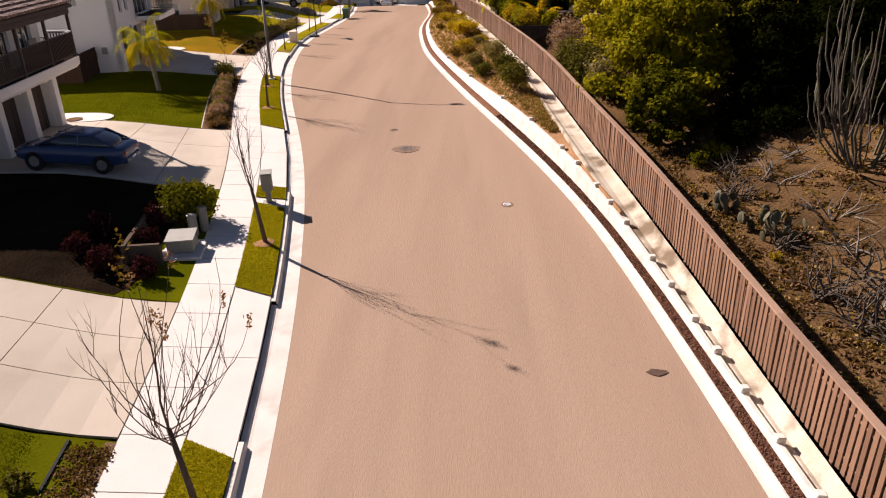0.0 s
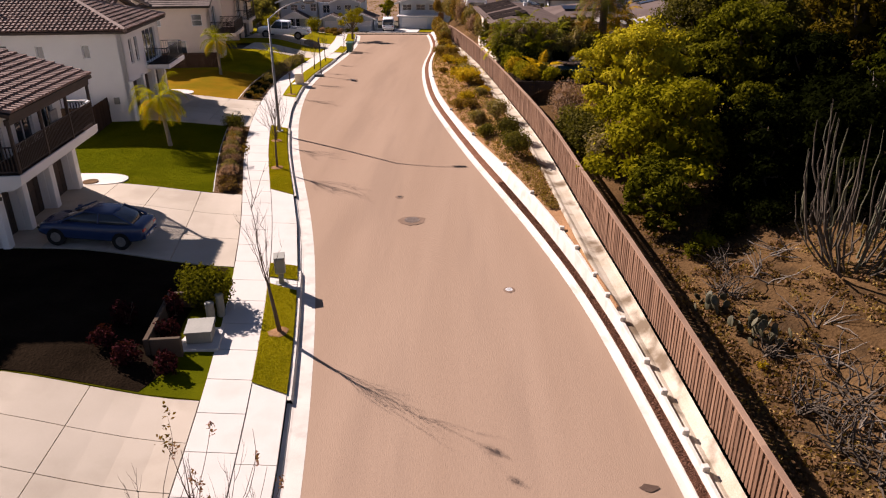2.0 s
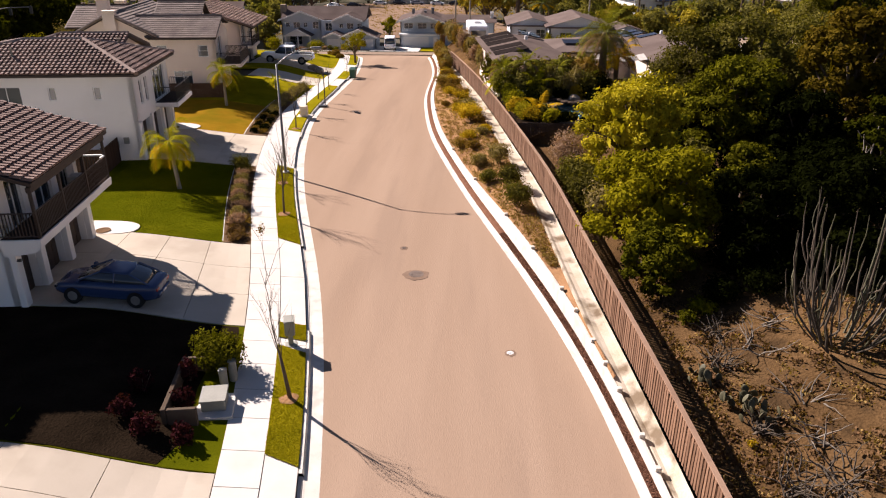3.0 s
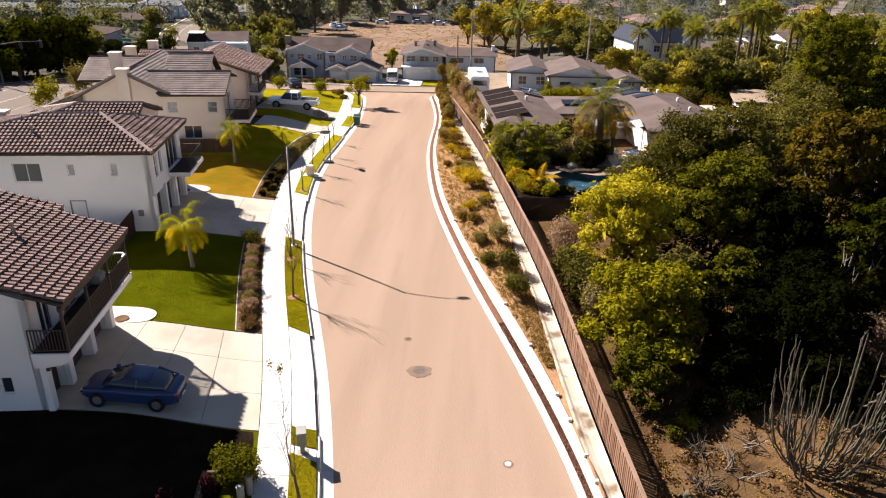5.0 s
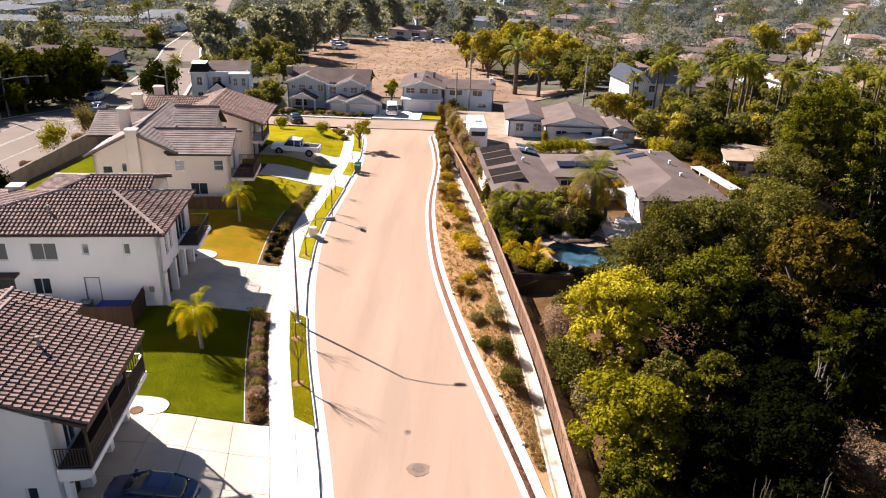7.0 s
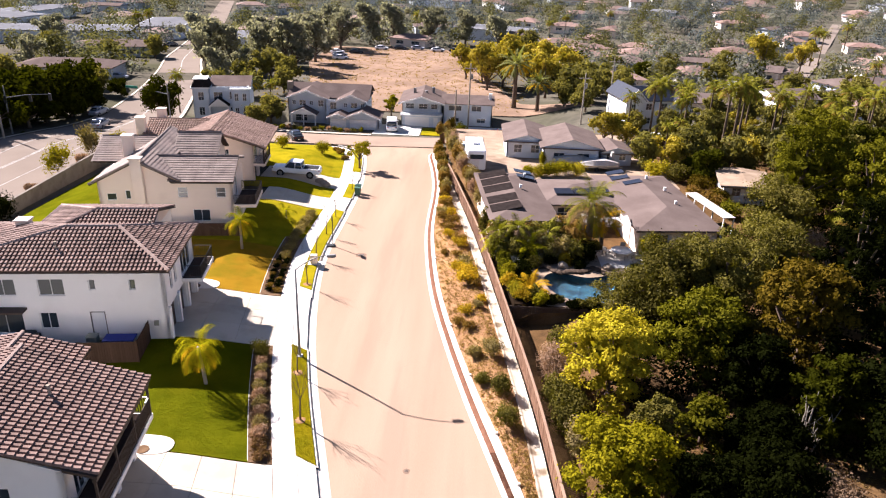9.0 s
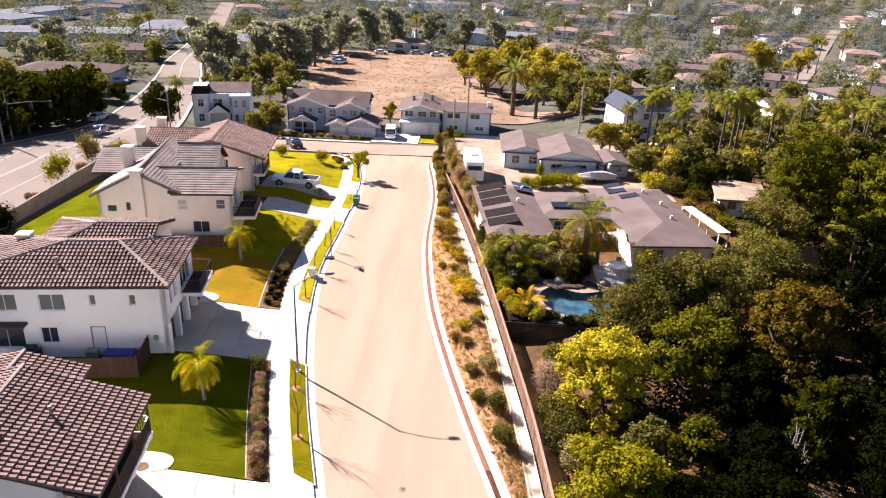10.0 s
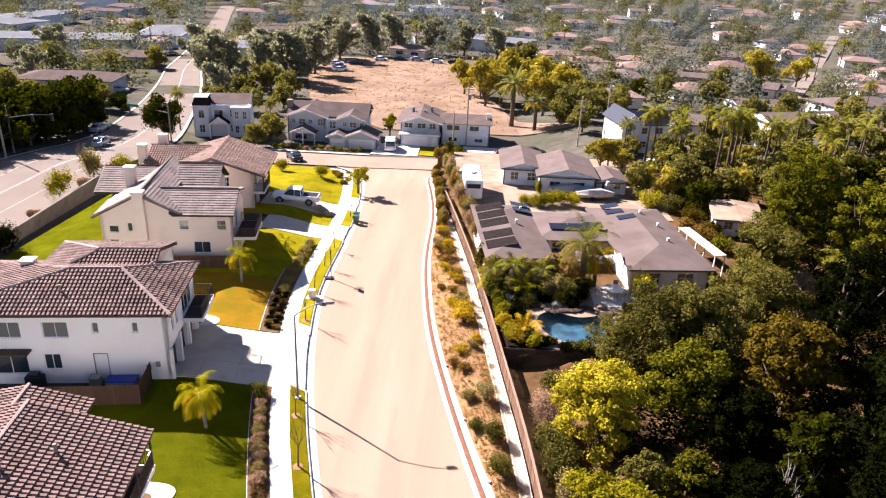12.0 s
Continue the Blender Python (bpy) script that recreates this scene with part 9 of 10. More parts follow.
palm(33.1, 57.4, 4.2, 0.2, 2.2, 16, PALM_TALL, 71, "ragged palm among dark trees", z=2.4, width=0.5, droop=0.34, leaflets=40, bark=BARK, old=LEAF_BROWN, thin=0.3, skirt=1)


# ---- houses across the cross street ----
def tall_wall(h, x0, x1, y, z0, z1, holes, material, deep=5.0, trim=WHITE):
    bm = bmesh.new()
    ms = wall_run(bm, (x0, y), (x1, y), z0, z1, 0.2, holes)
    wall_run(bm, (x1, y), (x1, y + deep), z0, z1, 0.2)
    wall_run(bm, (x1, y + deep), (x0, y + deep), z0, z1, 0.2)
    wall_run(bm, (x0, y + deep), (x0, y), z0, z1, 0.2)
    part("wall", bm, material, h)
    return ms


def gable_roof(h, x0, x1, y0, y1, z, zp, material, trim=WHITE, wall=None, ridge_y=True):
    """A gable roof; its ridge runs along y, with the gable towards the street."""
    bm = bmesh.new()
    t = 0.12
    if ridge_y:
        xm = (x0 + x1) / 2
        prof = [(x0, z), (xm, zp), (x1, z)]
        up = [[bm.verts.new((x, y, zz)) for x, zz in prof] for y in (y0, y1)]
        dn = [[bm.verts.new((x, y, zz - t)) for x, zz in prof] for y in (y0, y1)]
    else:
        ym = (y0 + y1) / 2
        prof = [(y0, z), (ym, zp), (y1, z)]
        up = [[bm.verts.new((x, y, zz)) for y, zz in prof] for x in (x0, x1)]
        dn = [[bm.verts.new((x, y, zz - t)) for y, zz in prof] for x in (x0, x1)]
    for k in range(2):
        bm.faces.new((up[0][k], up[0][k + 1], up[1][k + 1], up[1][k]))
        bm.faces.new((dn[1][k], dn[1][k + 1], dn[0][k + 1], dn[0][k]))
        for e in (0, 1):
            bm.faces.new((dn[e][k], dn[e][k + 1], up[e][k + 1], up[e][k]))
    for k in (0, 2):
        bm.faces.new((up[0][k], up[1][k], dn[1][k], dn[0][k]))
    bmesh.ops.recalc_face_normals(bm, faces=bm.faces)
    r = part("roof", bm, material, h)
    if ridge_y:
        bm = bmesh.new()
        for a, b in (((x0, z), (xm, zp)), ((xm, zp), (x1, z))):
            vs = [bm.verts.new(p) for p in ((a[0], y0 - 0.03, a[1] - 0.3), (b[0], y0 - 0.03, b[1] - 0.3), (b[0], y0 - 0.03, b[1] + 0.02), (a[0], y0 - 0.03, a[1] + 0.02))]
            bm.faces.new(vs)
        bm.normal_update()
        bmesh.ops.solidify(bm, geom=bm.faces[:], thickness=0.06)
        part("bargeboard", bm, trim, r)
        if wall:
            bm = bmesh.new()
            vs = [bm.verts.new(p) for p in ((x0 + 0.3, y0 + 0.35, z - 0.1), (x1 - 0.3, y0 + 0.35, z - 0.1), (xm, y0 + 0.35, zp - 0.15))]
            bm.faces.new(vs)
            bm.normal_update()
            bmesh.ops.solidify(bm, geom=bm.faces[:], thickness=0.15)
            part("gable", bm, wall, h)
    return r


def house_five():
    h = thing("house", pose(-32.6, 125.5, level(125) + 0.1) @ Matrix.Diagonal((1, 1, 0.82, 1)), "blue-grey two-storey suburban house with white trim and garages", "house")
    w1 = [(0.7, 1.4, 3.9, 4.8), (2.0, 3.2, 3.7, 4.9), (3.8, 4.5, 3.9, 4.8), (5.4, 6.4, 3.6, 5.0)]
    ms = tall_wall(h, 0, 7.2, 0, -1, 5.4, w1 + [(1.2, 3.4, 0.3, 2.2)], SIDING, 9)
    for q in w1 + [(1.2, 3.4, 0.3, 2.2)]:
        window(h, ms, *q)
    w2 = [(0.9, 2.1, 3.3, 4.9), (3.3, 4.0, 3.9, 4.8), (4.6, 5.8, 3.7, 4.9), (6.4, 7.1, 3.9, 4.8)]
    ms = tall_wall(h, 6.8, 14.0, -0.8, -1, 5.4, w2, SIDING, 9)
    for q in w2:
        window(h, ms, *q)
    doors = [(0.5, 3.1, 0, 2.2), (3.7, 8.3, 0, 2.2)]
    ms = tall_wall(h, 8.0, 16.8, -4.0, -1, 2.6, doors, SIDING, 5)
    for q in doors:
        garage_door(h, ms, *q, material=WHITE, rows=4, cols=4, depth=0.1)
    gable_roof(h, -0.5, 7.4, -0.6, 9, 5.4, 7.2, SHINGLE, wall=SIDING)
    gable_roof(h, 8.8, 14.4, -1.4, 8, 5.4, 6.8, SHINGLE, wall=SIDING)
    gable_roof(h, -0.5, 14.5, 1.5, 9.5, 5.3, 7.6, SHINGLE, ridge_y=False)
    gable_roof(h, 7.7, 11.6, -4.5, 1, 2.6, 3.5, SHINGLE, wall=SIDING)
    gable_roof(h, 10.6, 17.2, -4.6, 1, 2.6, 4.2, SHINGLE, wall=SIDING)
    gable_roof(h, 0.8, 5.6, -2.8, 0.2, 2.5, 3.9, SHINGLE, wall=WHITE)
    for x in (1.1, 3.2, 5.3):
        part("porch_post", boxes((x - 0.1, x + 0.1, -2.5, -2.3, 0, 2.5)), WHITE, h)
    part("chimney", boxes((-0.9, 0.1, 3.5, 4.5, 0, 8.0), bevel=0.03), STONE, h)


def house_six():
    h = thing("house", pose(-12.2, 127.5, level(127) + 0.1) @ Matrix.Diagonal((1, 1, 0.8, 1)), "grey two-storey house with balcony over a white garage", "house")
    w = [(0.6, 2.2, 3.6, 4.8), (3.0, 4.6, 3.6, 4.8), (5.2, 6.4, 3.6, 4.8)]
    ms = tall_wall(h, 0, 7.2, 0, -1, 5.3, w, SIDING, 9)
    for q in w:
        window(h, ms, *q)
    doors = [(0.6, 5.0, 0, 2.2)]
    ms = tall_wall(h, 0, 7.2, -1.6, -1, 2.5, doors + [(5.8, 6.6, 0, 2.1)], SIDING_PALE, 1.6)
    garage_door(h, ms, *doors[0], material=WHITE, rows=4, cols=6, depth=0.08)
    bm = boxes((5.8, 6.6, 0.06, 0.12, 0, 2.1))
    bmesh.ops.transform(bm, matrix=ms, verts=bm.verts)
    part("door", bm, WHITE, h)
    b = part("balcony", boxes((-0.2, 7.4, -1.9, 0, 2.5, 2.75)), WHITE, h)
    rail(b, [(-0.1, -1.8, 2.75), (7.3, -1.8, 2.75)], 0.9, 0.3, SIDING)
    gable_roof(h, -0.6, 7.8, -1.9, 9.5, 5.3, 6.9, SHINGLE, wall=SIDING)
    for x, y, tall in ((2.0, 4, 1.1), (5.4, 5, 1.2), (4.2, 3, 0.8)):
        part("roof_unit", boxes((x - 0.25, x + 0.25, y - 0.25, y + 0.25, 5.9, 6.3 + tall), bevel=0.05), STEEL, h)
    w = [(1.0, 3.4, 3.3, 4.5), (5.2, 7.0, 3.3, 4.5), (6.2, 7.8, 0.7, 1.7), (1.4, 3.0, 0.7, 1.7)]
    ms = tall_wall(h, 7.4, 16.4, 0.8, -1, 5.0, w, SIDING_PALE, 8)
    for q in w:
        window(h, ms, *q, bars=(1, 0))
    gable_roof(h, 7.0, 16.8, 0.3, 9.3, 5.0, 6.1, SHINGLE, ridge_y=False)
    part("chimney", boxes((15.7, 16.3, 3, 3.6, 4, 6.9)), WHITE, h)


house_five()
house_six()
setting("front_drive", sheet(117.5, 126.2, lot_line(-16.5), lot_line(-8.4), 6, 1.5, 0.06), CONCRETE, "pale concrete drive before the garages", "driveway")
setting("front_lawn", sheet(118.2, 124.5, lot_line(-8.2), lot_line(-1.0), 4, 1.2, 0.09), GRASS_SUN, "small bright lawn across the street", "lawn")
setting("front_drive", sheet(121, 127, lot_line(-0.6), lot_line(12), 5, 1.5, 0.06), CONCRETE, "pale concrete forecourt across the street", "driveway")
setting("front_pavement", sheet(116.0, 117.0, lot_line(-46), lot_line(-16.5), 12, 0.9, 0.1), DRIVE, "far pavement of the cross street", "pavement")
for k in range(14):
    x = -33.5 + k * 1.15
    bush(x, 119.0 + 0.5 * math.sin(k), 0.7, 0.8, (LEAF_OLIVE, LEAF_LIME, LEAF_TAN)[k % 3], 300 + k, "low front-garden shrub beside the street", 260, 0.1, z=level(119) + 0.1, group="front-garden shrubs")


def victorian():
    h = thing("house", pose(-49.4, 124.8, level(126) + 0.1, 0, 0, 12) @ Matrix.Diagonal((1, 1, 0.92, 1)), "tall pale-blue ornate house with dark mansard tower", "house")
    w = [(1.0, 1.9, 0.8, 2.3), (1.0, 1.9, 3.8, 5.3), (6.2, 7.2, 3.8, 5.3), (6.2, 7.2, 0.8, 2.3), (8.0, 8.8, 3.8, 5.3), (8.0, 8.8, 0.8, 2.3), (3.4, 5.0, 3.6, 5.2)]
    ms = tall_wall(h, 0, 9.6, 0, -1, 6.2, w, SIDING_PALE, 10)
    for q in w:
        window(h, ms, *q)
    bm = bmesh.new()
    loft(bm, [[(-0.3, -0.8, 6.2), (3.0, -0.8, 6.2), (3.0, 3.2, 6.2), (-0.3, 3.2, 6.2)], [(0.3, -0.2, 7.7), (2.4, -0.2, 7.7), (2.4, 2.6, 7.7), (0.3, 2.6, 7.7)]])
    part("roof", bm, SOLAR_MAT, h)
    part("cornice", boxes((0.1, 2.6, -0.4, 2.8, 7.7, 7.82), (-0.4, 3.1, -0.9, 3.3, 6.05, 6.25)), WHITE, h)
    ms = tall_wall(h, -0.1, 2.8, -0.6, -1, 6.1, [(0.9, 1.9, 0.8, 2.4), (0.9, 1.9, 3.7, 5.3)], SIDING_PALE, 3.5)
    window(h, ms, 0.9, 1.9, 0.8, 2.4)
    window(h, ms, 0.9, 1.9, 3.7, 5.3)
    gable_roof(h, 2.6, 6.2, -2.2, 1, 2.9, 4.4, SOLAR_MAT, wall=WHITE)
    for x in (2.8, 6.0):
        part("porch_post", boxes((x - 0.12, x + 0.12, -2.0, -1.75, 0, 2.9)), WHITE, h)
    gable_roof(h, 2.6, 10.0, 1.0, 10, 6.2, 7.4, SHINGLE, ridge_y=False)
    ms = tall_wall(h, 6.6, 9.8, -0.9, -1, 5.8, [(0.5, 1.2, 0.8, 2.3), (1.9, 2.6, 0.8, 2.3), (0.5, 1.2, 3.6, 5.1), (1.9, 2.6, 3.6, 5.1)], SIDING_PALE, 2)
    for a in (0.5, 1.9):
        for z in (0.8, 3.6):
            window(h, ms, a, a + 0.7, z, z + 1.5)
    part("cornice", boxes((6.4, 10.0, -1.1, 1.2, 5.8, 6.05)), WHITE, h)


victorian()


built = set(bpy.data.objects)


def white_house():
    h = thing("house", pose(28.3, 131.0, level(131) + 0.1, 0, 0, 12), "white two-storey house with dark blue gabled roof", "house")
    w = [(1.0, 1.9, 3.4, 4.8), (1.0, 1.9, 0.8, 2.2)]
    ms = tall_wall(h, 0, 3.6, -1.5, -1, 5.4, w, CAR_WHITE, 9)
    for q in w:
        window(h, ms, *q)
    w = [(1.0, 2.2, 3.4, 4.6), (4.0, 5.2, 3.4, 4.6), (7.2, 8.4, 3.4, 4.6), (1.0, 2.2, 0.8, 2.0), (5.0, 7.0, 0.4, 2.2)]
    ms = tall_wall(h, 3.6, 13.5, 0, -1, 5.2, w, CAR_WHITE, 7)
    for q in w:
        window(h, ms, *q)
    gable_roof(h, -0.4, 4.0, -2.0, 8, 5.4, 7.6, SOLAR, wall=CAR_WHITE)
    gable_roof(h, 3.4, 14.0, -0.4, 7.4, 5.2, 7.2, SOLAR, ridge_y=False)
    gable_roof(h, 9.6, 14.0, -0.9, 4, 5.2, 7.0, SOLAR, wall=CAR_WHITE)


white_house()

# ---- the main road on the left ----
main_mid = interp([(40, -57.0), (60, -57.2), (95, -57.6), (120, -58.2), (147, -63.5), (175, -71.5), (200, -80.5), (235, -89.2), (300, -106), (420, -138)])
main_half = interp([(40, 8.6), (100, 8.6), (120, 7.0), (147, 5.6), (200, 4.6), (300, 4.2), (420, 4.0)])
setting("main_road", sheet(40, 420, lambda y: main_mid(y) - main_half(y), lambda y: main_mid(y) + main_half(y), 4, 2.0, 0.1), ASPHALT_OLD, "wide old asphalt main road", "road")
LINE = surface("road_paint", (0.3, 0.28, 0.25), (0.45, 0.43, 0.39), 0.8, 1.5, 20, 0.1)
for d_, w_ in ((-0.15, 0.05), (0.15, 0.05), (-4.2, 0.05), (4.2, 0.05)):
    setting("road_line", sheet(40, 102 if abs(d_) > 1 else 230, lambda y: main_mid(y) + d_ * main_half(y) / 8.6 - w_, lambda y: main_mid(y) + d_ * main_half(y) / 8.6 + w_, 1, 2.0, 0.115), LINE, "painted line on the main road", "road marking")
setting("main_pavement", sheet(60, 300, lambda y: main_mid(y) - main_half(y) - 0.6, lambda y: main_mid(y) - main_half(y) - 0.1, 2, 2.0, 0.2), DRIVE, "pale pavement along the main road", "pavement")
setting("main_pavement", sheet(116, 300, lambda y: main_mid(y) + main_half(y) + 0.1, lambda y: main_mid(y) + main_half(y) + 0.7, 2, 2.0, 0.2), DRIVE, "pale pavement along the main road", "pavement")
w = thing("boundary_wall", pose(-46.8, 74, height(-46.8, 74)), "low tan block wall along the main road", "wall")
part("panel", boxes((-0.1, 0.1, -14, 10.5, -0.8, 1.5)), GARDEN_WALL, w)
part("panel", boxes((0.1, 6.5, 10.3, 10.5, -0.8, 1.5)), GARDEN_WALL, w)
part("capping", boxes((-0.14, 0.14, -14, 10.5, 1.5, 1.57)), GARDEN_WALL, w)
part("pier", boxes((-0.2, 0.2, 10.2, 10.6, -0.8, 1.75)), GARDEN_WALL, w)
for k, (x, y, r, h_, leaf) in enumerate(((-49.6, 79.5, 1.9, 3.8, LEAF_YELLOW), (-49.2, 87.2, 2.2, 4.6, LEAF_HEDGE), (-46.6, 90.0, 2.2, 2.8, LEAF_YELLOW), (-44.5, 88.0, 1.5, 2.2, LEAF_GREEN), (-48.5, 83.4, 1.1, 1.2, LEAF_TAN), (-46.0, 63.0, 2.2, 3.4, LEAF_SHADED), (-48.2, 60.5, 2.0, 3.0, LEAF_GREEN), (-48.6, 72.5, 0.9, 0.9, LEAF_TAN))):
    bush(x, y, r, h_, leaf, 330 + k, "shrub beside the boundary wall", 1500, 0.1, z=0.1, group="shrubs along the main road")


def signal(x, y, turn, arm, green=False):
    s = thing("traffic_signal", pose(x, y, level(y) + 0.2, 0, 0, turn), "galvanised traffic signal mast with a long arm", "traffic signal", "signals at the junction")
    bm = bmesh.new()
    tube(bm, [(0, 0, 0), (0, 0, 7.2)], [0.14, 0.09], 8)
    part("pole", bm, STEEL, s)
    bm = bmesh.new()
    tube(bm, [(0, 0, 5.4), (arm * 0.5, 0, 5.9), (arm, 0, 6.0)], [0.09, 0.07, 0.05], 6)
    part("arm", bm, STEEL, s)
    for k, f_ in enumerate((0.0, 0.55, 0.98)):
        part("signal_head", boxes((arm * f_ - 0.2, arm * f_ + 0.2, -0.3, 0.0, 4.6 + f_ * 0.5, 5.75 + f_ * 0.4), bevel=0.04), BLACK, s)
    if green:
        part("street_sign", boxes((arm * 0.72, arm * 0.72 + 2.2, -0.05, 0.0, 5.9, 6.4), bevel=0.02), surface("sign_green", (0.02, 0.22, 0.12), (0.03, 0.28, 0.16), 0.5, 2, 10, 0.0), s)


signal(-50.6, 116.5, 172, 7.5, True)
signal(-68.4, 101.0, 8, 6.5)
for x, y, tall in ((-0.1, 127.0, 11.5), (-2.3, 113.2, 8.5), (29.5, 150.0, 10.5), (21.3, 133.5, 9.5), (-66.5, 96, 8.0)):
    p = thing("utility_pole", pose(x, y, level(y) + 0.1), "weathered grey timber utility pole", "pole", "utility poles")
    bm = bmesh.new()
    tube(bm, [(0, 0, -0.2), (0, 0, tall)], [0.17, 0.11], 8)
    part("mast", bm, BARK_PALE, p)
    if tall > 9:
        part("crossarm", boxes((-1.1, 1.1, -0.06, 0.06, tall - 1.0, tall - 0.86)), BARK_PALE, p)
        bm = bmesh.new()
        tube(bm, [(0.3, 0, tall - 2.8), (0.3, 0, tall - 1.9)], 0.22, 8)
        part("transformer", bm, STEEL, p)

# the dry field
setting("dry_field", sheet(137, 252, lambda y: float(np.interp(y, [137, 160, 205, 252], [-17, -36, -46, -48])), lambda y: float(np.interp(y, [137, 150, 200, 252], [26, 10, 2, -4])), 14, 3.0, 0.14), FIELD, "open field of dry reddish grass", "field")

# dry weeds over the field
rng = np.random.default_rng(14)
spots = [(x, y, level(y) + 0.25, 0.7, 0.7, 0.22) for x, y in ((rng.uniform(-44, 14), rng.uniform(140, 250)) for _ in range(2200))]
v = leaves(rng, spots, 12000, 0.18, shell=0.1)
tagged(part("field_weeds", raw_mesh("field_weeds", v, quads_of(v)), LEAF_STRAW), "dry reddish weeds over an open field", "weeds", "", "stuff")

# ---- distant houses ----
protos = [
    low_house("bungalow", pose(35.0, 178.0, level(178) + 0.1, 0, 0, 10), [(-7, 7, -4.5, 4.5, 2.9)], STUCCO_TAN, TILE, "single-storey tan house with terracotta roof", True, 0.26),
    low_house("bungalow", pose(65.0, 226.0, level(226) + 0.1, 0, 0, -8), [(-8, 8, -4, 4, 2.9)], SIDING, SHINGLE, "long low white house with grey roof", False, 0.2),
    low_house("bungalow", pose(85.0, 163.0, level(163) + 0.1, 0, 0, 25), [(-5, 5, -4.5, 4.5, 3.0), (5, 9, -3, 3, 2.8)], STUCCO_TAN, SHINGLE, "low white house with shallow grey roof", False, 0.24),
    low_house("bungalow", pose(-90.0, 162.0, level(162) + 0.1, 0, 0, 6), [(-12, 9, -5, 5, 3.0)], SIDING, SHINGLE, "long low blue-grey house with shingle roof", True, 0.24),
    low_house("two_storey_house", pose(62.5, 143.0, level(143) + 0.1, 0, 0, 14), [(-4.5, 4.5, -4, 4, 5.4)], STUCCO, SHINGLE, "two-storey pale house with grey roof", False, 0.3),
    low_house("warehouse", pose(-139.0, 232.0, level(232) + 0.1, 0, 0, 12), [(-15, 15, -8, 8, 4.5)], SIDING_PALE, ROOF_PALE, "pale flat-roofed commercial building", False, 0.03, windows=False),
    low_house("bungalow", pose(119.0, 212.0, level(212) + 0.1, 0, 0, -14), [(-6, 6, -5, 5, 2.9)], STUCCO, TILE, "single-storey house with brown tile roof", True, 0.28),
]
for h in protos:
    tagged(h, group="distant houses")
NEAR_FAR = [(46.7, 214, 1), (35.5, 230, 0), (93, 262, 6), (83, 208, 2), (83, 152, 6), (157, 298, 0), (48, 149, 2), (77, 286, 1), (61, 265, 0), (-126, 236, 5), (-181, 302, 5), (-109, 255, 0), (-112, 268, 5), (-46, 309, 1), (-21, 265, 0), (43, 333, 0), (100, 185, 3), (72, 176, 1), (106, 165, 2), (128, 240, 0), (60, 196, 6), (-150, 262, 3), (-100, 205, 3), (98, 150, 2), (118, 180, 6)]
rng = random.Random(77)
taken = [(x, y) for x, y, _ in NEAR_FAR] + [(35, 178), (65, 226), (85, 163), (-90, 162), (62, 143), (-139, 232), (119, 212)]


def on_road(x, y, pad=6):
    return (40 < y < 420 and abs(x - main_mid(y)) < main_half(y) + pad) or abs(x - (78.3 + (y - 180) * 0.52)) < 7 and y > 170


for k in range(900):
    y = 235 + 620 * rng.random() ** 1.2
    x = rng.uniform(-0.68, 0.68) * y
    if on_road(x, y, 10) or (135 < y < 258 and -55 < x < 30) or any((x - a) ** 2 + (y - b) ** 2 < 17 ** 2 for a, b in taken):
        continue
    taken.append((x, y))
    NEAR_FAR.append((x, y, rng.choice([0, 0, 1, 2, 3, 3, 4, 5, 6, 6])))
    if len(NEAR_FAR) > 250:
        break
for x, y, k in NEAR_FAR:
    copy_thing(protos[k], pose(x, y, level(y) + 0.1, 0, 0, rng.uniform(-30, 30) + (90 if rng.random() < 0.25 else 0)))
setting("side_street", sheet(172, 420, lambda y: 78.3 + (y - 180) * 0.52 - 2.8, lambda y: 78.3 + (y - 180) * 0.52 + 2.8, 2, 4.0, 0.12), ASPHALT_OLD, "dusty tan residential street in the distance", "road")

# ---- parked cars in the distance ----
far_car = car(pose(-38.5, 214, level(214) + 0.2, 0, 0, 30), CAR_WHITE, "white car parked beside the field", group="distant cars")
far_dark = car(pose(-36.5, 232, level(232) + 0.2, 0, 0, 10), CAR_DARK, "dark car parked beside the field", group="distant cars")
far_grey = car(pose(-66.8, 124, level(124) + 0.25, 0, 0, 88), CAR_GREY, "silver car waiting on the main road", group="distant cars")
for k, (x, y, a, c_) in enumerate(((-40, 222, 25, far_grey), (-42, 229, 20, far_car), (-30, 246, 5, far_car), (-24, 249, 8, far_dark), (-18, 250, 5, far_grey), (-11, 247, 3, far_car), (-5, 247, 0, far_dark), (-60.5, 112, 95, far_grey), (-65.5, 90, 92, far_dark), (-73, 132, 20, far_dark), (-80, 160, 10, far_grey), (-98, 224, 20, far_car), (-101, 229, 15, far_grey), (-96, 231, 60, far_dark), (32.5, 121, 70, far_car), (88, 196, 60, far_car), (7.5, 121.5, 10, far_dark), (12, 123, 15, far_dark), (84, 186, 60, far_grey))):
    copy_thing(c_, pose(x, y, level(y) + 0.25, 0, 0, a))

# ---- distant trees ----
def far_proto(x, y, r, h, leaf, seed, label, count=900, size=0.42):
    return broad_tree(x, y, r, h, leaf, seed, label, count, size, z=level(y), n=12, base=h * 0.18, group="trees of the town")


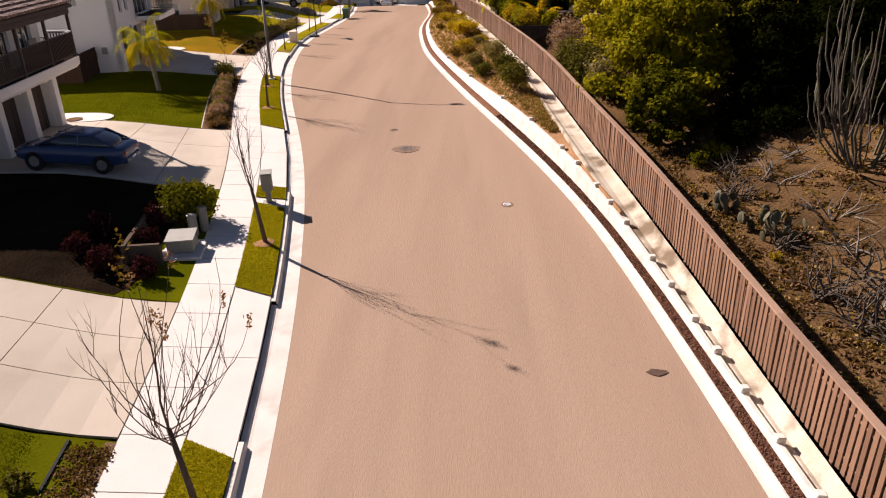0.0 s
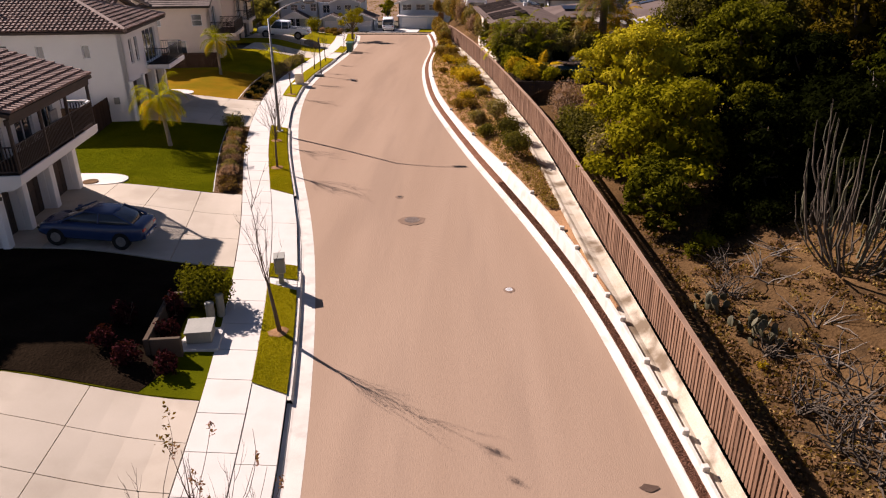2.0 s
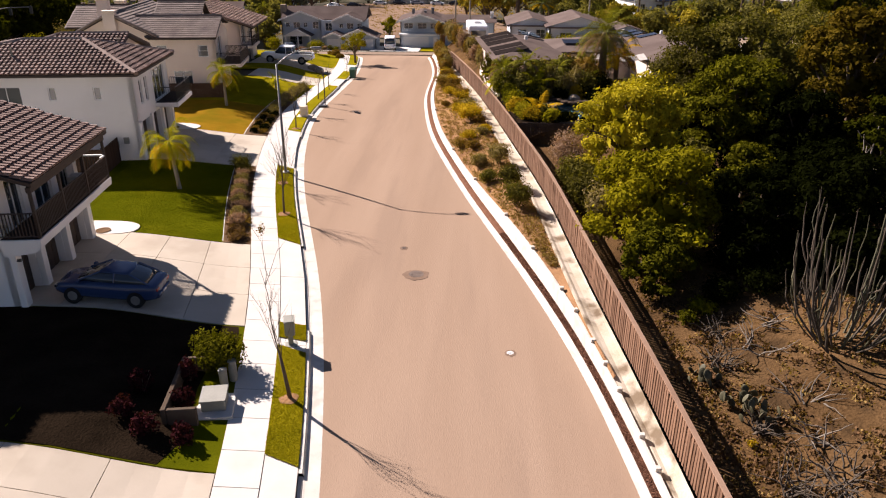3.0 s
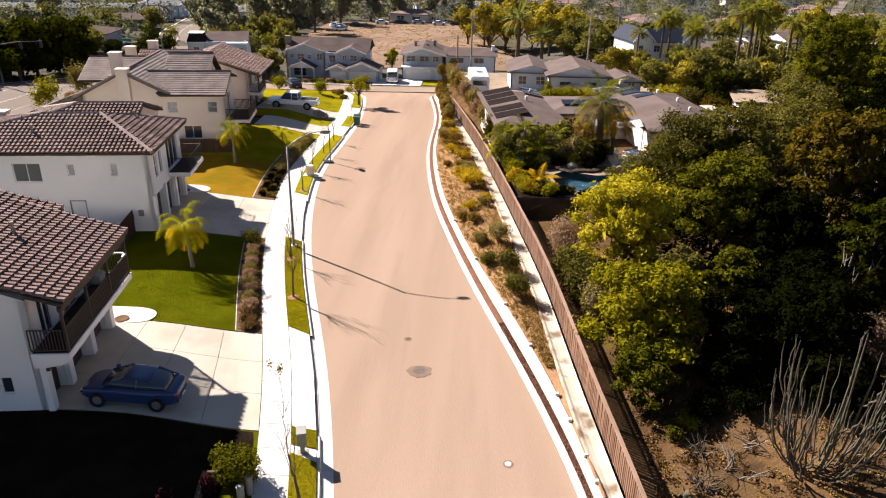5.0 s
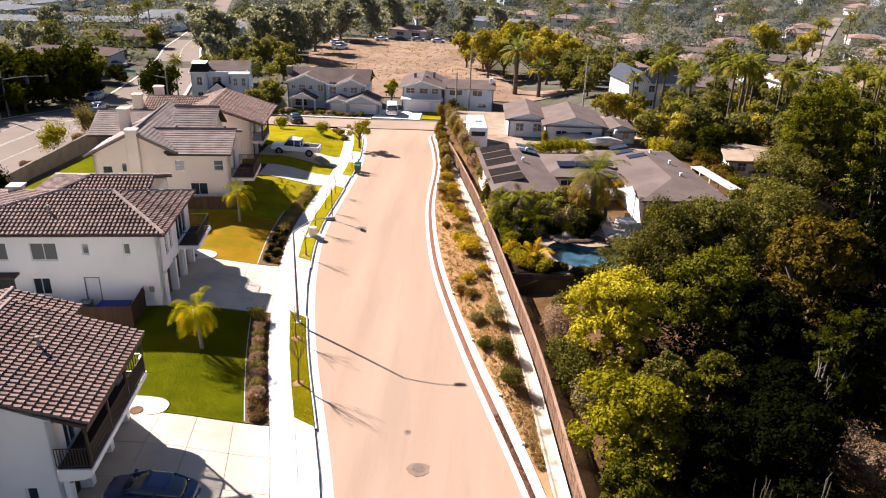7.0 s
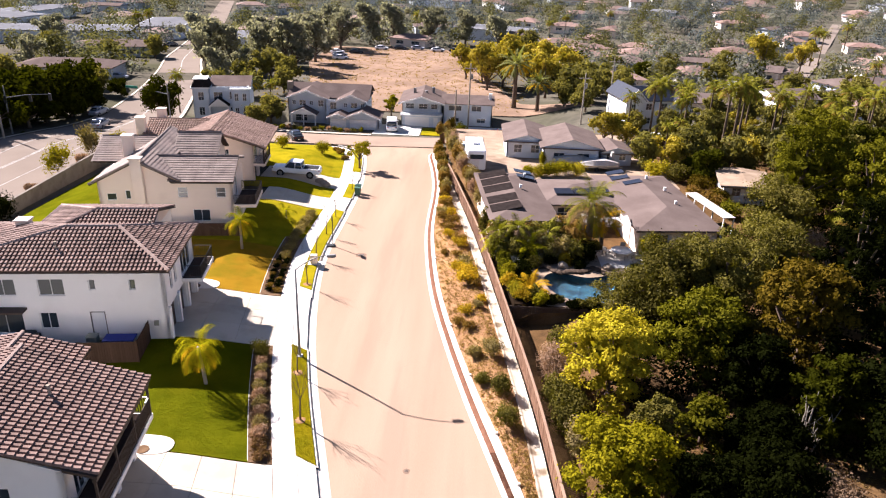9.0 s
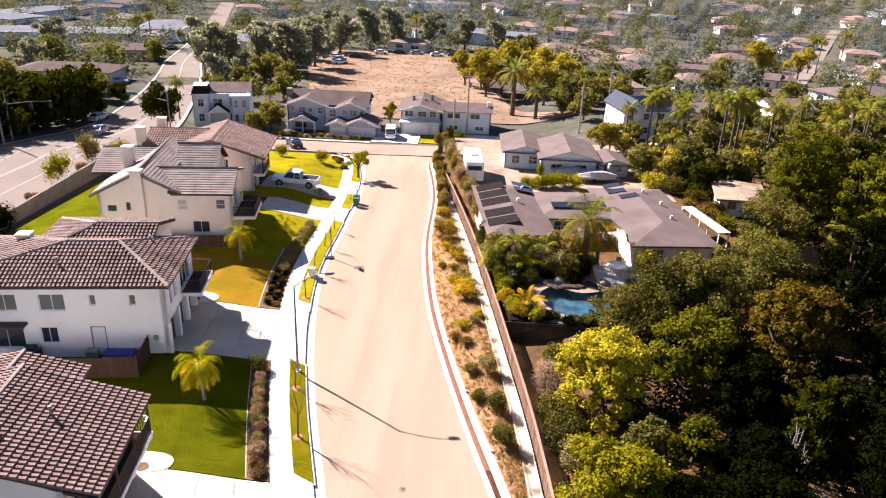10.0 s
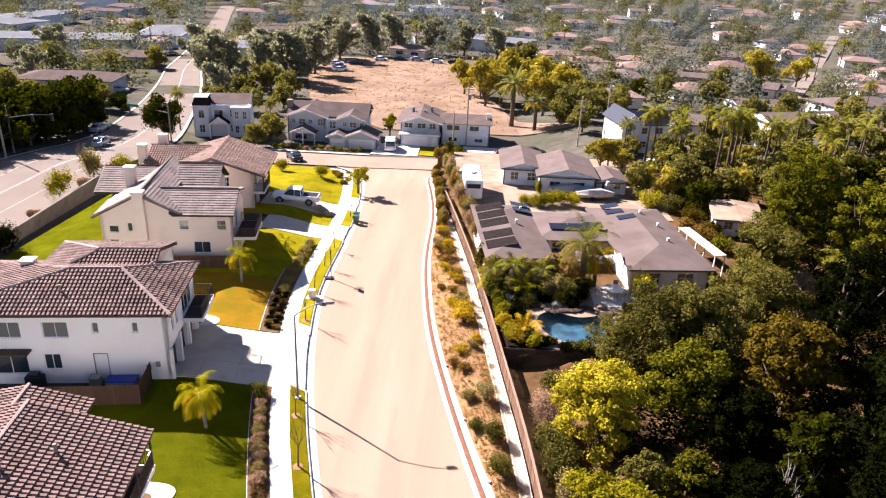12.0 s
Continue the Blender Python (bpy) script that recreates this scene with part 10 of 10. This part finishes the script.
far_trees = [
    far_proto(-71, 121, 4.5, 6.5, LEAF_DEEP, 401, "dense dark tree beside the main road", 2200, 0.3),
    far_proto(-61.0, 182, 6.0, 13.0, LEAF_HAZY_GUM, 402, "tall airy eucalyptus tree", 3400, 0.36),
    far_proto(3.0, 176, 5.0, 10.0, LEAF_AUTUMN, 403, "yellowing tree at the edge of the field", 3000, 0.32),
    far_proto(21.0, 164, 5.0, 8.0, LEAF_FADED, 404, "bushy green tree at the edge of the field", 3000, 0.32),
    far_proto(-52.4, 119.0, 5.0, 8.0, LEAF_DEEP, 405, "large-leaved green tree beside the ornate house", 6000, 0.2),
    far_proto(23.0, 118, 3.4, 5.5, LEAF_AUTUMN, 406, "bright yellow-green garden tree", 1800, 0.26),
    far_proto(-14.6, 131, 1.6, 5.0, LEAF_LIME, 407, "slender bright green tree beside a garage", 900, 0.2),
]
PLACED = [(-79, 109, 0, 1.5), (-87, 116, 0, 1.5), (-76, 118, 0, 1.3), (-94, 112, 0, 1.6), (-82, 113, 0, 1.5), (-73, 110, 0, 1.2), (-100, 116, 0, 1.6), (-88, 108, 0, 1.5), (-95, 105, 0, 1.5), (-104, 110, 0, 1.6), (-76, 113, 0, 1.0), (-72, 106, 0, 0.9), (-83, 118, 0, 1.1), (-90, 112, 0, 1.2), (-70, 128, 0, 0.8), (-66, 178, 1, 1.1), (-56, 190, 1, 1.0), (-45, 185, 1, 1.15), (-48, 172, 3, 1.0), (-42, 164, 3, 0.9), (-52, 160, 3, 0.8), (-80, 215, 1, 1.0), (-43, 240, 1, 1.1), (-36, 262, 1, 1.2), (-52, 225, 1, 1.1), (8, 172, 2, 1.0), (14, 169, 2, 0.9), (-1, 182, 2, 0.9), (26, 157, 3, 1.0), (30, 165, 3, 0.9), (17, 174, 3, 1.1), (20, 150, 3, 0.7), (26.5, 116, 5, 0.7), (25, 121, 5, 0.9), (-35.5, 124, 3, 0.75), (-37, 119, 3, 0.6), (-75, 142, 3, 0.8), (-80, 148, 3, 0.7), (-70, 140, 0, 0.6), (26, 100, 5, 0.75), (24, 95, 3, 0.7), (28, 93, 5, 0.85), (31, 97, 3, 0.9), (35, 92, 3, 0.8), (30, 88, 0, 0.7), (44, 100, 3, 0.8), (50, 95, 3, 1.0), (58, 100, 0, 1.0), (46, 110, 3, 0.7), (53, 112, 0, 0.8), (62, 112, 3, 0.9), (70, 104, 0, 1.1), (64, 90, 0, 1.1), (58, 82, 0, 1.1), (74, 120, 3, 1.0), (44, 84, 0, 0.9), (52, 76, 3, 1.0), (66, 74, 0, 1.2), (40, 118, 3, 0.6), (43, 128, 3, 0.7), (56, 132, 3, 0.8), (72, 138, 3, 0.8), (80, 130, 0, 1.0), (90, 138, 3, 0.9), (68, 156, 3, 0.8), (76, 150, 0, 0.8), (92, 172, 3, 0.9), (96, 160, 0, 1.0), (62, 182, 3, 1.0), (52, 192, 3, 0.9), (44, 190, 0, 0.9), (56, 210, 3, 0.9), (75, 215, 3, 1.0), (88, 222, 2, 1.2), (104, 232, 2, 1.0), (78, 200, 0, 0.9), (40, 205, 3, 0.8), (28, 195, 3, 0.9), (30, 215, 0, 0.9), (15, 200, 2, 0.8), (4, 166, 2, 1.1), (11, 178, 2, 1.2), (19, 182, 2, 1.1), (24, 176, 2, 1.0), (33, 158, 3, 1.0), (22, 157, 3, 1.1), (27, 168, 3, 1.1), (36, 170, 3, 0.9), (24, 146, 3, 0.9), (17, 160, 2, 1.0), (-50, 195, 1, 1.1), (-44, 205, 1, 1.1), (-47, 250, 1, 1.2), (-58, 210, 1, 1.0), (-70, 196, 1, 0.9), (-28, 270, 1, 1.2), (-15, 274, 1, 1.1), (-2, 270, 1, 1.1), (10, 262, 1, 1.0), (20, 250, 3, 1.2), (14, 235, 3, 1.1), (22, 225, 3, 1.0), (-96, 118, 0, 1.2), (-84, 106, 0, 1.1), (-98, 106, 0, 1.2), (-104, 122, 0, 1.1), (-92, 128, 0, 0.9), (-88, 140, 3, 0.8), (-98, 148, 3, 0.9), (-106, 170, 1, 0.7), (-112, 190, 3, 1.0), (-94, 186, 3, 0.9), (-120, 160, 0, 1.1), (-128, 180, 0, 1.2), (-120, 205, 1, 0.9), (-88, 200, 3, 0.9), (-140, 200, 1, 1.0), (-46, 146, 3, 0.8), (-50, 140, 3, 0.9), (-40, 152, 3, 0.8), (-53, 150, 1, 0.8), (48, 140, 3, 0.8), (36, 140, 3, 0.7), (30, 128, 3, 0.6), (52, 104, 5, 0.8), (38, 96, 5, 0.9), (33, 104, 3, 0.7), (42, 92, 3, 0.9), (46, 96, 5, 0.7), (60, 94, 3, 1.0), (70, 92, 3, 1.1), (76, 98, 0, 1.1), (80, 112, 3, 1.0), (86, 122, 0, 1.0), (66, 126, 3, 0.8), (50, 126, 5, 0.7), (62, 120, 3, 0.7), (33, 116, 3, 0.8), (37, 112, 0, 0.6), (41, 116, 3, 0.9), (46, 120, 5, 0.7), (50, 108, 3, 0.9), (55, 118, 3, 1.0), (60, 108, 3, 0.9), (44, 106, 5, 0.7), (64, 98, 5, 1.0), (68, 110, 3, 1.1), (57, 126, 3, 0.8), (35, 124, 3, 0.8), (48, 130, 5, 0.8), (63, 134, 3, 0.9), (70, 146, 3, 0.9), (58, 144, 3, 0.9), (80, 142, 5, 0.9), (84, 158, 3, 1.0), (66, 166, 3, 0.8), (74, 166, 3, 1.0), (95, 150, 5, 0.9), (90, 128, 3, 1.0), (53, 138, 3, 0.8), (76, 132, 3, 1.0), (-70, 108, 0, 1.45), (-71, 114.5, 0, 1.5), (-70.5, 121.5, 0, 1.4), (-72.5, 128, 0, 1.4), (-71, 101, 0, 1.3), (-73, 95, 0, 1.3)]
rng = random.Random(5)
for x, y, k, s_ in PLACED:
    copy_thing(far_trees[k], pose(x, y, height(x, y) if y < 106 else level(y), 0, 0, rng.uniform(0, 360)) @ Matrix.Diagonal((s_, s_, s_, 1)))
# tall fan palms and date palms
tall_palm = palm(31.8, 118.7, 10.5, 0.17, 2.9, 24, PALM_TALL, 20, "tall slender palm with a ragged crown", z=level(118), width=0.5, droop=0.3, old=LEAF_BROWN, leaflets=24, bark=BARK, group="tall palms")
date_palm = palm(9.2, 146, 9.0, 0.4, 4.4, 44, PALM_DARK, 21, "large date palm at the edge of the field", z=level(146), width=0.5, droop=0.2, rise_=1.3, leaflets=16, bark=BARK, old=PALM_GOLD, group="date palms")
copy_thing(date_palm, pose(13.8, 143.5, level(143), 0, 0, 80) @ Matrix.Diagonal((0.8, 0.8, 0.65, 1)))
copy_thing(date_palm, pose(-42.5, 136, level(136), 0, 0, 40) @ Matrix.Diagonal((0.6, 0.6, 0.55, 1)))
for k, (x, y, s_) in enumerate(((30.6, 118.4, 0.95), (36.3, 119, 0.85), (38.5, 106, 1.05), (40.2, 106.5, 1.12), (27.4, 121, 0.75), (47.3, 121, 0.9), (59.8, 128, 0.85), (51, 116, 0.8), (66, 118, 0.9), (33.5, 112, 0.5), (29.5, 104, 0.5), (45, 133, 0.8), (41.5, 74.5, 0.55), (55, 124, 0.8), (-36.5, 128.5, 0.6), (-53.5, 128, 0.7), (72, 128, 0.9), (64, 104, 1.0), (-108, 236, 0.9), (-106, 240, 0.95), (98, 178, 0.8), (115, 250, 1.1), (120, 255, 1.0), (92, 246, 0.8), (-22, 300, 0.8), (30, 285, 0.8), (38, 300, 0.9), (140, 280, 1.1), (60, 325, 0.9), (34, 114, 0.8), (43, 112, 1.0), (49, 114, 0.95), (56, 110, 0.9), (61, 116, 1.0), (67, 124, 0.9), (53, 102, 0.8), (37, 124, 0.9), (76, 118, 1.0), (84, 134, 1.0))):
    copy_thing(tall_palm, pose(x, y, height(x, y) if y < 106 else level(y), 0, 0, 47 * k) @ Matrix.Diagonal((s_, s_, s_, 1)))

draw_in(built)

# woods and gardens past what one could count
def far_woods(name, leaf, seed, count, lo, hi, label, per=46):
    rng = np.random.default_rng(seed)
    blobs = []
    while len(blobs) < count * 3:
        y = lo + (hi - lo) * rng.random() ** 1.25
        x = rng.uniform(-0.75, 0.75) * y
        if on_road(x, y, 3) or (133 < y < 256 and -55 < x < 29) or any(abs(x - a) < 8 and -7 < y - b < 5 for a, b in taken):
            continue
        r = rng.uniform(2.3, 5.0) * (1 + 0.25 * (y > 350))
        hgt = r * rng.uniform(0.9, 2.2)
        z = level(y) + 0.2
        for _ in range(3):
            blobs.append((x + rng.normal(0, r * 0.4), y + rng.normal(0, r * 0.4), z + hgt * rng.uniform(0.35, 0.65), r * 0.75, r * 0.75, hgt * 0.45))
    v = leaves(rng, blobs, count * per, 0.45, out=1.4, shell=0.45, rag=0.06, up=0.4, stray=0.3)
    tagged(part(name, raw_mesh(name, v, quads_of(v)), leaf), label, "trees", "", "stuff")


# distance haze is painted into the grey and olive leaf colours here
far_woods("town_trees", LEAF_HAZY_GREY, 71, 560, 290, 900, "mass of trees across the distant town, greyed with painted haze", 210)
far_woods("town_trees_olive", LEAF_HAZY_OLIVE, 72, 700, 190, 900, "mass of olive trees across the distant town", 210)
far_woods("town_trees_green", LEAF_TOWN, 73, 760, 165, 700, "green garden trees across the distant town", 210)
far_woods("town_trees_brown", LEAF_HAZY_OLIVE, 74, 320, 165, 900, "brownish trees across the distant town", 150)
